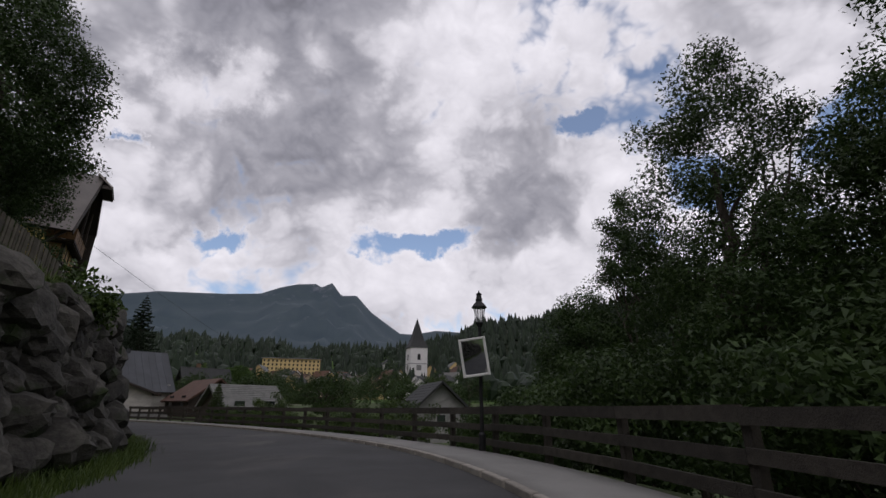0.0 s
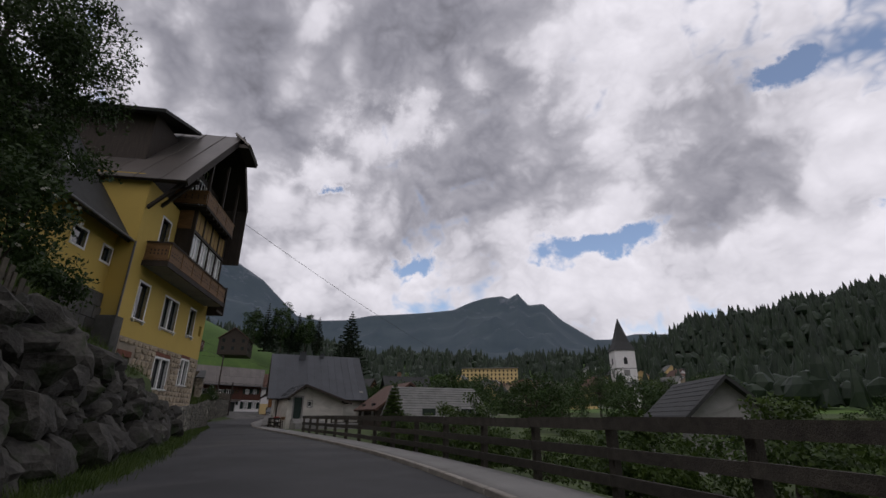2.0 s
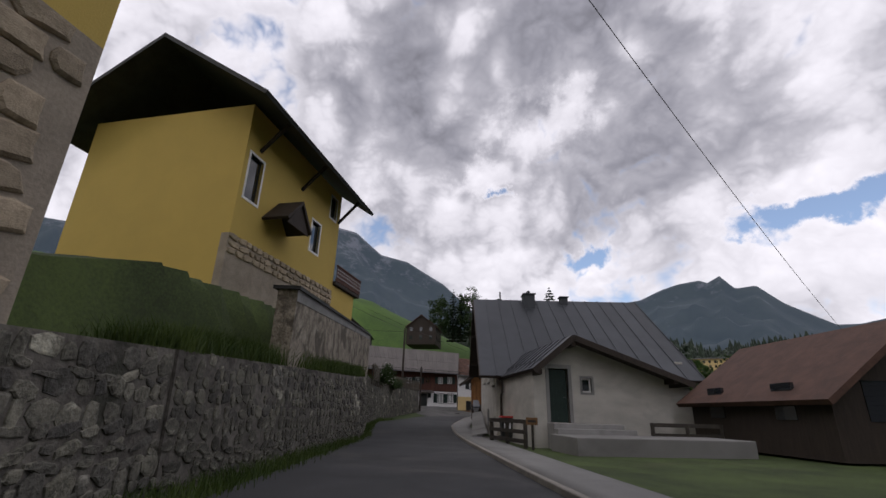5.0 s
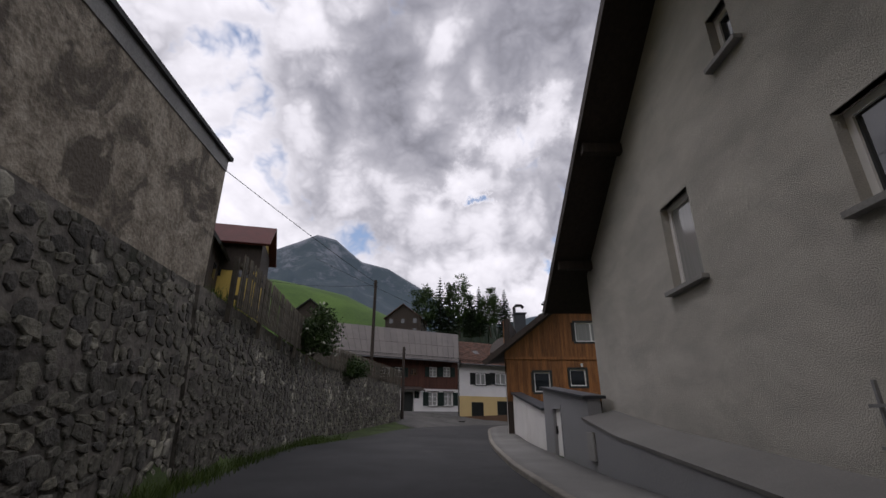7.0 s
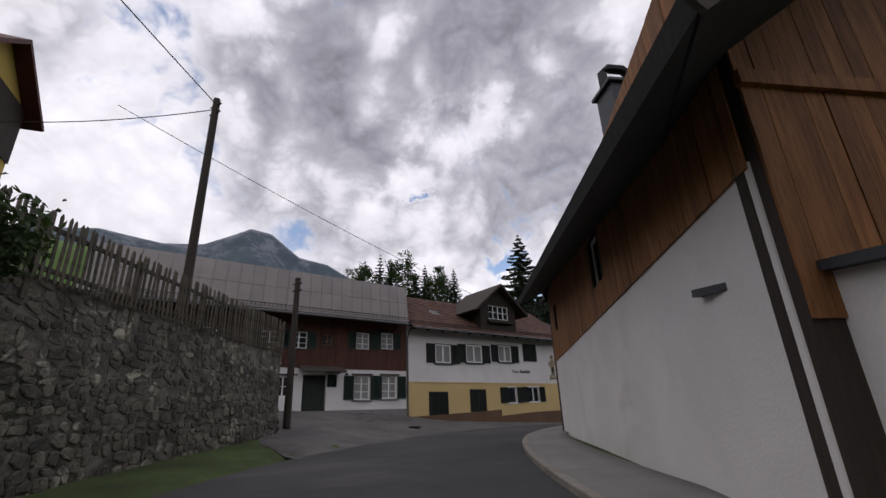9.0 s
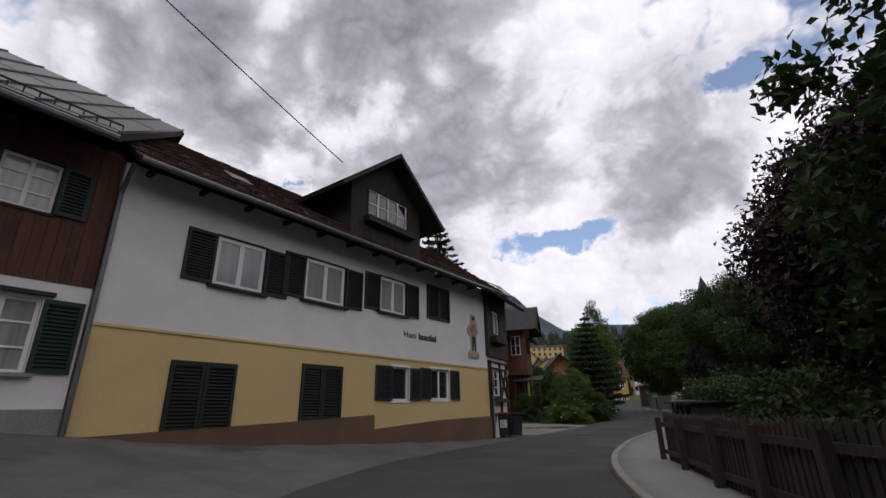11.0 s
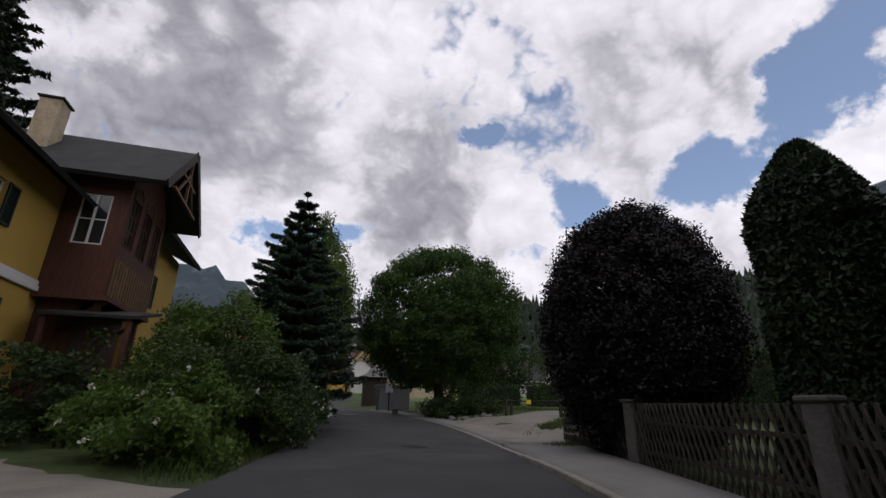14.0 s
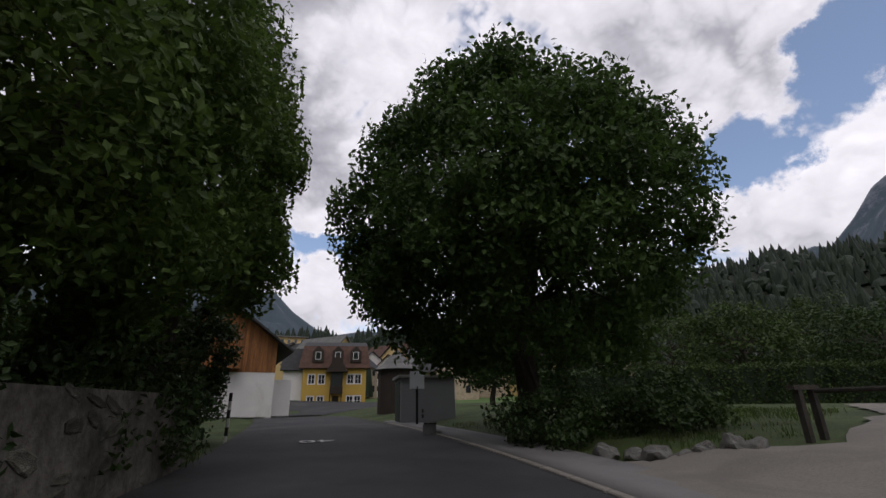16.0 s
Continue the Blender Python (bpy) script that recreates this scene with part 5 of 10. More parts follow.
    part("doorstep", box(B(), 0.5, 3.7, -1.15, -0.752, -0.5, 0.67, 0.02), M_CONC, wg)
    part("entrance_slab", box(B(), 0.2, 6.6, -3.6, -1.152, -0.6, 0.48, 0.02), M_PAVE, wg, "pale paved entrance terrace")
    part("downpipe", tube(B(), [(-0.12, 4.6, 2.8), (-0.12, 4.6, 2.2), (-0.12, 4.9, 2.0), (-0.12, 4.9, -0.1)], 0.06, 8), M_DWOOD, wg)


# -- garden walls and the brown wooden house
def gate_wall():
    d = Vector((5.5, -8.0, 0)).normalized()
    g = thing("garden_wall", frame_of((-51.7, 84.2), (d.x, d.y)), "white and grey plastered garden wall with metal coping and a white door", "wall")
    part("white_wall", prism(B(), [(-0.6, -0.3), (9.3, -0.3), (9.3, 1.38), (-0.6, 2.52)], 0, 0.3), M_WHITE, g, "white plastered wall")
    part("coping", slab(B(), [(-0.75, -0.12, 2.62), (9.3, -0.12, 1.46), (9.3, 0.42, 1.46), (-0.75, 0.42, 2.62)], 0.08), M_METAL, g)
    w = wall_panel(B(), 9.3, 14.6, -0.3, 1.52, [(10.7, 11.9, 0.1, 1.48)], 0.3, -0.02)
    prism(w, [(9.3, 1.52), (14.6, 1.52), (14.6, 1.53), (9.3, 2.08)], -0.02, 0.28)
    bmesh.ops.remove_doubles(w, verts=w.verts, dist=0.0005)
    part("grey_wall", w, M_GREYP, g, "grey painted wall")
    dr = part("door", box(B(), 10.78, 11.82, 0.06, 0.12, 0.12, 1.4), M_FRAME, g, "white metal door")
    part("door_handle", box(B(), 10.86, 10.92, 0.0, 0.06, 0.7, 0.92, 0.01), M_IRON, dr)
    for q in ((10.7, 10.78, 0.1, 1.48), (11.82, 11.9, 0.1, 1.48), (10.78, 11.82, 1.4, 1.48)):
        part("door_frame", box(B(), q[0], q[1], -0.04, 0.14, q[2], q[3]), M_GREYP, g)
    part("coping", slab(B(), [(9.2, -0.12, 2.16), (14.65, -0.12, 1.6), (14.65, 0.4, 1.6), (9.2, 0.4, 2.16)], 0.07), M_METAL, g)
    # sloping grey plinth below the roughcast gable
    part("plinth", prism(B(), [(14.6, -0.3), (27.0, -0.3), (27.0, 0.08), (22.2, 0.34), (16.8, 0.8), (14.6, 1.12)], -0.15, 0.35), M_GREYP, g, "sloping grey plinth")
    for (ua_, za_), (ub_, zb_) in (((14.6, 1.14), (16.8, 0.82)), ((16.8, 0.82), (22.2, 0.36)), ((22.2, 0.36), (27.0, 0.1))):
        part("plinth_cap", slab(B(), [(ua_, -0.18, za_), (ub_, -0.18, zb_), (ub_, 0.6, zb_ + 0.16), (ua_, 0.6, za_ + 0.16)], 0.05), M_PAVE, g)
    part("meter_box", box(B(), 14.95, 15.4, -0.2, -0.15, 0.3, 0.85, 0.01), M_CONC, g)


def brown_house():
    h = thing("brown_house", frame_of((-51.5, 83.4), (0.80, 0.60)), "warm brown boarded house with white base and dark roof", "house")
    L = 8.8
    ul, ua, ur, zl, za, zr = -1.3, 4.7, 10.6, 3.9, 8.5, 3.9
    holes = [(3.85, 5.6, 5.05, 6.1), (1.45, 2.3, 2.45, 3.45), (3.35, 4.2, 2.75, 3.6), (7.1, 7.95, 2.6, 3.6)]
    w = B()
    gable_wall(w, 0, L, 0.0, ul, ua, ur, zl, za, zr, 0.03, 0.3, holes)
    part("wall", w, M_DWOOD, h)
    f = lambda u: (zl + (za - zl) * (u - ul) / (ua - ul) if u < ua else zr + (za - zr) * (ur - u) / (ur - ua)) - 0.13
    boards(h, 0, L, 4.25, 9, 0.03, M_BWOOD, 0.21, holes=holes, top=f)
    boards(h, 0, L, 2.0, 4.1, 0.03, M_BWOOD, 0.21, holes=holes, seed=2)
    part("band", box(B(), -0.02, L + 0.02, -0.05, 0.03, 4.1, 4.25), M_BWOOD, h)
    for i, (a, b, c, d) in enumerate(holes):
        window(h, a, b, c, d, 0, 2 if i == 0 else 1, 1, M_FRAME, (0.1, M_BFRAME), None, deep=0.06, curtain=(i == 0))
    part("planter", box(B(), 1.9, 7.2, -0.55, -0.15, 2.0, 2.42, 0.02), M_BWOOD, h, "wooden planter box")
    lp = B()
    tube(lp, [(4.0, -0.02, 3.85), (4.0, -0.12, 3.85), (4.0, -0.12, 3.72)], 0.06, 8)
    part("wall_lamp", lp, M_PAPER, h)
    # wall along the street, which runs at its own angle
    far, near = Vector((-57.35, 98.0, 0)), Vector((-51.6, 83.5, 0))
    inv = h.matrix_world.inverted()
    ang = frame_of((far.x, far.y), ((near - far).x, (near - far).y))
    m = inv @ ang
    S = (near - far).length
    w = B()
    wall_panel(w, 0, S, -0.2, 3.4, [], 0.35)
    part("street_wall", w, M_WHITE, h, "white plastered lower street wall", m=m)
    sh = [(1.35, 2.05, 4.35, 5.3), (9.0, 9.9, 4.0, 5.1)]
    w = B()
    wall_panel(w, 0, S, 3.4, 6.3, sh, 0.3, 0.02)
    part("street_wall_upper", w, M_DWOOD, h, m=m)
    boards(h, -0.1, S, 3.34, 6.2, -0.004, M_BWOOD, 0.22, holes=sh, m=m, seed=3)
    for a, b, c, d in sh:
        window(h, a, b, c, d, 0, 1, 1, M_FRAME, (0.1, M_BFRAME), None, deep=0.06, side=m)
    # back walls and the far gable
    R2 = Matrix.Translation(far) @ Matrix.Identity(4)
    b = B()
    p0, p1 = inv @ far, inv @ near
    q0, q1 = p0 + Vector((L, 0.5, 0)), Vector((L, 0, 0))
    for a, c in ((p0, q0), (q0, q1)):
        beam(b, Vector((a.x, a.y, 2.4)), Vector((c.x, c.y, 2.4)), 0.3, 4.8)
    prism_pts = [p0 + Vector((0, 0.1, 4.6)), q0 + Vector((0, 0.1, 4.6)), (p0 + q0) / 2 + Vector((0.2, 0.1, 8.2))]
    v = [b.verts.new(p) for p in prism_pts] + [b.verts.new(p + Vector((0, -0.25, 0))) for p in prism_pts]
    for fc in ((0, 1, 2), (5, 4, 3), (0, 3, 4, 1), (1, 4, 5, 2), (2, 5, 3, 0)):
        b.faces.new([v[i] for i in fc])
    bmesh.ops.recalc_face_normals(b, faces=b.faces)
    part("back_wall", b, M_DWOOD, h)
    # roof over the skewed plan, with the street eave raised along its length
    ef, rf = p0 + Vector((-1.1, 1.0, 6.1)), p0 + Vector((4.9, 1.2, 9.0))
    gf = q0 + Vector((1.4, 1.0, 4.4))
    en, rn, gn = Vector((ul, -1.0, zl)), Vector((ua, -1.2, za)), Vector((ur, -1.0, zr))
    for poly in ((en, rn, rf, ef), (rn, gn, gf, rf)):
        r = B()
        slab(r, [poly[0], poly[1], poly[2]], 0.18)
        slab(r, [poly[0], poly[2], poly[3]], 0.18)
        part("roof", r, M_DROOF, h)
    for a, c in ((en, rn), (gn, rn)):
        bg = B()
        beam(bg, a + Vector((0, -0.03, -0.12)), c + Vector((0, -0.03, -0.12)), 0.05, 0.26)
        part("bargeboard", bg, M_DWOOD, h)
    chimney(h, 1.6, 4.0, 5.5, 7.4, 0.7, 0.6, M_METAL, M_METAL)
    cw = B()
    tube(cw, [(1.3, 4.0, 7.5), (1.3, 4.0, 7.85), (1.45, 4.0, 8.0), (1.75, 4.0, 8.0), (1.9, 4.0, 7.85)], 0.1, 8)
    part("cowl", cw, M_IRON, h)


# -- the long house: brown timber part and white and cream part
WH_O, WH_D = (-67.62, 106.18), (0.4187, 0.9081)


def timber_house():
    h = thing("timber_house", frame_of(WH_O, WH_D), "old house with white ground floor and red-brown boarded upper floor", "house")
    u0, u1 = -19.0, -2.35
    lowh = [(-5.95, -4.9, 2.5, 3.85), (-4.1, -3.05, 2.55, 3.87), (-10.6, -9.5, 2.7, 3.75), (-9.0, -7.65, 1.9, 3.85), (-7.6, -7.0, 3.2, 3.9), (-13.8, -12.8, 2.7, 3.75)]
    uph = [(-5.9, -5.0, 5.4, 6.4), (-4.2, -3.3, 5.48, 6.5), (-11.5, -10.45, 5.2, 6.1), (-9.85, -8.9, 5.25, 6.2), (-8.05, -7.4, 5.5, 6.15), (-14.6, -13.6, 5.2, 6.1)]
    w = B()
    wall_panel(w, u0, u1, 0.2, 4.25, lowh, 0.4)
    box(w, u0, u0 + 0.4, 0.4, 8, 1, 7)
    box(w, u0 + 0.4, u1, 7.6, 8, 1, 7)
    part("wall", w, M_WHITE, h, "white plastered ground floor wall")
    part("plinth", box(B(), u0, u1, -0.04, 0.0, 0.2, 1.95), M_CONC, h)
    w = B()
    wall_panel(w, u0, u1, 4.25, 7.2, uph, 0.3, 0.0)
    part("upper_wall", w, M_RWOOD, h)
    boards(h, u0, u1, 4.2, 7.1, 0.0, M_RWOOD, 0.19, holes=uph, seed=7)
    for i, (a, b, c, d) in enumerate(lowh):
        if i == 3:
            continue
        window(h, a, b, c, d, 0, 2, 3 if i < 2 else 2, M_FRAME if i != 4 else M_SHUTG, None, M_CONC if i < 2 else None, deep=0.1, curtain=(i in (0, 1)), shut=(M_SHUTG, 0.62) if i < 2 else None)
        part("hood", box(B(), a - 0.15, b + 0.15, -0.1, 0.0, d + 0.05, d + 0.12), M_DWOOD, h)
    for i, (a, b, c, d) in enumerate(uph):
        window(h, a, b, c, d, -0.03, 2, 3, M_FRAME if i != 4 else M_BALC, (0.05, M_DWOOD), None, deep=0.06, curtain=i < 2, shut=(M_SHUTG, 0.5) if i != 4 else None)
    part("door", box(B(), -8.95, -7.7, 0.12, 0.2, 1.9, 3.8), M_SHUT, h, "dark wooden front door")
    cn = B()
    slab(cn, [(-9.3, -0.9, 4.0), (-6.8, -0.9, 4.0), (-6.8, 0.0, 4.35), (-9.3, 0.0, 4.35)], 0.08)
    part("door_canopy", cn, M_METALB, h)
    nb = part("number_plate", box(B(), -6.6, -6.25, -0.03, 0.0, 3.8, 4.05), M_PAPER, h)
    part("plate_mark", box(B(), -6.53, -6.32, -0.036, -0.031, 3.87, 3.98), M_INK, nb)
    # metal roof, ridge along the street
    eave, ridge = -1.1, 4.2
    r = B()
    slab(r, [(u0 - 0.5, eave, 7.05), (u1 - 0.5, eave, 7.05), (u1 + 2.6, ridge, 11.0), (u0 - 0.5, ridge, 11.0)], 0.16)
    slab(r, [(u0 - 0.5, 9.4, 7.05), (u1 + 2.6, 9.4, 7.05), (u1 + 2.6, ridge, 11.0), (u0 - 0.5, ridge, 11.0)], 0.16)
    rf = part("roof", r, M_DWOOD, h)
    n = 26
    nrm = Vector((0, -(11.0 - 7.05), ridge - eave)).normalized()
    for i in range(n):
        a, b = u0 - 0.5 + (u1 - u0) * i / n + 0.004, u0 - 0.5 + (u1 - u0) * (i + 1) / n - 0.004
        for lo, hi in ((0, 0.48), (0.482, 1.0)):
            p = [Vector((x + 3.1 * k * (x - u0 + 0.5) / (u1 - u0), eave + (ridge - eave) * k, 7.05 + 3.95 * k)) + nrm * (0.03 if hi < 0.9 else 0.038) for x, k in ((a, lo), (b, lo), (b, hi), (a, hi))]
            s = slab(B(), p, 0.02)
            beam(s, p[1] - Vector((0.02, 0, 0)) + nrm * 0.02, p[2] - Vector((0.02, 0, 0)) + nrm * 0.02, 0.03, 0.05, nrm)
            part("roof_sheet", s, M_METALB, rf)
    snow_rail(h, (u0, eave + 0.25, 7.25), (u1 - 0.4, eave + 0.25, 7.25), (0, -1, 0))
    gb = B()
    prism(gb, [(0, 0), (8, 0), (8, 0.1), (4.2, 3.6), (0, 0.1)], 0, 0.3)
    bmesh.ops.transform(gb, matrix=Matrix.Translation((u1, 0, 7.1)) @ Matrix.Rotation(radians(90), 4, "Z"), verts=gb.verts)
    part("gable", gb, M_DWOOD, h)
    gutter(h, (u0, eave - 0.05, 6.95), (u1 - 0.5, eave - 0.05, 6.95), [(-2.3, -0.5, 6.9), (-2.3, -0.1, 6.3), (-2.3, -0.1, 1.2)])


def cream_house():
    h = thing("cream_house", frame_of(WH_O, WH_D), "white and cream house with black shutters and tiled roof", "house")
    u0, u1 = -2.3, 12.75
    up = [(-0.05, 1.3, 4.78, 6.05), (2.62, 4.15, 4.9, 6.17), (5.75, 7.1, 5.05, 6.3)]
    lo = [(6.42, 7.3, 2.15, 3.25), (8.55, 9.75, 2.2, 3.3)]
    dk = [(-0.66, 0.87, 1.45, 2.95), (2.76, 4.22, 1.62, 3.1)]
    w = B()
    wall_panel(w, u0, u1, 3.55, 7.1, up, 0.4)
    part("upper_wall", w, M_WHITE, h, "stained white plaster")
    w = B()
    wall_panel(w, u0, u1, 0.3, 3.55, lo + dk, 0.4, -0.015)
    box(w, u1 - 0.4, u1, 0.4, 7.5, 0.3, 3.55)
    part("lower_wall", w, M_OCHRE, h, "cream yellow plaster")
    w = B()
    box(w, u1 - 0.4, u1, 0.4, 7.5, 3.55, 7.1)
    box(w, u0, u1 - 0.4, 7.1, 7.5, 0.3, 7.1)
    part("back_wall", w, M_WHITE, h)
    p = B()
    prism(p, [(u0, 0.2), (5.6, 0.2), (5.6, 1.72), (2.5, 1.6), (u0, 1.45)], -0.07, -0.015)
    prism(p, [(5.6, 0.2), (u1 + 0.03, 0.2), (u1 + 0.03, 1.55), (9.0, 1.48), (5.6, 1.3)], -0.07, -0.015)
    part("plinth", p, M_PLINTH, h, "brown painted plinth stepped down the slope")
    part("moulding", box(B(), u0, u1, -0.045, -0.0, 3.5, 3.56), M_OCHRE, h)
    for i, (a, b, c, d) in enumerate(up):
        window(h, a, b, c, d, 0, 2, 1, M_FRAME, (0.035, M_SHUT), M_SHUT, deep=0.03, bar=0.11, curtain=True, shut=(M_SHUT, 0.72), loose=True)
    closed_shutter(h, 8.35, 9.85, 5.2, 6.55, -0.01, M_SHUT, 2)
    window(h, *lo[0], -0.015, 1, 1, M_FRAME, (0.07, M_FRAME), None, deep=0.08, shut=(M_SHUT, 0.78), shut_side="l", loose=True)
    window(h, *lo[1], -0.015, 2, 1, M_FRAME, (0.07, M_FRAME), None, deep=0.08, shut=(M_SHUT, 0.62), loose=True)
    closed_shutter(h, 7.33, 7.9, lo[0][2], lo[0][3], -0.02, M_SHUT, 1)
    for a, b, c, d in dk:
        closed_shutter(h, a, b, c, d, -0.02, M_SHUT, 2, "wooden_door")
    # lettering and the painted figure panel
    lt = bpy.data.curves.new("lettering", "FONT")
    lt.body, lt.size, lt.extrude = "Haus", 0.34, 0.004
    lt.materials.append(M_INK)
    o = new("lettering", lt)
    o.parent = h
    o.matrix_local = Matrix.Translation((7.0, -0.012, 4.32)) @ Matrix.Rotation(radians(90), 4, "X")
    nb = B()
    for k in range(11):
        a = 7.86 + k * 0.1
        box(nb, a, a + 0.07, -0.012, -0.002, 4.3, 4.55 if k in (0, 7, 10) else 4.48)
    part("lettering", nb, M_INK, h)
    fg = B()
    prism(fg, [(11.2, 3.9), (11.95, 3.9), (12.0, 4.15), (11.8, 4.2), (11.85, 4.9), (12.05, 5.0), (11.95, 5.35), (11.78, 5.8), (11.48, 5.8), (11.4, 5.35), (11.15, 5.15), (11.2, 4.95), (11.4, 4.8), (11.42, 4.3), (11.2, 4.15)], -0.05, 0.0)
    fp = part("painted_panel", fg, M_PANEL, h, "weathered beige cut-out wall panel with a worn painted shape")
    for mat, poly in ((M_SIENNA, [(11.45, 4.85), (11.74, 4.85), (11.84, 5.08), (11.72, 5.42), (11.5, 5.42), (11.33, 5.1)]), (M_INK, [(11.47, 4.2), (11.56, 4.2), (11.62, 4.6), (11.7, 4.2), (11.78, 4.22), (11.74, 4.845), (11.46, 4.845)]),
                      (M_LIME, [(11.54, 5.425), (11.68, 5.425), (11.7, 5.56), (11.52, 5.56)]), (M_DWOOD, [(11.47, 5.565), (11.74, 5.565), (11.68, 5.7), (11.54, 5.7)])):
        part("painted_shape", prism(B(), poly, -0.058, -0.051), mat, fp)
    part("panel_shelf", box(B(), 11.18, 11.97, -0.075, -0.051, 3.95, 4.1), M_LIME, fp)
    # tiled roof and dormer
    e, rg, ze, zr = -0.75, 3.6, 6.95, 10.1
    roof = part("roof", slab(B(), [(u0, e, ze), (u1 + 0.9, e, ze), (u1 + 0.9, rg, zr), (u0, rg, zr)], 0.12), M_DWOOD, h)
    part("roof_back", slab(B(), [(u0, 8.2, ze), (u1 + 0.9, 8.2, ze), (u1 + 0.9, rg, zr), (u0, rg, zr)], 0.12), M_TILE, h)
    v, f = [], []
    sl, nrm = Vector((0, rg - e, zr - ze)), Vector((0, -(zr - ze), rg - e)).normalized()
    for c in range(17):
        for k in range(54):
            a = u0 + 0.3 * k + (0.15 if c % 2 else 0)
            b = min(a + 0.285, u1 + 0.9)
            q = len(v)
            j = 0.004 * ((k * 7 + c * 5) % 5)
            for fr, off in ((c / 17, 0.055 + j), (c / 17, 0.01), (min(1, (c + 1.15) / 17), 0.02)):
                pp = Vector((0, e, ze)) + sl * fr + nrm * off
                v += [pp + Vector((a, 0, 0)), pp + Vector((b, 0, 0))]
            f += [(q + 2, q + 3, q + 1, q), (q, q + 1, q + 5, q + 4)]
    part("roof_tiles", mesh_of("roof_tiles", v, f, M_TILE), None, roof)["kind"] = "stuff"
    snow_rail(h, (u0, e + 0.25, ze + 0.25), (3.8, e + 0.25, ze + 0.25), (0, -1, 0))
    snow_rail(h, (7.6, e + 0.25, ze + 0.25), (u1 + 0.8, e + 0.25, ze + 0.25), (0, -1, 0))
    gutter(h, (u0, e - 0.06, ze - 0.06), (u1 + 0.9, e - 0.06, ze - 0.06))
    for k in range(13):
        part("rafter_end", box(B(), u0 + 0.4 + k * 1.2, u0 + 0.5 + k * 1.2, e + 0.4, 0.0, ze - 0.05, ze + 0.06), M_DWOOD, h)
    hole = (4.7, 6.75, 8.15, 9.2)
    d = B()
    gable_wall(d, 3.9, 7.5, 7.0, 3.2, 5.7, 8.2, 8.75, 10.75, 8.75, -0.35, 0.2, [hole])
    box(d, 3.9, 4.1, -0.15, 3.2, 7.3, 9.3)
    box(d, 7.3, 7.5, -0.15, 3.2, 7.3, 9.3)
    dm = part("dormer", d, M_DWOOD, h, "dark boarded dormer")
    boards(dm, 3.9, 7.5, 7.0, 8.1, -0.35, M_DWOOD, 0.2, seed=9)
    window(dm, *hole, -0.35, 4, 2, M_FRAME, (0.06, M_DWOOD), None, deep=0.04)
    part("flower_rail", box(B(), 4.5, 6.95, -0.65, -0.35, 7.85, 8.05), M_DWOOD, dm)
    roof_pair(dm, -0.95, 3.4, 3.0, 5.7, 8.4, 8.62, 10.85, 8.62, M_DWOOD, name="dormer_roof")
    sk = part("skylight", slab(B(), [(0.6, 1.1, 8.36), (1.3, 1.1, 8.36), (1.3, 1.7, 8.8), (0.6, 1.7, 8.8)], 0.05), M_ZINC, h)


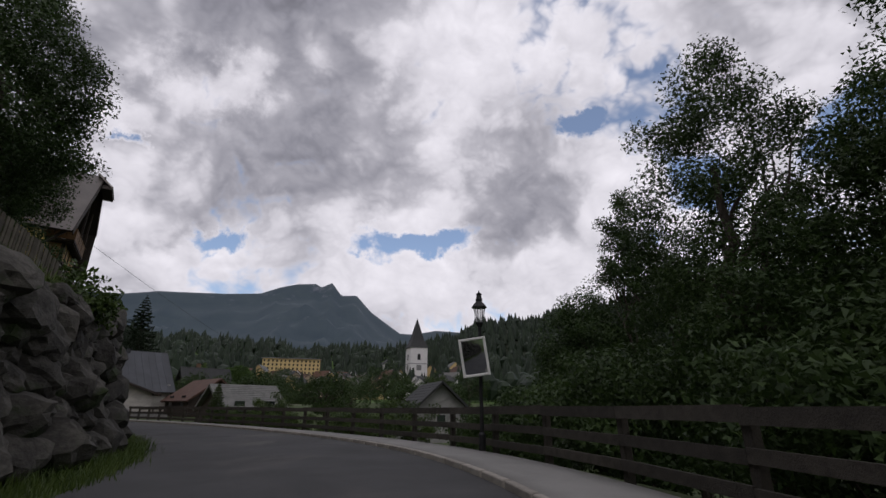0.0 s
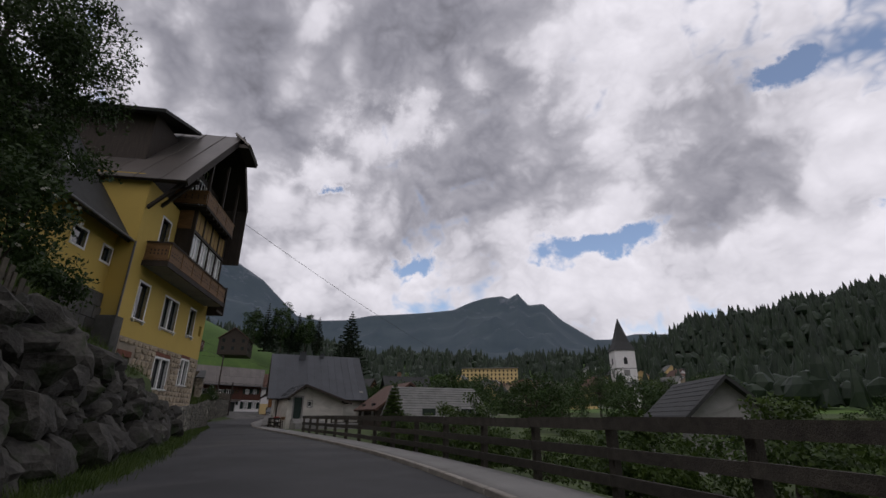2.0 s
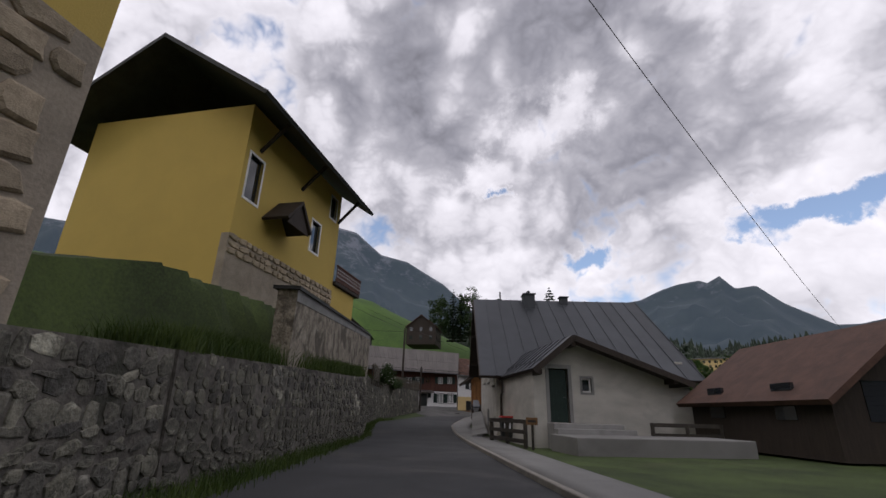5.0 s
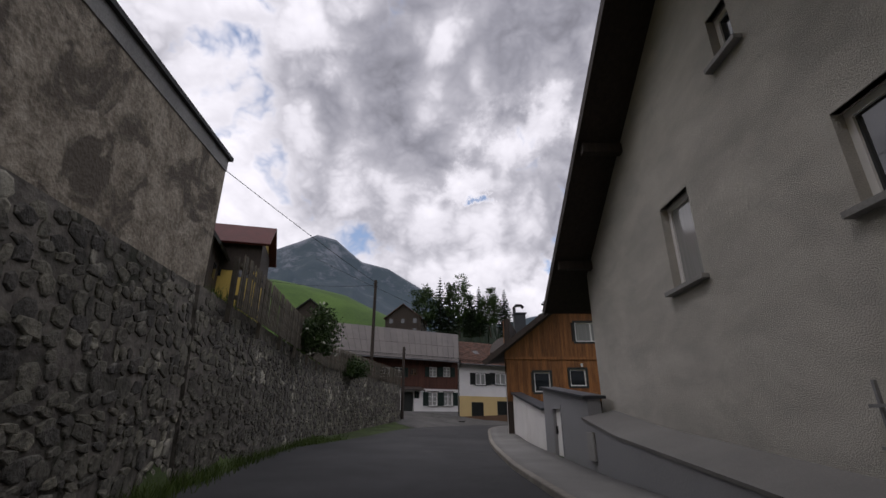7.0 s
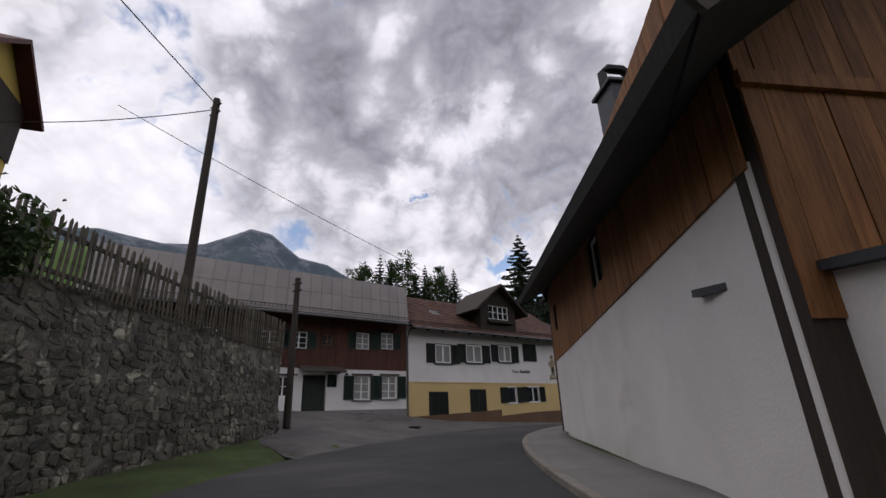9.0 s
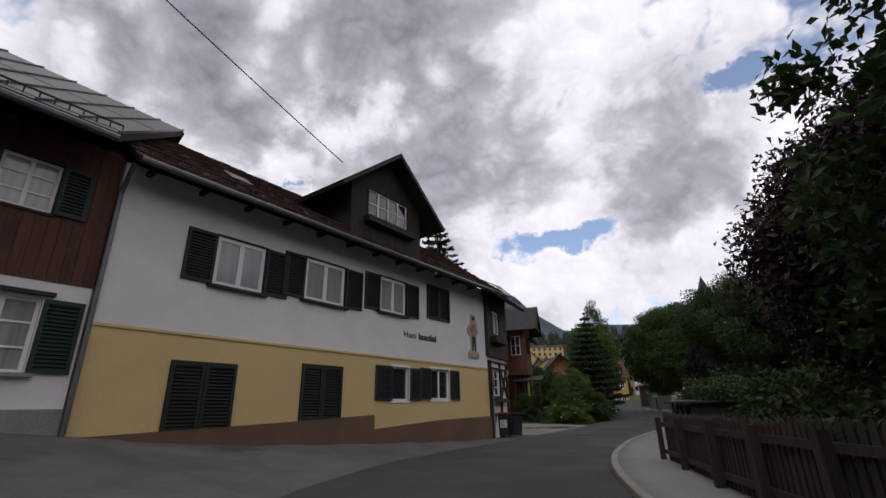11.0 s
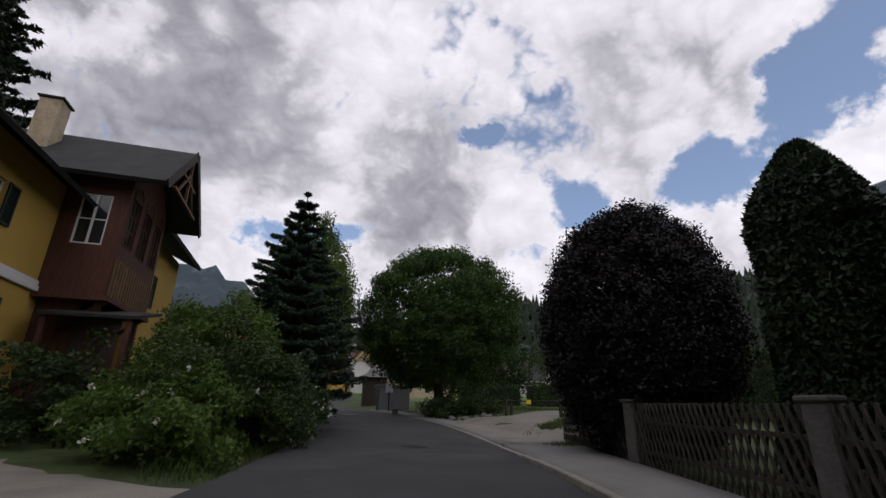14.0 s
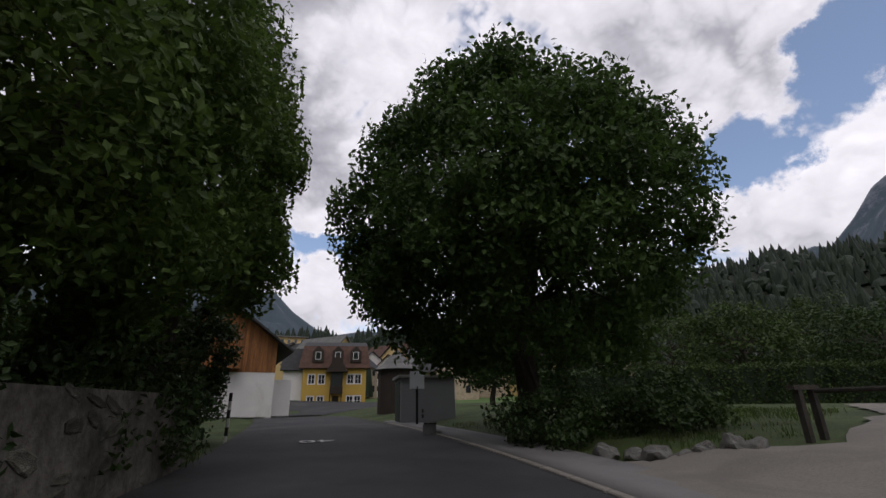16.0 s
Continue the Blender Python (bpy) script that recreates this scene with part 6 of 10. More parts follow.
def half_timbered_part():
    h = thing("half_timbered_annex", frame_of((-62.25, 117.75), (0.233, 0.972)), "narrow annex with dark boarded upper floor and half-timbered white ground floor", "house")
    L = 2.75
    lo, up = (0.42, 1.5, 2.4, 3.55), (0.55, 1.6, 5.2, 6.3)
    w = B()
    wall_panel(w, 0, L, 0.3, 4.1, [lo], 0.3, 0.05)
    box(w, L - 0.3, L, 0.35, 6, 0.3, 4.1)
    part("wall", w, M_WHITE, h, "white infill panels")
    w = B()
    wall_panel(w, -0.1, L + 0.1, 4.1, 7.2, [up], 0.3, -0.1)
    box(w, L - 0.2, L + 0.1, 0.2, 6, 4.1, 7.2)
    part("upper_wall", w, M_DWOOD, h)
    t = (((0, 3.9), (L, 3.9)), ((0, 3.62), (L, 3.62)), ((0, 2.28), (L, 2.28)), ((0.3, 0.5), (0.3, 3.9)), ((1.62, 0.5), (1.62, 3.9)), ((L - 0.1, 0.5), (L - 0.1, 3.9)), ((0.06, 0.5), (0.06, 3.9)),
         ((1.7, 2.35), (L - 0.15, 3.6)), ((L - 0.15, 2.35), (1.7, 3.6)))
    for a, b in t:
        q = B()
        beam(q, (a[0], 0.03, a[1]), (b[0], 0.03, b[1]), 0.06, 0.15, (0, 1, 0) if a[1] == b[1] else (0, 1, 0))
        part("timber", q, M_DWOOD, h)
    window(h, *lo, 0.05, 2, 3, M_FRAME, None, M_DWOOD, deep=0.03)
    window(h, *up, -0.1, 2, 1, M_FRAME, (0.05, M_DWOOD), None, deep=0.05, curtain=True)
    part("planter", box(B(), 0.2, 1.9, -0.4, -0.1, 4.75, 5.0), M_DWOOD, h)
    part("flower_shelf", box(B(), 0.25, 2.2, -0.25, 0.02, 2.12, 2.24), M_DWOOD, h)
    r = B()
    slab(r, [(-0.4, -0.95, 6.75), (L + 0.8, -0.95, 6.75), (L + 0.8, 3.2, 9.6), (-0.4, 3.2, 9.6)], 0.14)
    part("roof", r, M_DROOF, h)
    snow_rail(h, (-0.4, -0.8, 7.0), (L + 0.7, -0.8, 7.0), (0, -1, 0))
    g = B()
    prism(g, [(0, 0), (6, 0), (3.2, 2.2), (0, -0.3)], 0, 0.25)
    bmesh.ops.transform(g, matrix=Matrix.Translation((L + 0.1, -0.1, 7.1)) @ Matrix.Rotation(radians(90), 4, "Z"), verts=g.verts)
    part("gable", g, M_DWOOD, h)
    nb = part("number_plate", box(B(), L - 0.2, L + 0.05, -0.02, 0.02, 3.35, 3.6), M_PAPER, h)
    part("plate_mark", box(B(), L - 0.14, L - 0.01, -0.026, -0.021, 3.41, 3.54), M_INK, nb)


# -- the deep yellow villa with the carved wooden bay
def villa():
    h = thing("yellow_villa", frame_of((-69.82, 135.2), (0.995, -0.1)), "deep yellow villa with dark green shutters and dark roof", "house")
    W, Dp = 6.25, 13.0
    g0 = 1.4
    zl, za, zr, ul, ua, ur = 8.1, 11.9, 8.1, -1.0, 2.9, 7.25
    gh = [(3.95, 4.9, 6.0, 7.05), (1.5, 2.4, 5.75, 6.75), (2.7, 3.6, 9.1, 9.95), (1.2, 1.6, 9.2, 9.8), (4.3, 4.7, 9.2, 9.8)]
    w = B()
    gable_wall(w, 0, W, g0, ul, ua, ur, zl, za, zr, 0, 0.4, gh)
    box(w, 0, 0.4, 0.4, Dp, g0, 8.2)
    box(w, 0.4, W, Dp - 0.4, Dp, g0, 8.2)
    part("wall", w, M_YELLOW2, h, "deep yellow plaster wall")
    part("plinth", box(B(), -0.03, W + 0.03, -0.03, 0.0, g0 - 0.4, 2.1), M_CONC, h)
    for i, (a, b, c, d) in enumerate(gh):
        window(h, a, b, c, d, 0, 2 if i < 2 else 1, 3 if i < 2 else 1, M_FRAME if i < 3 else M_SHUT, None, None, deep=0.1, shut=(M_SHUTG, 0.45) if i < 3 else None)
    m = SIDE_R(W)
    sh = [(1.0, 1.9, 6.3, 7.45), (3.4, 4.3, 6.3, 7.45), (1.1, 2.9, 3.05, 4.2), (4.4, 5.6, 3.2, 4.5)]
    w = B()
    wall_panel(w, 0.4, Dp, g0, 8.6, sh[:4], 0.4)
    part("side_wall", w, M_YELLOW2, h, m=m)
    for i, (a, b, c, d) in enumerate(sh[:2]):
        window(h, a, b, c, d, 0, 2, 3, M_FRAME, None, None, deep=0.1, shut=(M_SHUTG, 0.5), side=m)
    for a, b, c, d in sh[2:4]:
        s = part("shutter", box(B(), a, b, -0.05, 0.0, c, d, 0.01), M_SHUTG, h, m=m)
        q = B()
        for k in range(14):
            z = c + 0.08 + (d - c - 0.16) * k / 13
            beam(q, (a + 0.08, -0.06, z), (b - 0.08, -0.06, z), 0.04, 0.02)
        part("louvre", q, M_SHUTG, s)
    bd = B()
    box(bd, 0.2, 7.2, -0.1, 0.0, 5.0, 5.18, 0.02)
    box(bd, 0.2, 7.2, -0.06, 0.0, 5.18, 5.34)
    part("moulding", bd, M_WHITE, h, "white stucco moulding", m=m)
    bd = B()
    box(bd, 4.6, W + 0.1, -0.1, 0.0, 5.0, 5.18, 0.02)
    part("moulding", bd, M_WHITE, h)
    part("plinth", box(B(), 0, Dp, -0.03, 0.0, g0 - 0.4, 2.1), M_CONC, h, m=m)
    roof_pair(h, -0.9, Dp + 0.6, ul, ua, ur, zl, za, zr, M_DROOF)
    chimney(h, 4.6, 8.0, 9.0, 12.3, 0.7, 0.7, M_LIME)
    chimney(h, 4.0, 3.6, 9.5, 11.9, 0.4, 0.4, M_METAL)
    # carved wooden bay with its cross gable
    x0, x1, y0, y1 = W, W + 1.9, 7.0, 11.0
    by = thing("carved_bay", h.matrix_world.copy(), "dark red-brown carved timber bay with arched windows and a gabled roof", "house")
    b = B()
    hole = [(7.3, 8.1, 6.9, 8.6), (8.6, 9.4, 6.9, 8.6), (9.9, 10.7, 6.9, 8.6)]
    mb = SIDE_R(x1)
    wall_panel(b, y0, y1, 5.0, 9.2, hole, 0.15)
    part("front_wall", b, M_RWOOD, by, m=mb)
    for q in hole:
        window(by, *q, 0, 2, 3, M_RWOOD, (0.05, M_RWOOD), None, deep=0.05, side=mb)
        arch = B()
        cx_ = (q[0] + q[1]) / 2
        pts = [(cx_ + 0.42 * math.cos(a), -0.02, 8.7 + 0.42 * math.sin(a)) for a in np.linspace(0, math.pi, 9)]
        tube(arch, pts, 0.04, 6)
        part("arch", arch, M_BALC, by, m=mb)
    s = B()
    sw = [(0.5, 1.4, 6.7, 8.5)]
    wall_panel(s, 0, x1 - x0, 5.0, 9.2, sw, 0.15, 0.0)
    part("side_wall", s, M_RWOOD, by, m=Matrix.Translation((x0, y0, 0)))
    window(by, *sw[0], 0, 2, 2, M_FRAME, None, None, deep=0.05, side=Matrix.Translation((x0, y0, 0)))
    part("lower_wall", box(B(), x0 - 0.5, x1 - 0.7, y0 + 0.3, y1, 1.2, 5.0), M_RWOOD, by)
    part("floor", box(B(), x0, x1 + 0.15, y0 - 0.15, y1 + 0.1, 4.85, 5.0), M_RWOOD, by)
    for yy in (y0 + 0.2, y1 - 0.2):
        p = B()
        beam(p, (x1 - 0.2, yy, 1.3), (x1 - 0.2, yy, 4.85), 0.18)
        part("post", p, M_RWOOD, by)
        p = B()
        beam(p, (x1 - 1.2, yy, 3.9), (x1 + 0.05, yy, 4.9), 0.12)
        part("bracket", p, M_RWOOD, by)
    for k in range(16):
        a = y0 + 0.1 + k * (y1 - y0 - 0.2) / 15
        part("apron_board", box(B(), x1 + 0.02, x1 + 0.05, a - 0.08, a + 0.08, 5.05, 6.3), M_BALC, by)
    # gable roof with ridge at right angles to the house
    yc = (y0 + y1) / 2
    for ye in (y0 - 0.7, y1 + 0.7):
        part("roof", slab(B(), [(2.8, ye, 9.0), (x1 + 1.2, ye, 9.0), (x1 + 1.2, yc, 11.6), (2.8, yc, 11.6)], 0.16), M_DROOF, by)
        bb = B()
        beam(bb, (x1 + 1.22, ye, 8.9), (x1 + 1.22, yc, 11.5), 0.06, 0.34)
        part("bargeboard", bb, M_DWOOD, by)
    tr = B()
    for za_, zb in ((9.3, 9.3), (10.2, 10.2)):
        k = (11.3 - za_) / 2.6
        beam(tr, (x1 + 1.1, yc - 2.1 * k, za_), (x1 + 1.1, yc + 2.1 * k, zb), 0.1)
    beam(tr, (x1 + 1.1, yc, 9.2), (x1 + 1.1, yc, 11.3), 0.1)
    for sg in (-1, 1):
        beam(tr, (x1 + 1.1, yc + sg * 1.2, 9.3), (x1 + 1.1, yc, 10.6), 0.08)
    part("gable_truss", tr, M_BALC, by, "carved brown gable truss")
    gbl = B()
    prism(gbl, [(y0, 9.2), (y1, 9.2), (yc, 11.3)], 0, 0.15)
    part("gable", gbl, M_RWOOD, by, m=mb)
    pr = B()
    slab(pr, [(x0 + 0.6, y0 - 0.9, 4.3), (x1 + 1.3, y0 - 0.9, 4.3), (x1 + 1.3, y0 + 1.6, 4.84), (x0 + 0.6, y0 + 1.6, 4.84)], 0.1)
    part("porch_roof", pr, M_DROOF, by)
    for xx in (x0 + 0.8, x1 + 1.1):
        p = B()
        beam(p, (xx, y0 - 0.7, 1.2), (xx, y0 - 0.7, 4.3), 0.14)
        part("porch_post", p, M_RWOOD, by)
    # rear part behind the bay
    rx, ry0, ry1 = 7.4, 12.2, 17.0
    mr = SIDE_R(rx)
    rw = [(12.6, 13.5, 5.9, 7.4)]
    part("rear_wall", wall_panel(B(), ry0, ry1, 1.2, 9.0, rw, 0.35), M_YELLOW2, h, m=mr)
    window(h, *rw[0], 0, 2, 3, M_FRAME, None, None, deep=0.1, shut=(M_SHUTG, 0.45), side=mr)
    part("rear_side_wall", box(B(), W, rx - 0.35, ry0, ry0 + 0.3, 1.2, 9.0), M_YELLOW2, h)
    part("rear_roof", slab(B(), [(rx + 1.0, ry0 - 0.7, 9.0), (rx + 1.0, ry1 + 0.6, 9.0), (3.5, ry1 + 0.6, 11.4), (3.5, ry0 - 0.7, 11.4)], 0.16), M_DROOF, h)


yellow_house()
terrace_house()
grey_house()
gate_wall()
brown_house()
timber_house()
cream_house()
half_timbered_part()
villa()

# ---- walls along the road ----
from mathutils import geometry


def rock_mesh(seed, rough=0.22):
    bm = B()
    bmesh.ops.create_icosphere(bm, subdivisions=3, radius=0.5)
    off = Vector((seed * 7.3, seed * 3.1, seed * 5.7))
    for v in bm.verts:
        n = v.co.normalized()
        k = 1 + rough * noise.noise(n * 1.6 + off) * 2 + 0.09 * noise.noise(n * 5 + off)
        q = n * 0.5 * k
        # blunt facets, as split rock has
        for ax in (Vector((0.9, 0.3, 0.2)), Vector((-0.5, 0.8, 0.1)), Vector((0.2, -0.4, 0.85)), Vector((-0.6, -0.7, 0.3))):
            a = ax.normalized()
            lim = 0.40 + 0.05 * noise.noise(off + a)
            d = q.dot(a)
            if d > lim:
                q -= a * (d - lim) * 0.85
        v.co = q
    me = bpy.data.meshes.new("boulder")
    bm.to_mesh(me)
    bm.free()
    me.materials.append(M_ROCK)
    return me


def wall_edge(s):
    return float(np.interp(s, (-30, 12, 34, 44, 58, 72, 84, 100, 103), (4.6, 4.9, 4.2, 3.9, 3.3, 2.9, 4.4, 6.8, 7.5)))


def boulder_wall():
    w = thing("boulder_wall", Matrix.Translation(spot(10, -5, 0)), "bank of large dark mossy boulders beside the road", "rock wall")
    inv = w.matrix_world.inverted()
    rnd = random.Random(11)
    meshes = [rock_mesh(i) for i in range(9)]
    s = -16.0
    while s < 45:
        top = float(np.interp(s, (-30, 8, 19, 26, 30, 34, 44), (2.9, 2.95, 3.05, 2.8, 2.45, 1.9, 1.0)))
        z, row = 0.0, 0
        while z < top:
            size = rnd.uniform(0.75, 1.35) * (0.85 if row else 1.05)
            p = spot(s + rnd.uniform(-0.3, 0.3), -(wall_edge(s) + 0.05 + 0.22 * z + rnd.uniform(-0.1, 0.15)), z + size * 0.3)
            o = new("boulder", rnd.choice(meshes))
            o.parent = w
            o.matrix_local = inv @ (Matrix.Translation(p) @ Euler((rnd.uniform(-0.5, 0.5), rnd.uniform(-0.5, 0.5), rnd.uniform(0, 6.3))).to_matrix().to_4x4() @ Matrix.Diagonal((size * rnd.uniform(0.95, 1.25), size * rnd.uniform(0.9, 1.15), size * rnd.uniform(0.75, 0.95), 1)))
            z += size * 0.62
            row += 1
        s += rnd.uniform(0.72, 0.98)


def rubble_wall(name, label, pts, thick=0.6, own=150, seed=3, size=(0.13, 0.44), lean=0.05, tall=(0.09, 0.27), bare=0.1):
    """A mortared rubble wall through (x, y, foot, top); the stones are set proud of the mortar on the road side (right of its run)."""
    w = thing(name, Matrix.Translation((pts[0][0], pts[0][1], pts[0][2])), label, "stone wall")
    inv = w.matrix_world.inverted()
    rnd = random.Random(seed)
    core, joined, meshes = B(), [], [stone_mesh("stone", M_STONE, rnd, 0.06, 7) for _ in range(12)]
    count = 0
    loose_v, loose_f = [], []
    protos = [(np.array([tuple(v.co) for v in m.vertices]), [tuple(p.vertices) for p in m.polygons]) for m in meshes]
    for (x0, y0, a0, b0), (x1, y1, a1, b1) in zip(pts, pts[1:]):
        d = Vector((x1 - x0, y1 - y0, 0))
        L = d.length
        d.normalize()
        nin = Vector((-d.y, d.x, 0))
        P = [Vector((x0, y0, a0 - 0.4)), Vector((x1, y1, a1 - 0.4)), Vector((x1, y1, b1)) + nin * lean * (b1 - a1), Vector((x0, y0, b0)) + nin * lean * (b0 - a0)]
        v = [core.verts.new(inv @ p) for p in P] + [core.verts.new(inv @ (p + nin * thick)) for p in P]
        for f in ((0, 1, 2, 3), (7, 6, 5, 4), (3, 2, 6, 7), (0, 4, 5, 1), (1, 5, 6, 2), (0, 3, 7, 4)):
            core.faces.new([v[i] for i in f])
        base = frame_of((x0, y0), (d.x, d.y))
        z = -0.1
        hm = max(b0 - a0, b1 - a1)
        while z < hm:
            hgt = rnd.uniform(*tall)
            u = rnd.uniform(-0.1, 0.1)
            while u < L - 0.1:
                wd = rnd.uniform(*size)
                q = (u + wd / 2) / L
                foot, top = a0 + (a1 - a0) * q, b0 + (b1 - b0) * q
                zc = foot + z + hgt / 2
                zc += rnd.uniform(-0.06, 0.06)
                if zc + hgt * 0.4 < top and u + wd < L + 0.15 and rnd.random() > bare:
                    m = base @ Matrix.Translation((u + wd / 2, lean * (z + hgt / 2) - 0.005, zc)) @ Matrix.Rotation(rnd.uniform(-0.4, 0.4), 4, "Y") @ Matrix.Diagonal((wd * rnd.uniform(0.78, 1.06), rnd.uniform(0.1, 0.42), hgt * rnd.uniform(0.75, 1.3), 1))
                    k = rnd.randrange(len(meshes))
                    if count < own:
                        o = new("stone", meshes[k])
                        o.parent = w
                        o.matrix_local = inv @ m
                    else:
                        pv, pf = protos[k]
                        mm = np.array(inv @ m)
                        n0 = sum(len(a) for a in loose_v)
                        loose_v.append(pv @ mm[:3, :3].T + mm[:3, 3])
                        loose_f += [tuple(i + n0 for i in f) for f in pf]
                    count += 1
                u += wd
            z += hgt * 0.97
    bmesh.ops.recalc_face_normals(core, faces=core.faces)
    part("mortar_core", core, M_MORTAR, w, "dark mossy mortar")
    if loose_v:
        part("stones", mesh_of("stones", np.vstack(loose_v), loose_f, M_STONE), None, w)["kind"] = "stuff"
    return w


def terrace_wall():
    """The rendered upper wall set back on the rubble."""
    a, b = Vector((-32.51, 48.80, 0)), Vector((-48.41, 66.11, 0))
    d = (b - a).normalized()
    w = thing("terrace_wall", frame_of((a.x, a.y), (d.x, d.y)), "tall retaining wall of weathered brown-grey render", "retaining wall")
    L = (b - a).length
    bm = B()
    n = 24
    for i in range(n):
        u0, u1 = L * i / n, L * (i + 1) / n
        z = lambda u: 4.05 + 2.45 * (u / L)
        prism(bm, [(u0, 1.2), (u1, 1.2), (u1, z(u1)), (u0, z(u0))], 0.45, 0.95)
    bmesh.ops.remove_doubles(bm, verts=bm.verts, dist=0.001)
    part("rendered_wall", bm, M_RENDER, w)
    band = B()
    prism(band, [(0, 3.75), (L, 6.2), (L, 6.5), (0, 4.05)], 0.43, 0.449)
    part("edge_band", band, M_CONC, w, "pale mortar band below the coping")
    c = B()
    slab(c, [(-0.1, 0.36, 4.13), (L + 0.08, 0.36, 6.59), (L + 0.08, 1.06, 6.59), (-0.1, 1.06, 4.13)], 0.09)
    part("coping", c, M_DROOF, w, "thin dark coping")
    e = B()
    prism(e, [(L - 0.5, 3.2), (L, 3.2), (L, 6.49), (L - 0.5, 6.44)], 0.95, 8.0)
    part("end_wall", e, M_RENDER, w)
    return w


boulder_wall()
rubble_wall("low_stone_wall", "low rubble stone wall below the yellow house", [(*spot(44.5, -3.85).xy, 0.0, 1.5), (*spot(50, -3.55).xy, 0.0, 1.6), (*spot(56, -3.35).xy, 0.0, 1.9)], own=110, seed=8)
rubble_wall("retaining_wall", "old grey rubble retaining wall with mossy joints", [(*spot(56, -3.3).xy, -0.05, 1.9), (-39.6, 57.4, -0.08, 2.6), (-48.2, 65.6, -0.1, 3.45)], own=290, seed=4)
rubble_wall("garden_stone_wall", "dark rubble garden wall with a grassy foot", [(-48.25, 65.7, -0.1, 3.5), (-53.4, 71.4, 0.0, 3.6), (-58.5, 77.0, 0.1, 3.75), (-62.6, 84.2, 0.35, 3.95), (-65.6, 91.3, 0.6, 3.9), (-68.8, 92.6, 1.0, 3.9)], own=280, seed=6)
rubble_wall("lane_wall", "mossy plastered stone wall below the trees", [(-53.95, 141.6, 0.85, 1.9), (-53.35, 145.5, 0.95, 2.3), (-52.5, 152.4, 1.1, 2.4), (-55.5, 154.2, 1.3, 2.4)], own=120, seed=12, size=(0.35, 0.75), bare=0.8)
terrace_wall()


# ---- fences ----
def ranch_fence():
    f = thing("ranch_fence", Matrix.Translation(spot(0, 4.3)), "weathered wooden post and rail fence beside the pavement", "fence")
    inv = f.matrix_world.inverted()
    off = lambda s: float(np.interp(s, (-20, 0, 14, 30, 52), (4.2, 4.1, 4.45, 4.35, 4.0)))
    rnd = random.Random(2)
    ss = np.arange(-16, 53.1, 2.3)
    for s in ss:
        p = spot(s, off(s) + 0.1)
        b = B()
        box(b, -0.07, 0.07, -0.07, 0.07, -0.9, 1.12, 0.012)
        o = part("post", b, M_FWOOD, f)
        o.matrix_local = inv @ Matrix.Translation(p) @ Matrix.Rotation(heading(s) + rnd.uniform(-0.05, 0.05), 4, "Z") @ Matrix.Rotation(rnd.uniform(-0.02, 0.02), 4, "X")
    for a, c in zip(ss, ss[1:]):
        for k, (z, h) in enumerate(((1.06, 0.19), (0.64, 0.16), (0.26, 0.16))):
            b = B()
            p, q = spot(a, off(a), z + rnd.uniform(-0.015, 0.015)), spot(c, off(c), z + rnd.uniform(-0.015, 0.015))
            t = (q - p).normalized()
            beam(b, inv @ (p + t * 0.005), inv @ (q - t * 0.005), 0.06 if k else 0.09, h)
            part("rail", b, M_FWOOD, f)


def picket_run(name, label, pts, gap=0.125, tall=1.15, wide=0.07, mat=M_GWOOD, seed=1, lean=0.05, pointed=True):
    """Upright palings nailed to two rails through (x, y, z) points."""
    f = thing(name, Matrix.Translation(pts[0]), label, "fence")
    inv = f.matrix_world.inverted()
    rnd = random.Random(seed)
    protos = []
    for _ in range(4):
        b = B()
        h = tall * rnd.uniform(0.96, 1.03)
        prism(b, [(-wide / 2, 0.04), (wide / 2, 0.04), (wide / 2, h - 0.06), (0, h if pointed else h - 0.06), (-wide / 2, h - 0.06)], -0.012, 0.012)
        me = bpy.data.meshes.new("paling")
        b.to_mesh(me)
        b.free()
        me.materials.append(mat)
        protos.append(me)
    for p, q in zip(pts, pts[1:]):
        p, q = Vector(p), Vector(q)
        d = q - p
        L = math.hypot(d.x, d.y)
        ang = math.atan2(d.y, d.x)
        for z in (0.25, tall * 0.78):
            b = B()
            nrm = Vector((-math.sin(ang), math.cos(ang), 0)) * 0.045
            beam(b, inv @ (p + nrm + Vector((0, 0, z))), inv @ (q + nrm + Vector((0, 0, z))), 0.05, 0.08)
            part("rail", b, mat, f)
        n = max(2, int(L / 2.2))
        for i in range(n + 1):
            b = box(B(), -0.05, 0.05, -0.05, 0.05, -0.3, tall * 0.92)
            o = part("post", b, mat, f)
            o.matrix_local = inv @ Matrix.Translation(p + d * i / n) @ Matrix.Rotation(ang, 4, "Z") @ Matrix.Translation((0, 0.12, 0))
        k = int(L / gap)
        for i in range(k):
            o = new("paling", rnd.choice(protos))
            o.parent = f
            o.matrix_local = inv @ Matrix.Translation(p + d * ((i + 0.5) / k)) @ Matrix.Rotation(ang, 4, "Z") @ Matrix.Rotation(rnd.uniform(-lean, lean), 4, "Y")
    return f


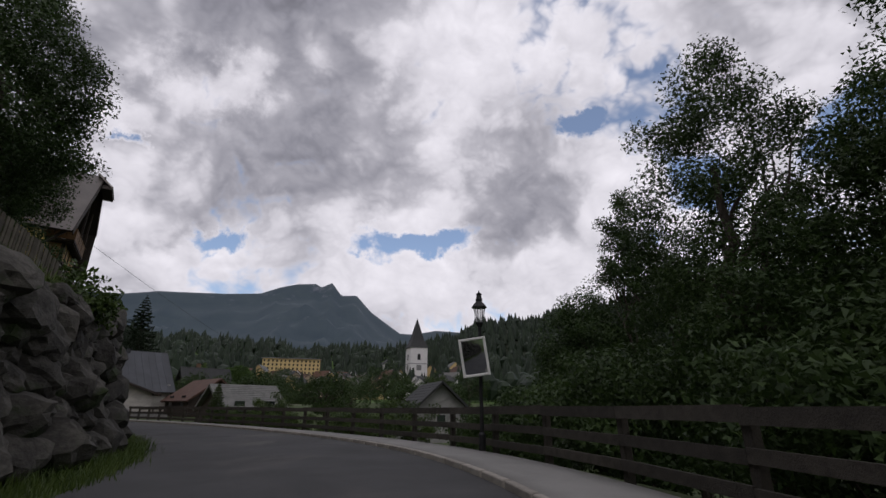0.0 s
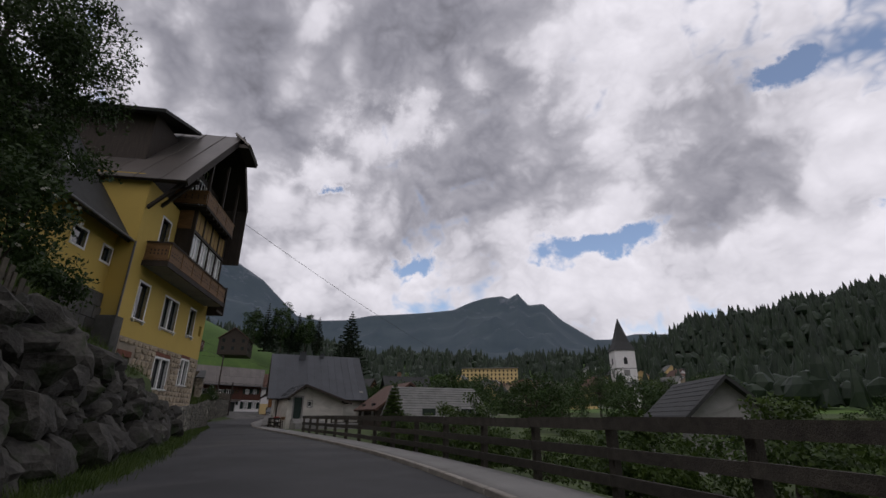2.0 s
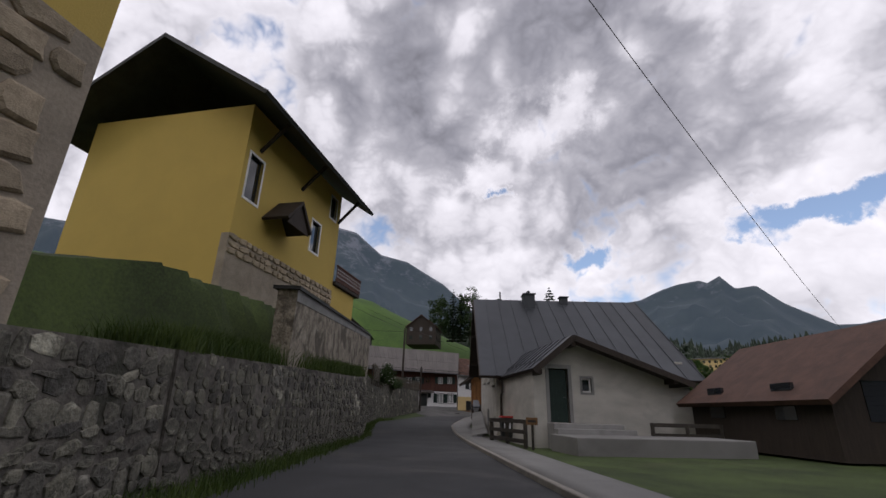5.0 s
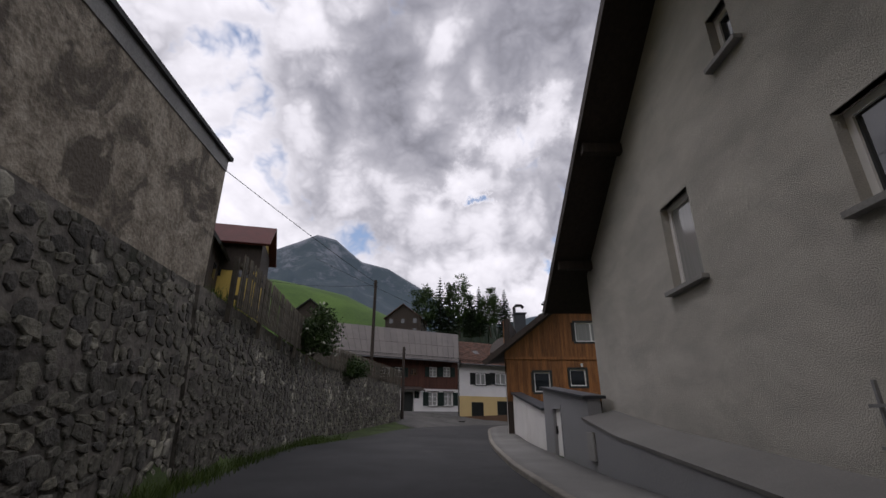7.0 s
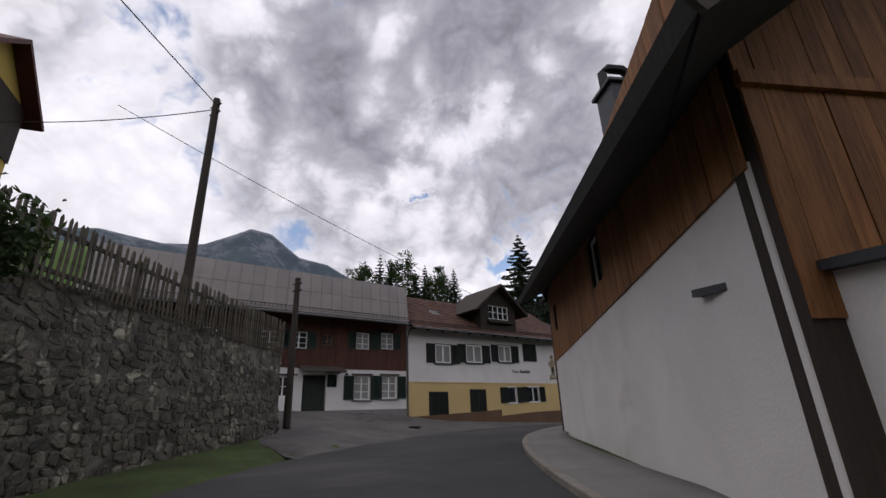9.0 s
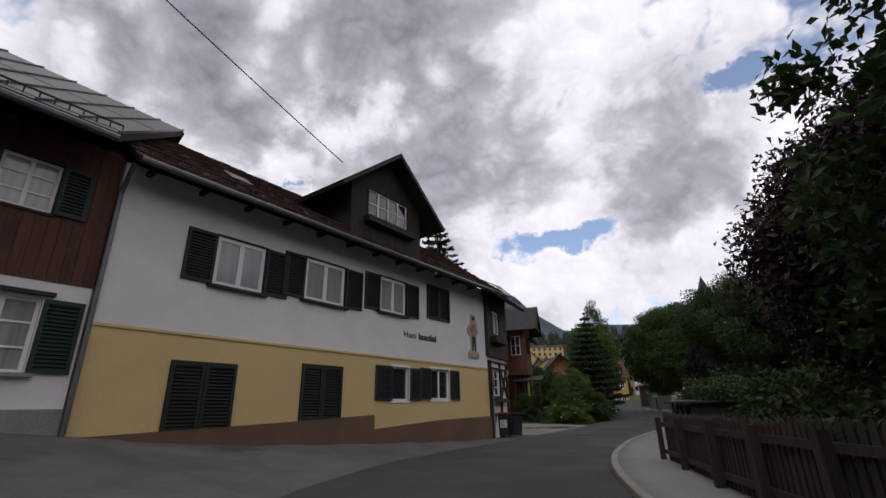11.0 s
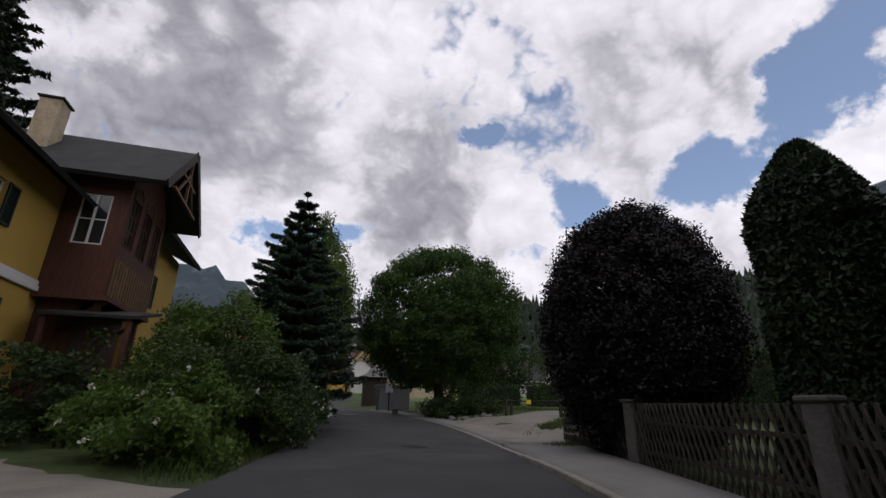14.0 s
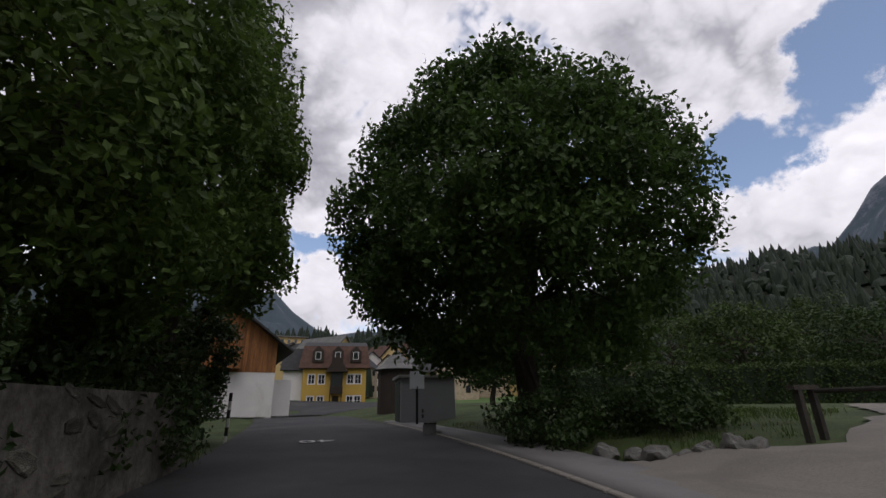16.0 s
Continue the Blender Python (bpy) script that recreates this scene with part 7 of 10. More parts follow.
def lattice_fence(name, label, pts, tall=1.2, gap=0.17):
    """Crossed half-round slats."""
    f = thing(name, Matrix.Translation(pts[0]), label, "fence")
    inv = f.matrix_world.inverted()
    rnd = random.Random(9)
    lean = 0.38
    b = box(B(), -0.022, 0.022, -0.01, 0.01, -tall * 0.54, tall * 0.54)
    me = bpy.data.meshes.new("slat")
    b.to_mesh(me)
    b.free()
    me.materials.append(M_FWOOD)
    for p, q in zip(pts, pts[1:]):
        p, q = Vector(p), Vector(q)
        d = q - p
        L, ang = math.hypot(d.x, d.y), math.atan2(d.y, d.x)
        for z in (0.3, 0.85):
            r = B()
            beam(r, inv @ (p + Vector((0, 0, z))), inv @ (q + Vector((0, 0, z))), 0.05, 0.06)
            part("rail", r, M_FWOOD, f)
        k = int(L / gap)
        for i in range(k):
            for sg in (-1, 1):
                o = new("slat", me)
                o.parent = f
                o.matrix_local = inv @ Matrix.Translation(p + d * ((i + 0.5) / k) + Vector((0, 0, tall / 2))) @ Matrix.Rotation(ang, 4, "Z") @ Matrix.Translation((0, 0.035 * sg, 0)) @ Matrix.Rotation(sg * lean + rnd.uniform(-0.03, 0.03), 4, "Y")
        c = part("concrete_post", box(B(), -0.14, 0.14, -0.14, 0.14, -0.3, 1.22, 0.02), M_CONCD, f)
        c.matrix_local = inv @ Matrix.Translation(p)
        part("post_cap", box(B(), -0.18, 0.18, -0.18, 0.18, 1.222, 1.29, 0.02), M_CONCD, c)


ranch_fence()
zq = lambda s, d, u=0.0: (*spot(s, d).xy, ground_z(*spot(s, d).xy) + u)
picket_run("bank_fence", "old grey paling fence on top of the bank", [zq(-6, -8.6), zq(4, -8.8), (-10.4, 11.6, ground_z(-10.4, 11.6)), (-10.7, 15.0, ground_z(-10.7, 15.0)), (-11.2, 19.0, ground_z(-11.2, 19.0)), (-12.0, 21.6, ground_z(-12.0, 21.6))], gap=0.13, tall=1.4, wide=0.1, seed=4, pointed=False)
picket_run("wall_fence", "leaning grey paling fence on the garden wall", [(-48.85, 66.6, 3.3), (-53.6, 71.8, 3.45), (-58.85, 77.55, 3.62), (-62.8, 84.5, 3.8), (-65.8, 91.4, 3.75)], gap=0.145, tall=1.25, wide=0.065, seed=5)
picket_run("garden_fence", "dark stained paling fence beside the pavement", [(-57.3, 98.8, 0.64), (-57.7, 101.6, 0.65), (-57.75, 104.2, 0.66), (-57.55, 108.0, 0.65)], gap=0.12, tall=1.0, wide=0.075, mat=M_DWOOD, seed=6, lean=0.02)
picket_run("yard_fence", "weathered paling fence beside the pavement", [zq(134.2, 3.75), zq(138.4, 3.75)], gap=0.13, tall=1.05, wide=0.07, mat=M_FWOOD, seed=8, lean=0.03)
lattice_fence("lattice_fence", "grey crossed-slat fence with concrete posts", [zq(138.6, 3.8), zq(143, 4.0), (-51.75, 125.8, 0.66), (-50.65, 127.3, 0.68), zq(154, 4.75), zq(158.6, 4.95)])


# ---- yards and paths ----
def patch(name, pts, mat, label, category, up=0.02, grid=0.9):
    """A surface lying on the ground inside a polygon of (x, y), with an uneven rim."""
    c = np.array(pts, float)
    rim = []
    for i in range(len(c)):
        a, b = c[i], c[(i + 1) % len(c)]
        k = max(2, int(np.linalg.norm(b - a) / 0.6))
        for j in range(k):
            p = a + (b - a) * j / k
            rim.append(p + 0.12 * np.array([math.sin(p[1] * 3.1 + i), math.cos(p[0] * 2.7 - i)]))
    m = len(rim)
    lo, hi = np.min(rim, 0), np.max(rim, 0)
    inner = [(x, y) for x in np.arange(lo[0], hi[0], grid) for y in np.arange(lo[1], hi[1], grid)]
    co = [Vector((float(p[0]), float(p[1]))) for p in rim + inner]
    v2, _, faces, _, _, _ = geometry.delaunay_2d_cdt(co, [], [list(range(m))], 1, 1e-4)
    z = land([(p.x, p.y) for p in v2])
    edge = np.array([min((p.x - q[0]) ** 2 + (p.y - q[1]) ** 2 for q in rim) < 1e-3 for p in v2])
    s, d, zr = along([(p.x, p.y) for p in v2])
    under = (d > left_at(s) - 0.45) & (d < kerb_at(s) + 0.1)
    v = [(p.x, p.y, rr - 0.012 if k else zz + up - (0.03 if e else 0)) for p, zz, e, k, rr in zip(v2, z, edge, under, zr)]
    return tagged(new(name, mesh_of(name, v, faces, mat, True)), label, category, kind="structure")


lft = lambda s, e=0.55: tuple(spot(s, float(left_at(s)) - 0.15 + e).xy)
patch("forecourt", [lft(108), lft(113), lft(118), lft(124), lft(130), lft(136), lft(141), (-62.4, 118.6), (-65.4, 111.4), (-69.1, 103.4), (-72.8, 95.9), (-74.6, 92), (-68.5, 91.6)], M_YARD, "worn pale asphalt forecourt rising to the houses", "forecourt", up=0.045)
patch("gravel_drive", [lft(140), lft(144), lft(148), lft(151, 0.5), (-56.7, 131.6), (-59.0, 133.8), (-60.6, 136.2), (-62.6, 133.9), (-70, 133), (-72, 126), (-64, 122.5)], M_GRAVEL, "pale gravel drive beside the villa", "drive", up=0.045)
rgt = lambda s, e=0.0: tuple(spot(s, float(kerb_at(s)) + 0.16 + e).xy)
patch("gravel_path", [rgt(152.5), rgt(155), rgt(158), rgt(161), rgt(165), rgt(169.5, 0.1), (-45.3, 149.7), (-42.6, 147.6), (-37, 150), (-27, 157), (-22, 153), (-31, 145), (-39.6, 142.6), (-41.9, 140.2), (-43.4, 138.1), (-45.9, 136.9), (-48.6, 135.7), (-49.0, 134.2)], M_GRAVEL, "pale gravel path leading off the road", "path", up=0.09)

patch("grass_island", [(-45.9, 140.2), (-46.8, 138.9), (-46.0, 138.2), (-44.0, 139.9), (-40.4, 142.6), (-41.2, 143.7), (-43.6, 142.2)], M_GRASS, "small worn grass island at the barrier post", "grass", up=0.11)
patch("village_square", [(-56.5, 178), (-51.5, 182), (-47.6, 186), (-41, 190), (-38.5, 211), (-52, 212.3), (-57, 200)], M_ASPHALT, "worn asphalt square at the end of the road", "road", up=0.06)

# ---- trees and plants ----
def leaf_cloud(centres, normals, size, rs, fold=0.25, aspect=0.6, droop=0.0, tri=False, way=None):
    """Leaves at the centres, as folded diamonds or, small and many, as pointed blades: vertices and faces."""
    n = len(centres)
    a = rs.randn(n, 3)
    nrm = normals * 0.55 + a * 0.75
    nrm /= np.linalg.norm(nrm, axis=1)[:, None]
    t = np.cross(nrm, rs.randn(n, 3)) if way is None else way + rs.randn(n, 3) * 0.42
    t[:, 2] -= droop
    t -= nrm * (t * nrm).sum(1)[:, None]
    t /= np.linalg.norm(t, axis=1)[:, None] + 1e-9
    b = np.cross(nrm, t)
    s = size * rs.uniform(0.65, 1.3, n)[:, None]
    c = centres
    if tri:
        v = np.stack([c - t * s * 0.5 + b * s * aspect * 0.5, c + t * s * 0.6, c - t * s * 0.35 - b * s * aspect * 0.5], 1).reshape(-1, 3)
        return v, [(3 * i, 3 * i + 1, 3 * i + 2) for i in range(n)]
    v = np.stack([c - t * s * 0.5, c + b * s * aspect * 0.5 + nrm * s * fold * 0.3, c + t * s * 0.55, c - b * s * aspect * 0.5 + nrm * s * fold * 0.3], 1).reshape(-1, 3)
    f = [(4 * i, 4 * i + 1, 4 * i + 2, 4 * i + 3) for i in range(n)]
    return v, f


def crown_points(rs, rx, ry, rz, clumps, leaves, spread, low=-0.75, shell=0.62, lump=0.22):
    """Leaf places in clumps through an uneven ellipsoid about the origin, denser near its skin."""
    d = rs.randn(clumps * 3, 3)
    d /= np.linalg.norm(d, axis=1)[:, None]
    d = d[d[:, 2] > low][:clumps]
    w = 1 + lump * np.sin(d[:, 0] * 5.1 + 1) * np.cos(d[:, 1] * 4.3) + lump * 0.6 * np.sin(d[:, 2] * 7 + d[:, 0] * 6)
    r = np.where(rs.rand(len(d)) < 0.75, rs.uniform(0.86, 1.02, len(d)), rs.uniform(shell, 0.9, len(d))) * w
    c = d * r[:, None] * (rx, ry, rz)
    k = rs.randint(0, len(c), leaves)
    p = c[k] + np.clip(rs.randn(leaves, 3), -1.5, 1.5) * spread * (1, 1, 0.75)
    nrm = p / (rx, ry, rz)
    nrm /= np.linalg.norm(nrm, axis=1)[:, None] + 1e-9
    nrm[:, 2] += 0.35
    return c, p, nrm


def limb(bm, a, b, r0, r1, rs, bend=0.15, seg=7, steps=5):
    a, b = Vector(a), Vector(b)
    L = (b - a).length
    pts = [a + (b - a) * (i / steps) + Vector(rs.randn(3) * bend * L * 0.12 * math.sin(math.pi * i / steps)) for i in range(steps + 1)]
    tube(bm, pts, [r0 + (r1 - r0) * i / steps for i in range(steps + 1)], seg)


def broadleaf(x, y, tall, rx, rz, mat, label, base=None, seed=1, leaves=26000, size=0.17, trunk=0.28, clumps=240, spread=0.34, low=-0.8, ry=None, lump=0.22, name="tree", category="tree", lift=None, shell=0.62, droop=0.0, group="", tri=False):
    rs = np.random.RandomState(seed)
    if size > 0.15 and leaves > 6000 and size != 0.19:
        leaves, size = int(leaves * 0.68), size * 1.15
    z = ground_z(x, y) if base is None else base
    t = thing(name, Matrix.Translation((x, y, z - 0.05)), label, category, group)
    ry = ry or rx
    cz = tall - rz if lift is None else lift
    c, p, nrm = crown_points(rs, rx, ry, rz, clumps, leaves, spread, low, shell, lump)
    v, f = leaf_cloud(p + (0, 0, cz), nrm, size, rs, droop=droop, tri=tri)
    part("crown", mesh_of("crown", v, f, mat), None, t)
    bm = B()
    top = Vector((0.2 * rs.randn(), 0.2 * rs.randn(), cz + rz * 0.45))
    limb(bm, (0, 0, -0.2), top, trunk, trunk * 0.25, rs, 0.25, 9, 7)
    part("trunk", bm, M_BARK, t)
    n = 0
    for q in c[rs.permutation(len(c))][:max(7, int(rx * 5))]:
        bm = B()
        st = top * rs.uniform(0.35, 0.85)
        limb(bm, st, Vector(q * 0.86) + Vector((0, 0, cz)), trunk * 0.3, 0.02, rs, 0.5, 5, 4)
        part("limb", bm, M_BARK, t)
    return t


def bush(x, y, tall, r, mat, label, seed=1, leaves=5000, size=0.13, ry=None, base=None, category="bush", lump=0.3, clumps=70, spread=0.2, flowers=0, name="bush", tri=False):
    rs = np.random.RandomState(seed)
    z = ground_z(x, y) if base is None else base
    t = thing(name, Matrix.Translation((x, y, z - 0.03)), label, category)
    rz = tall * 0.55
    c, p, nrm = crown_points(rs, r, ry or r, rz, clumps, leaves, spread, -0.85, 0.4, lump)
    p = p + (0, 0, rz * 0.92)
    keep = p[:, 2] > 0.02
    v, f = leaf_cloud(p[keep], nrm[keep], size, rs, tri=tri)
    part("foliage", mesh_of("foliage", v, f, mat), None, t)
    bm = B()
    for k in range(5):
        q = c[k] * 0.7
        limb(bm, (0.1 * rs.randn(), 0.1 * rs.randn(), -0.1), (q[0], q[1], max(0.3, q[2] + rz)), 0.035, 0.012, rs, 0.4, 5, 3)
        part("stem", bm, M_BARK, t)
        bm = B()
    bm.free()
    if flowers:
        k = rs.permutation(np.where(keep)[0])[:flowers]
        pts = p[k] + nrm[k] * 0.12
        v, f = leaf_cloud(np.repeat(pts, 4, 0) + rs.randn(len(pts) * 4, 3) * 0.03, np.repeat(nrm[k], 4, 0), 0.11, rs)
        part("blossom", mesh_of("blossom", v, f, L_FLOWER), None, t)
    return t


def spruce(x, y, tall, r, label, seed=1, base=None, whorls=26, mat=None, dense=1.0, far=False, skirt=0.5, size=0.24, near=False):
    """A spruce: a straight trunk with whorls of drooping boughs that carry hanging sprays."""
    rs = np.random.RandomState(seed)
    z = ground_z(x, y) if base is None else base
    t = thing("spruce", Matrix.Translation((x, y, z - 0.05)), label, "tree")
    bm = B()
    tube(bm, [(0, 0, -0.2), (0, 0, tall * 0.5), (0, 0, tall * 0.98)], [tall * 0.016 + 0.06, tall * 0.01 + 0.03, 0.015], 8)
    part("trunk", bm, M_BARK, t)
    P, N, W = [], [], []
    for w in range(whorls):
        q = w / (whorls - 1)
        h = skirt + (tall - skirt - 0.15) * q ** 0.92
        L = r * (1 - q) ** 0.82 * (0.55 + 0.45 * min(1, q / 0.12)) + 0.12
        nb = int((11 if not far else 8) - 4 * q)
        for k in range(nb):
            a = (k + 0.5 * (w % 2)) * math.tau / nb + rs.uniform(-0.25, 0.25)
            l = L * rs.uniform(0.76, 1.06)
            m = max(8, int(l * (95 if not far else 26) * dense))
            s = rs.rand(m) ** 0.75
            width = 0.34 * l * (1 - s) * 0.55 + 0.06
            side = rs.randn(m) * width * 0.62
            drop = -0.20 * l * s + 0.16 * l * s ** 2.6 - np.abs(rs.randn(m)) * 0.09 * (0.4 + l * 0.25)
            pts = np.stack([math.cos(a) * s * l - math.sin(a) * side, math.sin(a) * s * l + math.cos(a) * side, h + drop], 1)
            P.append(pts)
            N.append(np.tile([math.cos(a) * 0.3, math.sin(a) * 0.3, 0.9], (m, 1)))
            sw = np.sign(side) * 0.75 * (1 - s * 0.6)
            W.append(np.stack([math.cos(a) - math.sin(a) * sw, math.sin(a) + math.cos(a) * sw, -0.12 + 0 * s], 1))
    P, N, W = np.vstack(P), np.vstack(N), np.vstack(W)
    v, f = leaf_cloud(P, N, size if not far else 0.5, rs, fold=0.1, aspect=0.34, droop=0.0 if near else 0.5, tri=near, way=W if near else None)
    part("foliage", mesh_of("foliage", v, f, mat or L_SPRUCE), None, t)
    return t


def columnar(x, y, tall, r, mat, label, seed=1, leaves=22000):
    rs = np.random.RandomState(seed)
    z = ground_z(x, y)
    t = thing("columnar_cedar", Matrix.Translation((x, y, z - 0.05)), label, "tree")
    q = rs.rand(leaves)
    h = tall * (0.02 + 0.97 * q)
    prof = r * np.minimum(1, (1.02 - q) * 3.2) ** 0.7 * (0.95 + 0.05 * np.sin(q * 17))
    a = rs.uniform(0, math.tau, leaves)
    rr = prof * (1 + 0.13 * np.sin(a * 4 + q * 5)) * np.where(rs.rand(leaves) < 0.8, rs.uniform(0.86, 1.05, leaves), rs.uniform(0.4, 0.9, leaves))
    p = np.stack([rr * np.cos(a), rr * np.sin(a), h], 1)
    nrm = np.stack([np.cos(a), np.sin(a), 0.2 + 0 * a], 1)
    v, f = leaf_cloud(p, nrm, 0.13, rs, aspect=0.45, droop=-1.2, tri=True)
    part("crown", mesh_of("crown", v, f, mat), None, t)
    bm = B()
    tube(bm, [(0, 0, -0.2), (0, 0, tall * 0.85)], [0.14, 0.03], 8)
    part("trunk", bm, M_BARK, t)


def hedge(name, label, pts, tall, deep, mat, seed=1, per=1500, size=0.11, group="", lift=0.0):
    """A clipped hedge along (x, y) points."""
    rs = np.random.RandomState(seed)
    z0 = ground_z(*pts[0])
    t = thing(name, Matrix.Translation((pts[0][0], pts[0][1], z0)), label, "hedge", group)
    V, Nn = [], []
    for a, b in zip(pts, pts[1:]):
        a, b = np.array(a, float), np.array(b, float)
        L = np.linalg.norm(b - a)
        d = (b - a) / L
        nrm = np.array([-d[1], d[0]])
        m = int(per * L * (tall * 2 + deep) / 4)
        u = rs.uniform(-0.1, L + 0.1, m)
        g = rs.rand(m) * (2 * tall + deep)
        top = (g >= tall) & (g < tall + deep)
        wob = 0.12 * np.sin(u * 1.9) + 0.08 * np.sin(u * 5.3 + 1)
        hh = np.where(top, tall * (1 + 0.05 * np.sin(u * 2.2)) + rs.randn(m) * 0.07, np.where(g < tall, g, 2 * tall + deep - g))
        ww = np.where(top, g - tall - deep / 2, np.where(g < tall, -deep / 2 - wob, deep / 2 + wob) + rs.randn(m) * 0.09)
        xy = a + d * u[:, None] + nrm * ww[:, None]
        zz = land(xy) + hh + lift
        V.append(np.column_stack([xy, zz]) - (pts[0][0], pts[0][1], z0))
        k = np.column_stack([nrm[0] * np.sign(ww), nrm[1] * np.sign(ww), 0.3 + 0 * ww])
        k[top] = (0, 0, 1)
        Nn.append(k)
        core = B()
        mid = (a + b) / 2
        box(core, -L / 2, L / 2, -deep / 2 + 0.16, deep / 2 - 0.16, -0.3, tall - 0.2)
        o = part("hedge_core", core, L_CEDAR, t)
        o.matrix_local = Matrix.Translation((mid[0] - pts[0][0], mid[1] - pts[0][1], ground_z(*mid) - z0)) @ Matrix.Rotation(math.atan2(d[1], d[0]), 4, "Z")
    v, f = leaf_cloud(np.vstack(V), np.vstack(Nn), size, rs)
    part("foliage", mesh_of("foliage", v, f, mat), None, t)


# near the start: right-hand thicket, the tree over the bank
broadleaf(*spot(2, -10.4).xy, 7.0, 2.6, 3.2, L_GREEN, "leafy tree on the bank above the boulders", seed=2, leaves=44000, size=0.125, clumps=300, tri=True)
broadleaf(-13.0, 14.4, 8.6, 2.5, 3.8, L_GREEN, "leafy tree beside the paling fence", seed=3, leaves=44000, size=0.125, clumps=300, tri=True)
broadleaf(-20.3, 23.4, 11.0, 3.0, 5.2, L_GREEN, "tall leafy tree beside the yellow house", seed=4, leaves=56000, low=-0.9, size=0.14, clumps=340, tri=True)
broadleaf(8.5, 9.4, 10.8, 1.9, 4.4, L_GREEN, "tall ash tree below the fence", seed=5, leaves=46000, low=-0.97, lump=0.25, clumps=130, spread=0.32, size=0.1, lift=5.2 - ground_z(8.5, 9.4), shell=0.4, tri=True)
broadleaf(13.4, 8.7, 11.6, 2.6, 5.0, L_GREEN, "dense tall tree below the fence", seed=6, leaves=50000, size=0.14, clumps=380, tri=True, low=-0.95)
broadleaf(10.8, 22.5, 9.0, 2.3, 3.6, L_GREEN, "dense young tree below the pavement", seed=225, leaves=40000, size=0.13, low=-0.97, lift=3.2 - ground_z(10.8, 22.5), tri=True)
broadleaf(15.0, 21.0, 10.0, 3.0, 4.6, L_GREEN, "tall leafy tree below the pavement", seed=226, leaves=52000, size=0.14, low=-0.97, lift=4.0 - ground_z(15.0, 21.0), tri=True)
broadleaf(12.3, 20.7, 12.0, 0.9, 2.6, L_GREEN, "slender young ash below the road", seed=7, leaves=12000, lump=0.35, clumps=60, size=0.13, spread=0.26, lift=8.2 - ground_z(12.3, 20.7), trunk=0.12, tri=True)
broadleaf(13.5, 4.0, 13.0, 3.8, 5.0, L_GREEN, "dense tree below the pavement", seed=8, leaves=60000, size=0.13, clumps=380, low=-0.95, tri=True)
for i, (s, d, h, r) in enumerate(((-4, 7.2, 3.6, 2.3), (1, 7.6, 3.8, 2.4), (6, 8.2, 3.7, 2.2), (11, 8.6, 3.4, 2.3), (15, 9.6, 3.0, 2.2), (19, 11.5, 2.6, 2.0), (8, 12.5, 5.2, 3.0), (14, 14, 4.6, 3.0))):
    bush(*spot(s, d).xy, h, r, L_GREEN, "dense green thicket beyond the fence", seed=20 + i, leaves=20000, size=0.135, clumps=120, spread=0.32, tri=True)
for i, (s, d, h, r) in enumerate(((27, 8.2, 1.6, 1.4), (33, 7.4, 1.3, 1.2), (38, 9.5, 2.7, 1.6), (43, 8.0, 1.5, 1.3), (47, 11, 2.0, 1.5), (30, 12, 2.3, 1.8), (24, 10, 2.7, 1.8), (36, 13, 2.4, 1.8))):
    bush(*spot(s, d).xy, h, r, L_BUSH, "garden shrub below the fence", seed=40 + i, leaves=7000, size=0.13, tri=True)
spruce(-13.6, 43.4, 3.9, 1.0, "small bright conifer beside the barn", seed=5, whorls=16, mat=L_BUSH, dense=1.6, size=0.16)
for i, (x, y, h, r) in enumerate(((-58.6, 165, 5, 2.2), (-61, 171, 6, 2.8), (-64, 160, 6.2, 2.8), (-66, 177, 7, 3.2), (-60.5, 178.5, 4, 1.8))):
    broadleaf(x, y, h, r, h * 0.45, L_GREEN, "leafy tree beyond the lane wall", seed=210 + i, leaves=12000, size=0.24, low=-0.95)
bush(*spot(13, -5.9).xy, 1.2, 0.9, L_BUSH, "ivy and shrub among the boulders", seed=61, base=2.6, leaves=3600)
bush(*spot(28.5, -6.6).xy, 2.6, 1.0, L_GREEN, "climbing shrub with white flowers on the bank", seed=62, leaves=4200, flowers=20)
bush(*spot(33, -7.4).xy, 1.6, 1.1, L_GREEN, "dark shrub on the grassy bank", seed=63, leaves=4200)
bush(-53.7, 72.7, 1.4, 0.6, L_GREEN, "elder bush with white blossom on the wall", seed=65, base=3.45, leaves=3600, flowers=50)
bush(-60.6, 80.9, 0.9, 0.7, L_GREEN, "small shrub on the garden wall", seed=66, base=3.5, leaves=2500)
# at the corner of the brown house
bush(-56.6, 101.0, 5.4, 0.75, L_GREEN, "climber and young tree against the house corner", seed=67, leaves=4200, size=0.15, clumps=60, spread=0.2, name="climber")
broadleaf(-53.5, 105.6, 6.3, 2.0, 2.6, L_PLUM, "purple-leaved plum tree in the garden", seed=11, leaves=62000, size=0.13, clumps=340, tri=True)
broadleaf(-49.6, 122.3, 7.4, 2.45, 2.25, L_GREEN, "dark leafy maple beside the fence", seed=12, leaves=80000, size=0.1, clumps=330, lump=0.3, spread=0.28, lift=5.1, low=-0.7, tri=True)
broadleaf(-46.5, 108.5, 6.0, 2.2, 2.6, L_GREEN, "leafy green garden tree", seed=14, leaves=34000, size=0.13, tri=True)
broadleaf(-45.3, 127.6, 4.4, 1.6, 2.0, L_PLUM, "red-leaved tree behind the lattice fence", seed=15, leaves=14000)
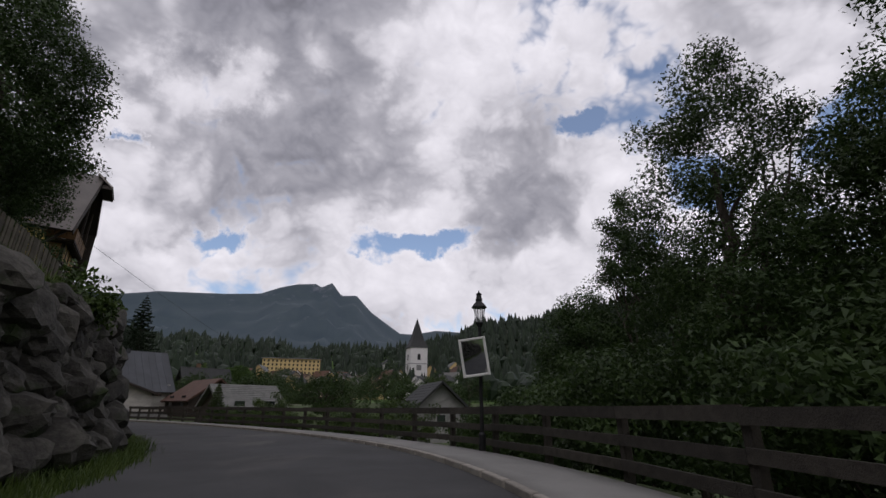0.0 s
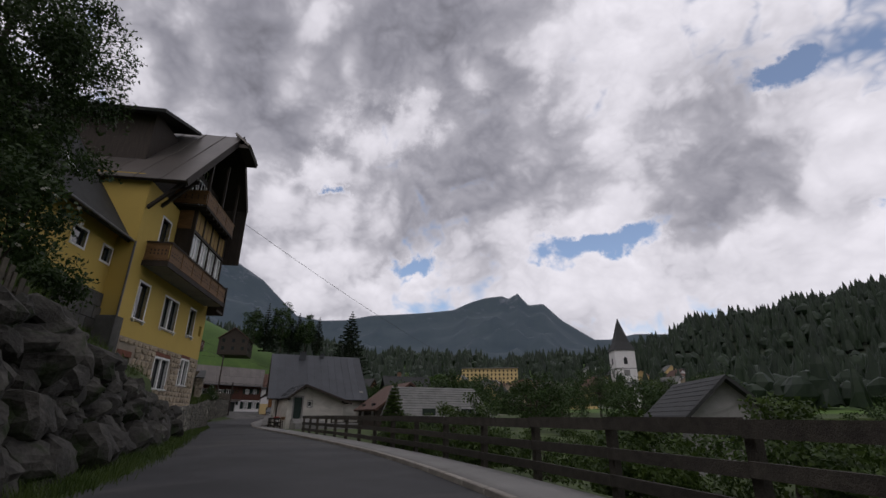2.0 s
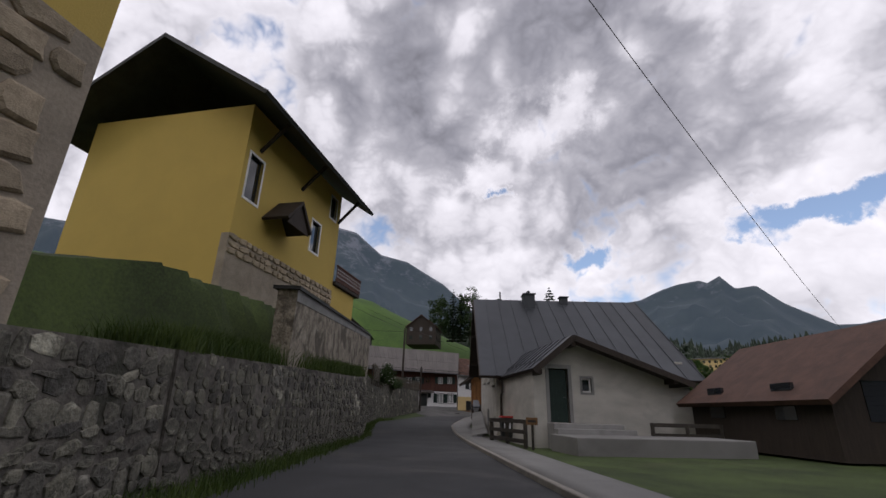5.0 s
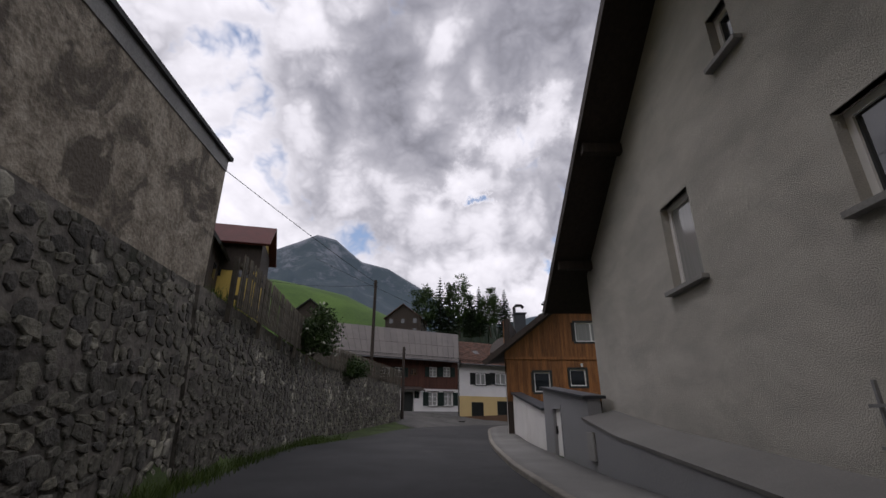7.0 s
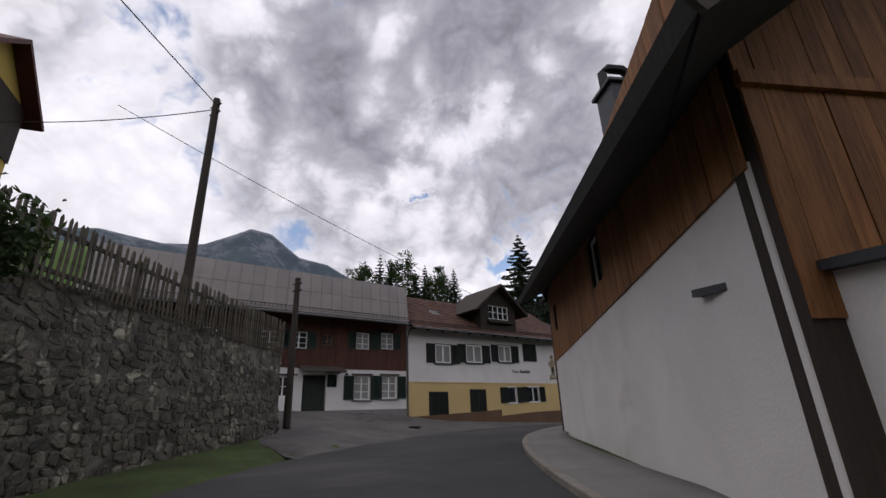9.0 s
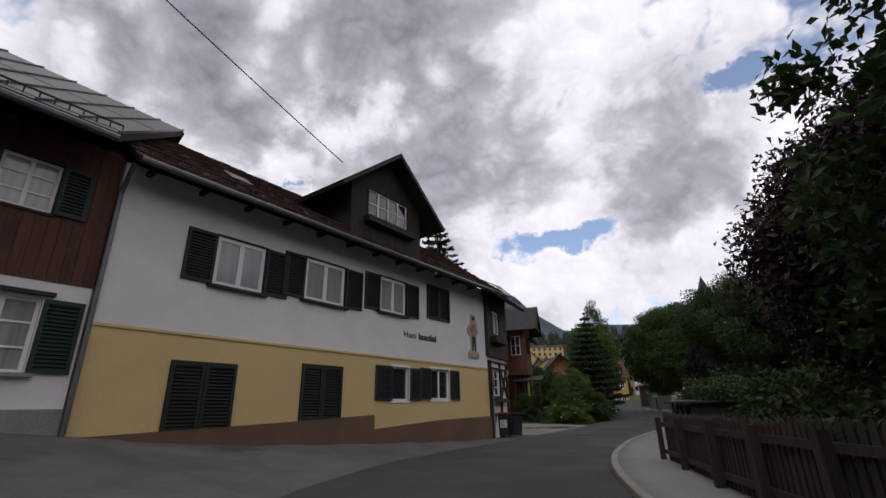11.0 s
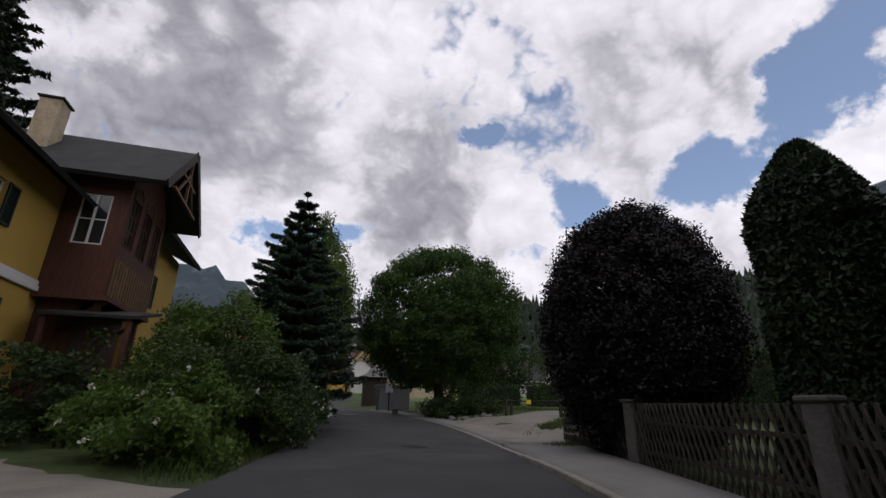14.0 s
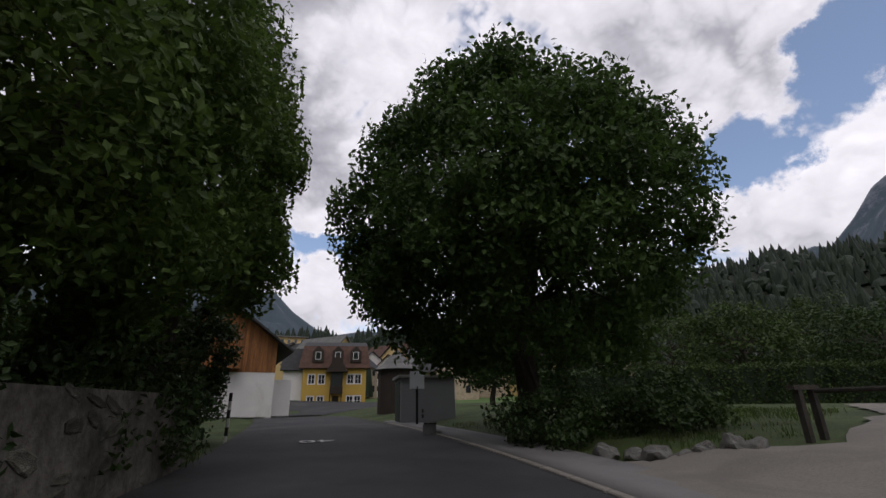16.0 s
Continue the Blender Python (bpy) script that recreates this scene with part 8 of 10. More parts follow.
for i, (s, d, h, r) in enumerate(((121, 5.0, 1.4, 1.2), (125.5, 5.6, 1.7, 1.3), (138.4, 4.9, 2.2, 0.8), (141.5, 6.0, 2.3, 1.5), (145, 6.4, 2.3, 1.6), (149, 7.6, 2.8, 1.7), (131, 6.4, 1.6, 1.2))):
    bush(*spot(s, d).xy, h, r, L_GREEN, "dark garden shrub behind the fence", seed=70 + i, leaves=4800, flowers=8 if i % 2 else 0)
hedge("garden_hedge", "clipped dark hedge in the garden", [(-51.5, 117.2), (-51.5, 112.5), (-50.6, 107.5)], 1.9, 1.1, L_GREEN, seed=3, per=1300)
columnar(-48.4, 128.0, 5.5, 0.98, L_CEDAR, "tall dark columnar cedar behind the fence", seed=4, leaves=60000)
columnar(-47.5, 127.5, 4.0, 0.55, L_CEDAR, "dark columnar cedar behind the fence", seed=5, leaves=9000)
broadleaf(-47.2, 133.1, 6.5, 2.25, 3.3, L_BEECH, "dense clipped copper beech dome", seed=16, leaves=200000, size=0.088, low=-1.0, lump=0.03, clumps=2400, spread=0.16, lift=3.0, shell=0.6, tri=True)
hedge("high_hedge", "tall clipped dark hedge beside the gravel path", [(-40.6, 141.0), (-36.5, 139.5), (-32.5, 139.0)], 3.2, 1.6, L_GREEN, seed=6, per=1900, size=0.1)
# left of the road
bush(-58.3, 135.8, 1.7, 1.05, L_SUNLIT, "bright green shrub with pale flowers", seed=81, leaves=12000, size=0.1, flowers=26, tri=True)
bush(-56.9, 136.3, 2.4, 1.6, L_BUSH, "rounded green shrub beside the road", seed=82, leaves=18000, size=0.1, tri=True)
bush(-55.5, 139.2, 1.5, 1.0, L_GREEN, "dark low shrub below the spruce", seed=84, leaves=9000, size=0.09, flowers=80, tri=True)
bush(-57.6, 134.6, 1.6, 1.1, L_SUNLIT, "bright leafy shrub beside the road", seed=92, leaves=12000, size=0.1, flowers=14, tri=True)
bush(-56.2, 137.6, 2.1, 1.2, L_GREEN, "dark green shrub beside the road", seed=93, leaves=14000, size=0.1, tri=True)
bush(-57.4, 139.2, 3.9, 1.7, L_SUNLIT, "tall leafy shrub before the spruce", seed=94, leaves=22000, size=0.11, lump=0.12, clumps=150, tri=True)
bush(-54.9, 140.3, 1.5, 0.9, L_GREEN, "low shrub with white flowers beside the lane wall", seed=95, leaves=9000, size=0.09, flowers=90, tri=True)
for i, (x, y) in enumerate(((-54.5, 144.2), (-54.1, 146.9), (-53.7, 149.6), (-53.3, 151.6))):
    bush(x, y, 1.9, 0.95, L_GREEN, "ivy hanging over the lane wall", seed=230 + i, base=1.15, leaves=5200, size=0.12)
bush(-53.6, 157.6, 4.2, 1.0, L_GREEN, "leafy shrub and climber at the end of the lane wall", seed=305, leaves=12000, size=0.13, clumps=110, tri=True)
bush(-60.5, 139.2, 2.2, 1.6, L_GREEN, "dark shrub before the porch", seed=85, leaves=7000)
spruce(-55.1, 143.1, 10.0, 3.6, "blue-green spruce with drooping boughs beside the road", seed=1, whorls=17, dense=4.6, size=0.17, skirt=1.0, near=True)
broadleaf(-54.1, 148.8, 9.4, 2.2, 4.2, L_SUNLIT, "leafy tree behind the spruce", seed=17, size=0.14, leaves=36000, low=-0.8)
broadleaf(-53.5, 152.9, 10.4, 2.2, 4.8, L_SUNLIT, "leafy tree overhanging the lane wall", seed=18, size=0.14, leaves=60000, low=-0.7, lift=6.2)
spruce(-70.0, 145.6, 21.5, 7.5, "tall dark fir behind the villa", seed=7, whorls=24, dense=0.55, size=0.36, mat=L_CEDAR)
# the lime on the green
broadleaf(-43.9, 155.2, 12.4, 5.6, 5.25, L_LIME, "large rounded lime tree on the green", seed=19, leaves=105000, size=0.19, trunk=0.42, clumps=620, spread=0.38, low=-0.92, lump=0.03, lift=6.55, droop=0.8, shell=0.3)
bush(-44.6, 152.6, 1.2, 1.3, L_GREEN, "low shrubs below the lime tree", seed=87, leaves=4200)
bush(-42.4, 151.4, 1.0, 1.1, L_GREEN, "low shrubs below the lime tree", seed=88, leaves=3600)
hedge("park_hedge", "low clipped hedge across the green", [(-36.5, 168), (-30.5, 166.5)], 1.9, 1.6, L_GREEN, seed=7, per=500, size=0.16)
hedge("park_hedge", "low clipped hedge across the green", [(-29.6, 166), (-20, 162), (-11, 156)], 2.2, 1.8, L_BUSH, seed=8, per=420, size=0.18)
# rear gardens and far gardens
for i, (x, y, h, r) in enumerate(((-26, 178, 7, 4), (-14, 172, 8, 4.5), (-2, 168, 8, 5), (8, 158, 8, 5), (-33, 182, 8, 4), (18, 146, 9, 5), (-22, 190, 9, 5), (-8, 186, 10, 6), (26, 132, 9, 5), (6, 178, 11, 6))):
    broadleaf(x, y, h, r, h * 0.42, L_BUSH if i % 2 else L_GREEN, "leafy garden tree on the slope", seed=100 + i, leaves=5500, size=0.36, clumps=110, spread=0.6, low=-0.95)
for i, (x, y, h, r) in enumerate(((-8, 78, 7, 3.5), (4, 84, 8, 4), (-20, 92, 7, 3.5), (16, 70, 7, 4), (-30, 98, 6, 3), (-6, 104, 9, 5), (14, 98, 10, 5), (22, 52, 8, 4.5), (24, 34, 8, 4.5), (30, 70, 10, 6), (-38, 106, 7, 3.5), (36, 90, 12, 7), (-24, 120, 9, 5), (2, 130, 11, 6), (-16, 66, 5, 2.5), (-26, 82, 5, 2.5), (30, 46, 8, 4), (36, 60, 9, 5), (26, 60, 8, 4), (42, 76, 10, 5), (34, 36, 8, 4))):
    broadleaf(x, y, h, r, h * 0.42, L_GREEN, "leafy garden tree in the valley", seed=130 + i, leaves=4800, size=0.34, clumps=100, spread=0.55, low=-0.95)
spruce(-81.5, 168.7, 25.5, 9.0, "tall dark spruce on the slope behind the roofs", seed=9, whorls=28, far=True, dense=3.0, mat=L_CEDAR, base=12.8)
for i, (x, y, h, r) in enumerate(((-133, 180, 17, 4.0), (-130, 184, 21, 4.5), (-127, 185, 19, 5.0), (-124, 187, 20, 4.2), (-121, 189, 15, 4.5), (-118, 190, 17, 3.6), (-115, 192, 15, 3.8), (-111, 195, 16, 3.6))):
    if i % 3 == 0:
        broadleaf(x, y, h, r, h * 0.42, L_GREEN, "tall leafy tree on the slope behind the roofs", base=27.0, seed=170 + i, leaves=7000, size=0.5, clumps=110, spread=0.7, low=-0.95)
    else:
        spruce(x, y, h, r, "dark spruce in a stand on the slope", seed=180 + i, whorls=20, far=True, dense=2.0, mat=L_CEDAR, base=27.0)
spruce(-66.5, 124.5, 13.0, 2.6, "dark fir behind the cream house", seed=10, whorls=22, dense=0.15, size=0.4, mat=L_CEDAR)


def grass_tufts(name, label, spots, seed, h=0.22, per=14):
    """Blades in tufts at (x, y, z) places."""
    rs = np.random.RandomState(seed)
    p = np.repeat(np.array(spots, float), per, 0)
    n = len(p)
    p[:, :2] += rs.randn(n, 2) * 0.16
    lean = rs.randn(n, 2) * 0.35
    L = h * rs.uniform(0.5, 1.5, n)
    w = 0.005 + 0.006 * rs.rand(n)
    a = rs.uniform(0, math.pi, n)
    side = np.column_stack([np.cos(a) * w, np.sin(a) * w, 0 * a])
    tip = p + np.column_stack([lean * L[:, None], L])
    midp = p + np.column_stack([lean * L[:, None] * 0.3, L * 0.55])
    v = np.stack([p - side, p + side, midp + side * 0.8, tip, midp - side * 0.8], 1).reshape(-1, 3)
    f = [q for i in range(n) for q in ((5 * i, 5 * i + 1, 5 * i + 2, 5 * i + 4), (5 * i + 4, 5 * i + 2, 5 * i + 3))]
    ob = new(name, mesh_of(name, v, f, L_GRASS))
    tagged(ob, label, "grass", kind="stuff")


def verge_spots():
    rs = np.random.RandomState(31)
    out, ledge = [], []
    for s in np.arange(-8, 104, 0.16):
        e, l = wall_edge(s), -float(left_at(s))
        for _ in range(3):
            d = -rs.uniform(l + 0.1, max(l + 0.35, e - 0.05))
            if s < 97:
                p = spot(s + rs.randn() * 0.1, d)
                out.append((p.x, p.y, p.z - 0.02))
        if s < 46:
            for _ in range(4):
                d = -(e + rs.uniform(0.8, 4.5))
                p = spot(s, d)
                out.append((p.x, p.y, None))
        if 84 < s < 104:
            for _ in range(4):
                p = spot(s, -(e + rs.uniform(0.1, 1.1)))
                out.append((p.x, p.y, 3.45 + 0.5 * min(1.0, (s - 84) / 20)))
        if 56 < s < 75:
            q = min(max((s - 56) / 26.5, 0), 1)
            for _ in range(4):
                p = spot(s, -(e + rs.uniform(0.15, 1.05 - 0.85 * q)))
                ledge.append((p.x, p.y, 1.92 + 1.4 * q - 0.05))
    for s in np.arange(152, 176, 0.2):
        for _ in range(2):
            p = spot(s, float(left_at(s)) - rs.uniform(0.25, 1.3))
            out.append((p.x, p.y, None))
    xs = [o for o in out if o[2] is None]
    z = land([(o[0], o[1]) for o in xs])
    fixed = [(o[0], o[1], zz) for o, zz in zip(xs, z)]
    return [o for o in out if o[2] is not None] + fixed, ledge


bush(-64.4, 134.2, 1.3, 0.5, L_CEDAR, "small dark conifer shrub against the villa wall", seed=301, leaves=4200, size=0.09, tri=True)
bush(-66.9, 134.4, 1.0, 0.55, L_GREEN, "low shrub against the villa wall", seed=302, leaves=3600, size=0.1, tri=True)
bush(-53.9, 114.3, 0.6, 0.75, L_GREEN, "ivy trailing over the roof of the bin shelter", seed=303, base=1.9, leaves=6000, size=0.09, tri=True)
bush(-53.9, 118.2, 1.6, 0.42, L_GREEN, "flowering shrub beside the bin shelter", seed=304, leaves=7000, size=0.09, flowers=24, tri=True)
rs_ = np.random.RandomState(4)
yard_edge = [(x, y, ground_z(x, y) + 0.03) for x, y in zip(-71.5 + 14.5 * rs_.rand(300), 127.9 + 0.45 * rs_.randn(300))]
island = [(x, y, ground_z(x, y) + 0.08) for k in range(260) for q in [k / 260] for x, y in [(-46.2 + 5.2 * q + 0.45 * math.sin(k * 2.1), 139.2 + 3.6 * q + 0.4 * math.sin(k * 1.3))]]
island += [(x, y, ground_z(x, y) + 0.03) for k in range(300) for q in [k / 300] for x, y in [(-48.4 + 4.0 * q + 0.2 * math.sin(k * 2.3), 135.3 + 1.2 * q + 0.25 * math.sin(k * 1.9))]]
grass_tufts("verge_grass", "ragged grass round the barrier post and lamp", island, 10, 0.13)
grass_tufts("yard_grass", "strip of ragged grass across the gravel drive", yard_edge, 9, 0.08, 20)
verge, ledge = verge_spots()
grass_tufts("grass", "long roadside grass along the walls and banks", verge, 5)
grass_tufts("ledge_grass", "tall grass hanging over the ledge of the wall", ledge, 7, 0.36, 60)
rs_ = np.random.RandomState(8)
green = np.column_stack([rs_.uniform(-48, -34, 1000), rs_.uniform(146.5, 160, 1000)])
sg, dg, _ = along(green)
green = green[(dg > 4.4) & (green[:, 1] > np.interp(green[:, 0], (-46, -45.3, -42.6, -37, -27), (150.6, 150.4, 148.4, 151, 158)))]
grass_tufts("lawn_grass", "mown grass round the lime tree", np.column_stack([green, land(green)]), 6, 0.12)


def far_woods():
    """Conifers and rounded trees that cover the slopes, too many to count."""
    rs = np.random.RandomState(12)
    V, F, n0 = [], [], 0

    def add(x, y, z, h, r, conifer):
        nonlocal n0
        k = 7
        a = np.arange(k) * math.tau / k + rs.rand()
        j = rs.uniform(0.75, 1.25, (4, k))
        if conifer:
            rings = ((0.08, 1.0), (0.38, 0.72), (0.68, 0.42), (0.86, 0.18))
        else:
            rings = ((0.1, 0.6), (0.4, 1.0), (0.72, 0.85), (0.93, 0.4))
        v = [np.column_stack([x + r * q * jj * np.cos(a), y + r * q * jj * np.sin(a), z + h * t + rs.uniform(-0.03, 0.03, k) * h]) for (t, q), jj in zip(rings, j)]
        v.append(np.array([[x, y, z + h]]))
        v = np.vstack(v)
        f = []
        for i in range(3):
            f += [(n0 + i * k + c, n0 + i * k + (c + 1) % k, n0 + (i + 1) * k + (c + 1) % k, n0 + (i + 1) * k + c) for c in range(k)]
        f += [(n0 + 3 * k + c, n0 + 3 * k + (c + 1) % k, n0 + 4 * k) for c in range(k)]
        V.append(v)
        F.extend(f)
        n0 += len(v)

    pts = []
    az = rs.uniform(8, 112, 4300)
    r = rs.uniform(230, 700, 4300)
    pts += [(a, q, rs.rand() < 0.75) for a, q in zip(az, r) if q > 330 or rs.rand() < 0.6]
    az = rs.uniform(-42, 12, 1900)
    r = rs.uniform(300, 720, 1900)
    pts += [(a, q, rs.rand() < 0.5) for a, q in zip(az, r)]
    az = rs.uniform(-37.5, -26, 420)
    r = rs.uniform(165, 330, 420)
    pts += [(a, q, rs.rand() < 0.7) for a, q in zip(az, r)]
    az = rs.uniform(-26, 10, 60)
    r = rs.uniform(150, 300, 60)
    pts += [(a, q, rs.rand() < 0.35) for a, q in zip(az, r)]
    az = rs.uniform(28, 80, 420)
    r = rs.uniform(128, 330, 420)
    pts += [(a, q, rs.rand() < 0.35) for a, q in zip(az, r)]
    az = rs.uniform(-80, -42, 500)
    r = rs.uniform(420, 800, 500)
    pts += [(a, q, rs.rand() < 0.7) for a, q in zip(az, r)]
    az = rs.uniform(112, 250, 350)
    r = rs.uniform(220, 700, 350)
    pts += [(a, q, rs.rand() < 0.6) for a, q in zip(az, r)]
    xy = np.array([(CX + q * math.sin(radians(a)), CY + q * math.cos(radians(a))) for a, q, _ in pts])
    z = land(xy)
    for (a, q, con), (x, y), zz in zip(pts, xy, z):
        h = rs.uniform(11, 21) if con else rs.uniform(7, 13)
        add(x, y, zz - 0.5, h, h * (0.2 if con else 0.42) * rs.uniform(0.8, 1.2), con)
    ob = new("far_woods", mesh_of("far_woods", np.vstack(V), F, L_FAR))
    tagged(ob, "dark mixed woods covering the far slopes", "woods", kind="stuff")


far_woods()

# ---- village, church and outbuildings ----
def far_house(x, y, w, d, h, roof_h, turn, wall, roof, label, base=None, wins=(3, 2), over=0.5, group="village houses", name="house", courses=0):
    z = ground_z(x, y) if base is None else base
    t = thing(name, Matrix.Translation((x, y, z - 0.6)) @ Matrix.Rotation(radians(turn), 4, "Z"), label, "house", group)
    part("wall", prism(B(), [(-w / 2, 0), (w / 2, 0), (w / 2, h + 0.6), (0, h + 0.6 + roof_h * 0.97), (-w / 2, h + 0.6)], -d / 2, d / 2), wall, t)
    for sg in (-1, 1):
        part("roof", slab(B(), [(sg * (w / 2 + over), -d / 2 - over, h + 0.6 - over * 2 * roof_h / w), (0, -d / 2 - over, h + 0.6 + roof_h), (0, d / 2 + over, h + 0.6 + roof_h), (sg * (w / 2 + over), d / 2 + over, h + 0.6 - over * 2 * roof_h / w)], 0.2), roof, t)
        for k in range(courses):
            # rows of overlapping shingles
            a, b = k / courses, min(1.0, (k + 1.15) / courses)
            e = w / 2 + over
            ze, zr = h + 0.6 - over * 2 * roof_h / w, h + 0.6 + roof_h
            q = [(sg * e * (1 - a), -d / 2 - over, ze + (zr - ze) * a + 0.07), (sg * e * (1 - b), -d / 2 - over, ze + (zr - ze) * b + 0.025), (sg * e * (1 - b), d / 2 + over, ze + (zr - ze) * b + 0.025), (sg * e * (1 - a), d / 2 + over, ze + (zr - ze) * a + 0.07)]
            part("shingle_course", slab(B(), q, 0.03), roof, t)
    nx, nz = wins
    for k in range(nz):
        for i in range(nx):
            u = -w / 2 + w * (i + 0.5) / nx
            zz = 0.6 + h * (k + 0.38) / nz
            part("window", box(B(), u - 0.5, u + 0.5, -d / 2 - 0.03, -d / 2 + 0.1, zz, zz + 1.25), M_GLASS, t)
        ns = max(2, int(d / 3))
        for i in range(ns):
            v = -d / 2 + d * (i + 0.5) / ns
            zz = 0.6 + h * (k + 0.38) / nz
            for sg in (-1, 1):
                part("window", box(B(), sg * w / 2 - 0.1 if sg > 0 else -w / 2 - 0.03, sg * w / 2 + 0.03 if sg > 0 else -w / 2 + 0.1, v - 0.5, v + 0.5, zz, zz + 1.25), M_GLASS, t)
    return t


def church():
    t = thing("church", Matrix.Translation((28.5, 349, ground_z(28.5, 349) - 1)) @ Matrix.Rotation(radians(12), 4, "Z"), "white church tower with a dark pointed spire", "church")
    zb = ground_z(28.5, 349) - 1
    H = 43.5 - zb
    part("tower", box(B(), -6.6, 6.6, -6.6, 6.6, 0, H, 0.1), M_WHITE, t)
    s = B()
    tip = s.verts.new((0, 0, 66.5 - zb))
    r0 = [s.verts.new(c) for c in ((-7.2, -7.2, H), (7.2, -7.2, H), (7.2, 7.2, H), (-7.2, 7.2, H))]
    r1 = [s.verts.new((c.co.x * 0.62, c.co.y * 0.62, H + 6)) for c in r0]
    for i in range(4):
        j = (i + 1) % 4
        s.faces.new((r0[i], r0[j], r1[j], r1[i]))
        s.faces.new((r1[i], r1[j], tip))
    s.faces.new(r0[::-1])
    part("spire", s, M_DROOF, t, "dark shingled spire")
    for k in range(4):
        m = Matrix.Rotation(k * math.pi / 2, 4, "Z")
        part("belfry_opening", prism(B(), [(-1.2, H - 9), (1.2, H - 9), (1.2, H - 5.6), (0.6, H - 4.6), (-0.6, H - 4.6), (-1.2, H - 5.6)], -6.65, -6.4), M_DARKIN, t, m=m)
        part("clock_face", box(B(), -1.9, 1.9, -6.68, -6.5, H - 16.5, H - 12.6), M_CONC, t, m=m)
    part("cornice", box(B(), -6.75, 6.75, -6.75, 6.75, H - 12, H - 11.5), M_CONC, t)
    n = B()
    prism(n, [(-7, 0), (7, 0), (7, 10), (0, 20), (-7, 10)], 6.6, 34)
    part("nave", n, M_WHITE, t)
    for sg in (-1, 1):
        part("nave_roof", slab(B(), [(sg * 7.8, 6.6, 9), (0, 6.6, 20.4), (0, 35, 20.4), (sg * 7.8, 35, 9)], 0.3), M_DROOF, t)


church()


def village():
    rnd = random.Random(21)
    walls = [M_WHITE, M_OCHRE, M_CONC, M_WHITE, M_LIME]
    roofs = [M_DROOF, M_TILE, M_SHINGLE, M_DROOF]
    n = 0
    while n < 58:
        x, y = rnd.uniform(-75, 62), rnd.uniform(268, 372)
        if abs(x - 28.5) < 17 and y < 352 and y > 300:
            continue
        w, d, h = rnd.uniform(9, 13), rnd.uniform(11, 18), rnd.uniform(6, 9)
        far_house(x, y, w, d, h, rnd.uniform(4, 6), rnd.uniform(-50, 50), rnd.choice(walls), rnd.choice(roofs), "village house with pitched roof below the church", wins=(3, 2))
        n += 1
    for i in range(12):
        x, y = rnd.uniform(-60, 10), rnd.uniform(225, 265)
        far_house(x, y, rnd.uniform(8, 11), rnd.uniform(9, 13), rnd.uniform(5, 6.5), rnd.uniform(3.5, 5), rnd.uniform(-50, 50), rnd.choice(walls), rnd.choice(roofs), "house with pitched roof among the trees", wins=(2, 2))
    # long hotel block
    t = thing("hotel", Matrix.Translation((-66, 372, 24)) @ Matrix.Rotation(radians(8), 4, "Z"), "long pale hotel block with rows of windows", "building")
    part("wall", box(B(), -21, 21, -6, 6, -3, 12), M_OCHRE, t)
    part("roof", slab(B(), [(-22, -7, 12.4), (22, -7, 12.4), (22, 7, 12.4), (-22, 7, 12.4)], 0.4), M_CONC, t)
    for k in range(4):
        for i in range(14):
            part("window", box(B(), -19.6 + i * 3 - 0.6, -19.6 + i * 3 + 0.6, -6.04, -5.9, 1.0 + k * 2.8, 2.6 + k * 2.8), M_GLASS, t)


village()
# scattered chalets on the slopes
far_house(-125, 161, 10, 12, 5.5, 3.8, 30, M_DWOOD, M_TILE, "dark wooden chalet with a brown roof on the meadow", base=22.5, group="")
far_house(-112, 118, 9, 10, 6.0, 3.6, 40, M_DWOOD, M_DROOF, "dark wooden chalet on the slope", base=13.0, group="")
far_house(-104, 108, 7, 8, 3.0, 2.5, 40, M_CONC, M_SHINGLE, "low grey outbuilding on the slope", base=8.0, group="")
far_house(10, 470, 12, 14, 7, 4, 20, M_WHITE, M_DROOF, "pale house on the wooded slope", group="")
far_house(60, 285, 11, 14, 6, 4, -20, M_WHITE, M_DROOF, "pale house among trees on the slope", group="")
far_house(95, 270, 10, 12, 6, 4, -40, M_CONC, M_SHINGLE, "grey house among trees on the slope", group="")
# houses just below the road
far_house(-14.3, 53.9, 7.0, 6.2, 1.2, 2.2, -54, M_DWOOD, M_SHINGLE, "low dark barn with a grey shingled roof", base=0.0, group="", wins=(1, 1), name="barn", courses=13)
far_house(6.8, 59.5, 7.0, 9.5, 2.9, 3.2, 8, M_CONC, M_DROOF, "small grey house with dark gabled roof below the road", base=-2.0, group="", wins=(1, 1), over=0.8, courses=11)
far_house(-22.5, 66.5, 6.5, 8, 1.6, 2.4, 40, M_DWOOD, M_TILE, "old house with a brown tiled roof", base=0.6, group="", wins=(2, 1))
steep = far_house(-42.0, 122.2, 8.0, 10, 4.2, 5.4, -50, M_DWOOD, M_DROOF, "dark wooden house with steep roof and white base", base=0.6, group="", wins=(2, 1), over=0.9)
part("white_base", box(B(), -4.06, 4.06, -5.06, 5.06, 0.0, 1.9), M_WHITE, steep, "white plastered base")
chimney(steep, -1.0, -1.5, 7.5, 11.2, 0.8, 0.8, M_PLINTH)
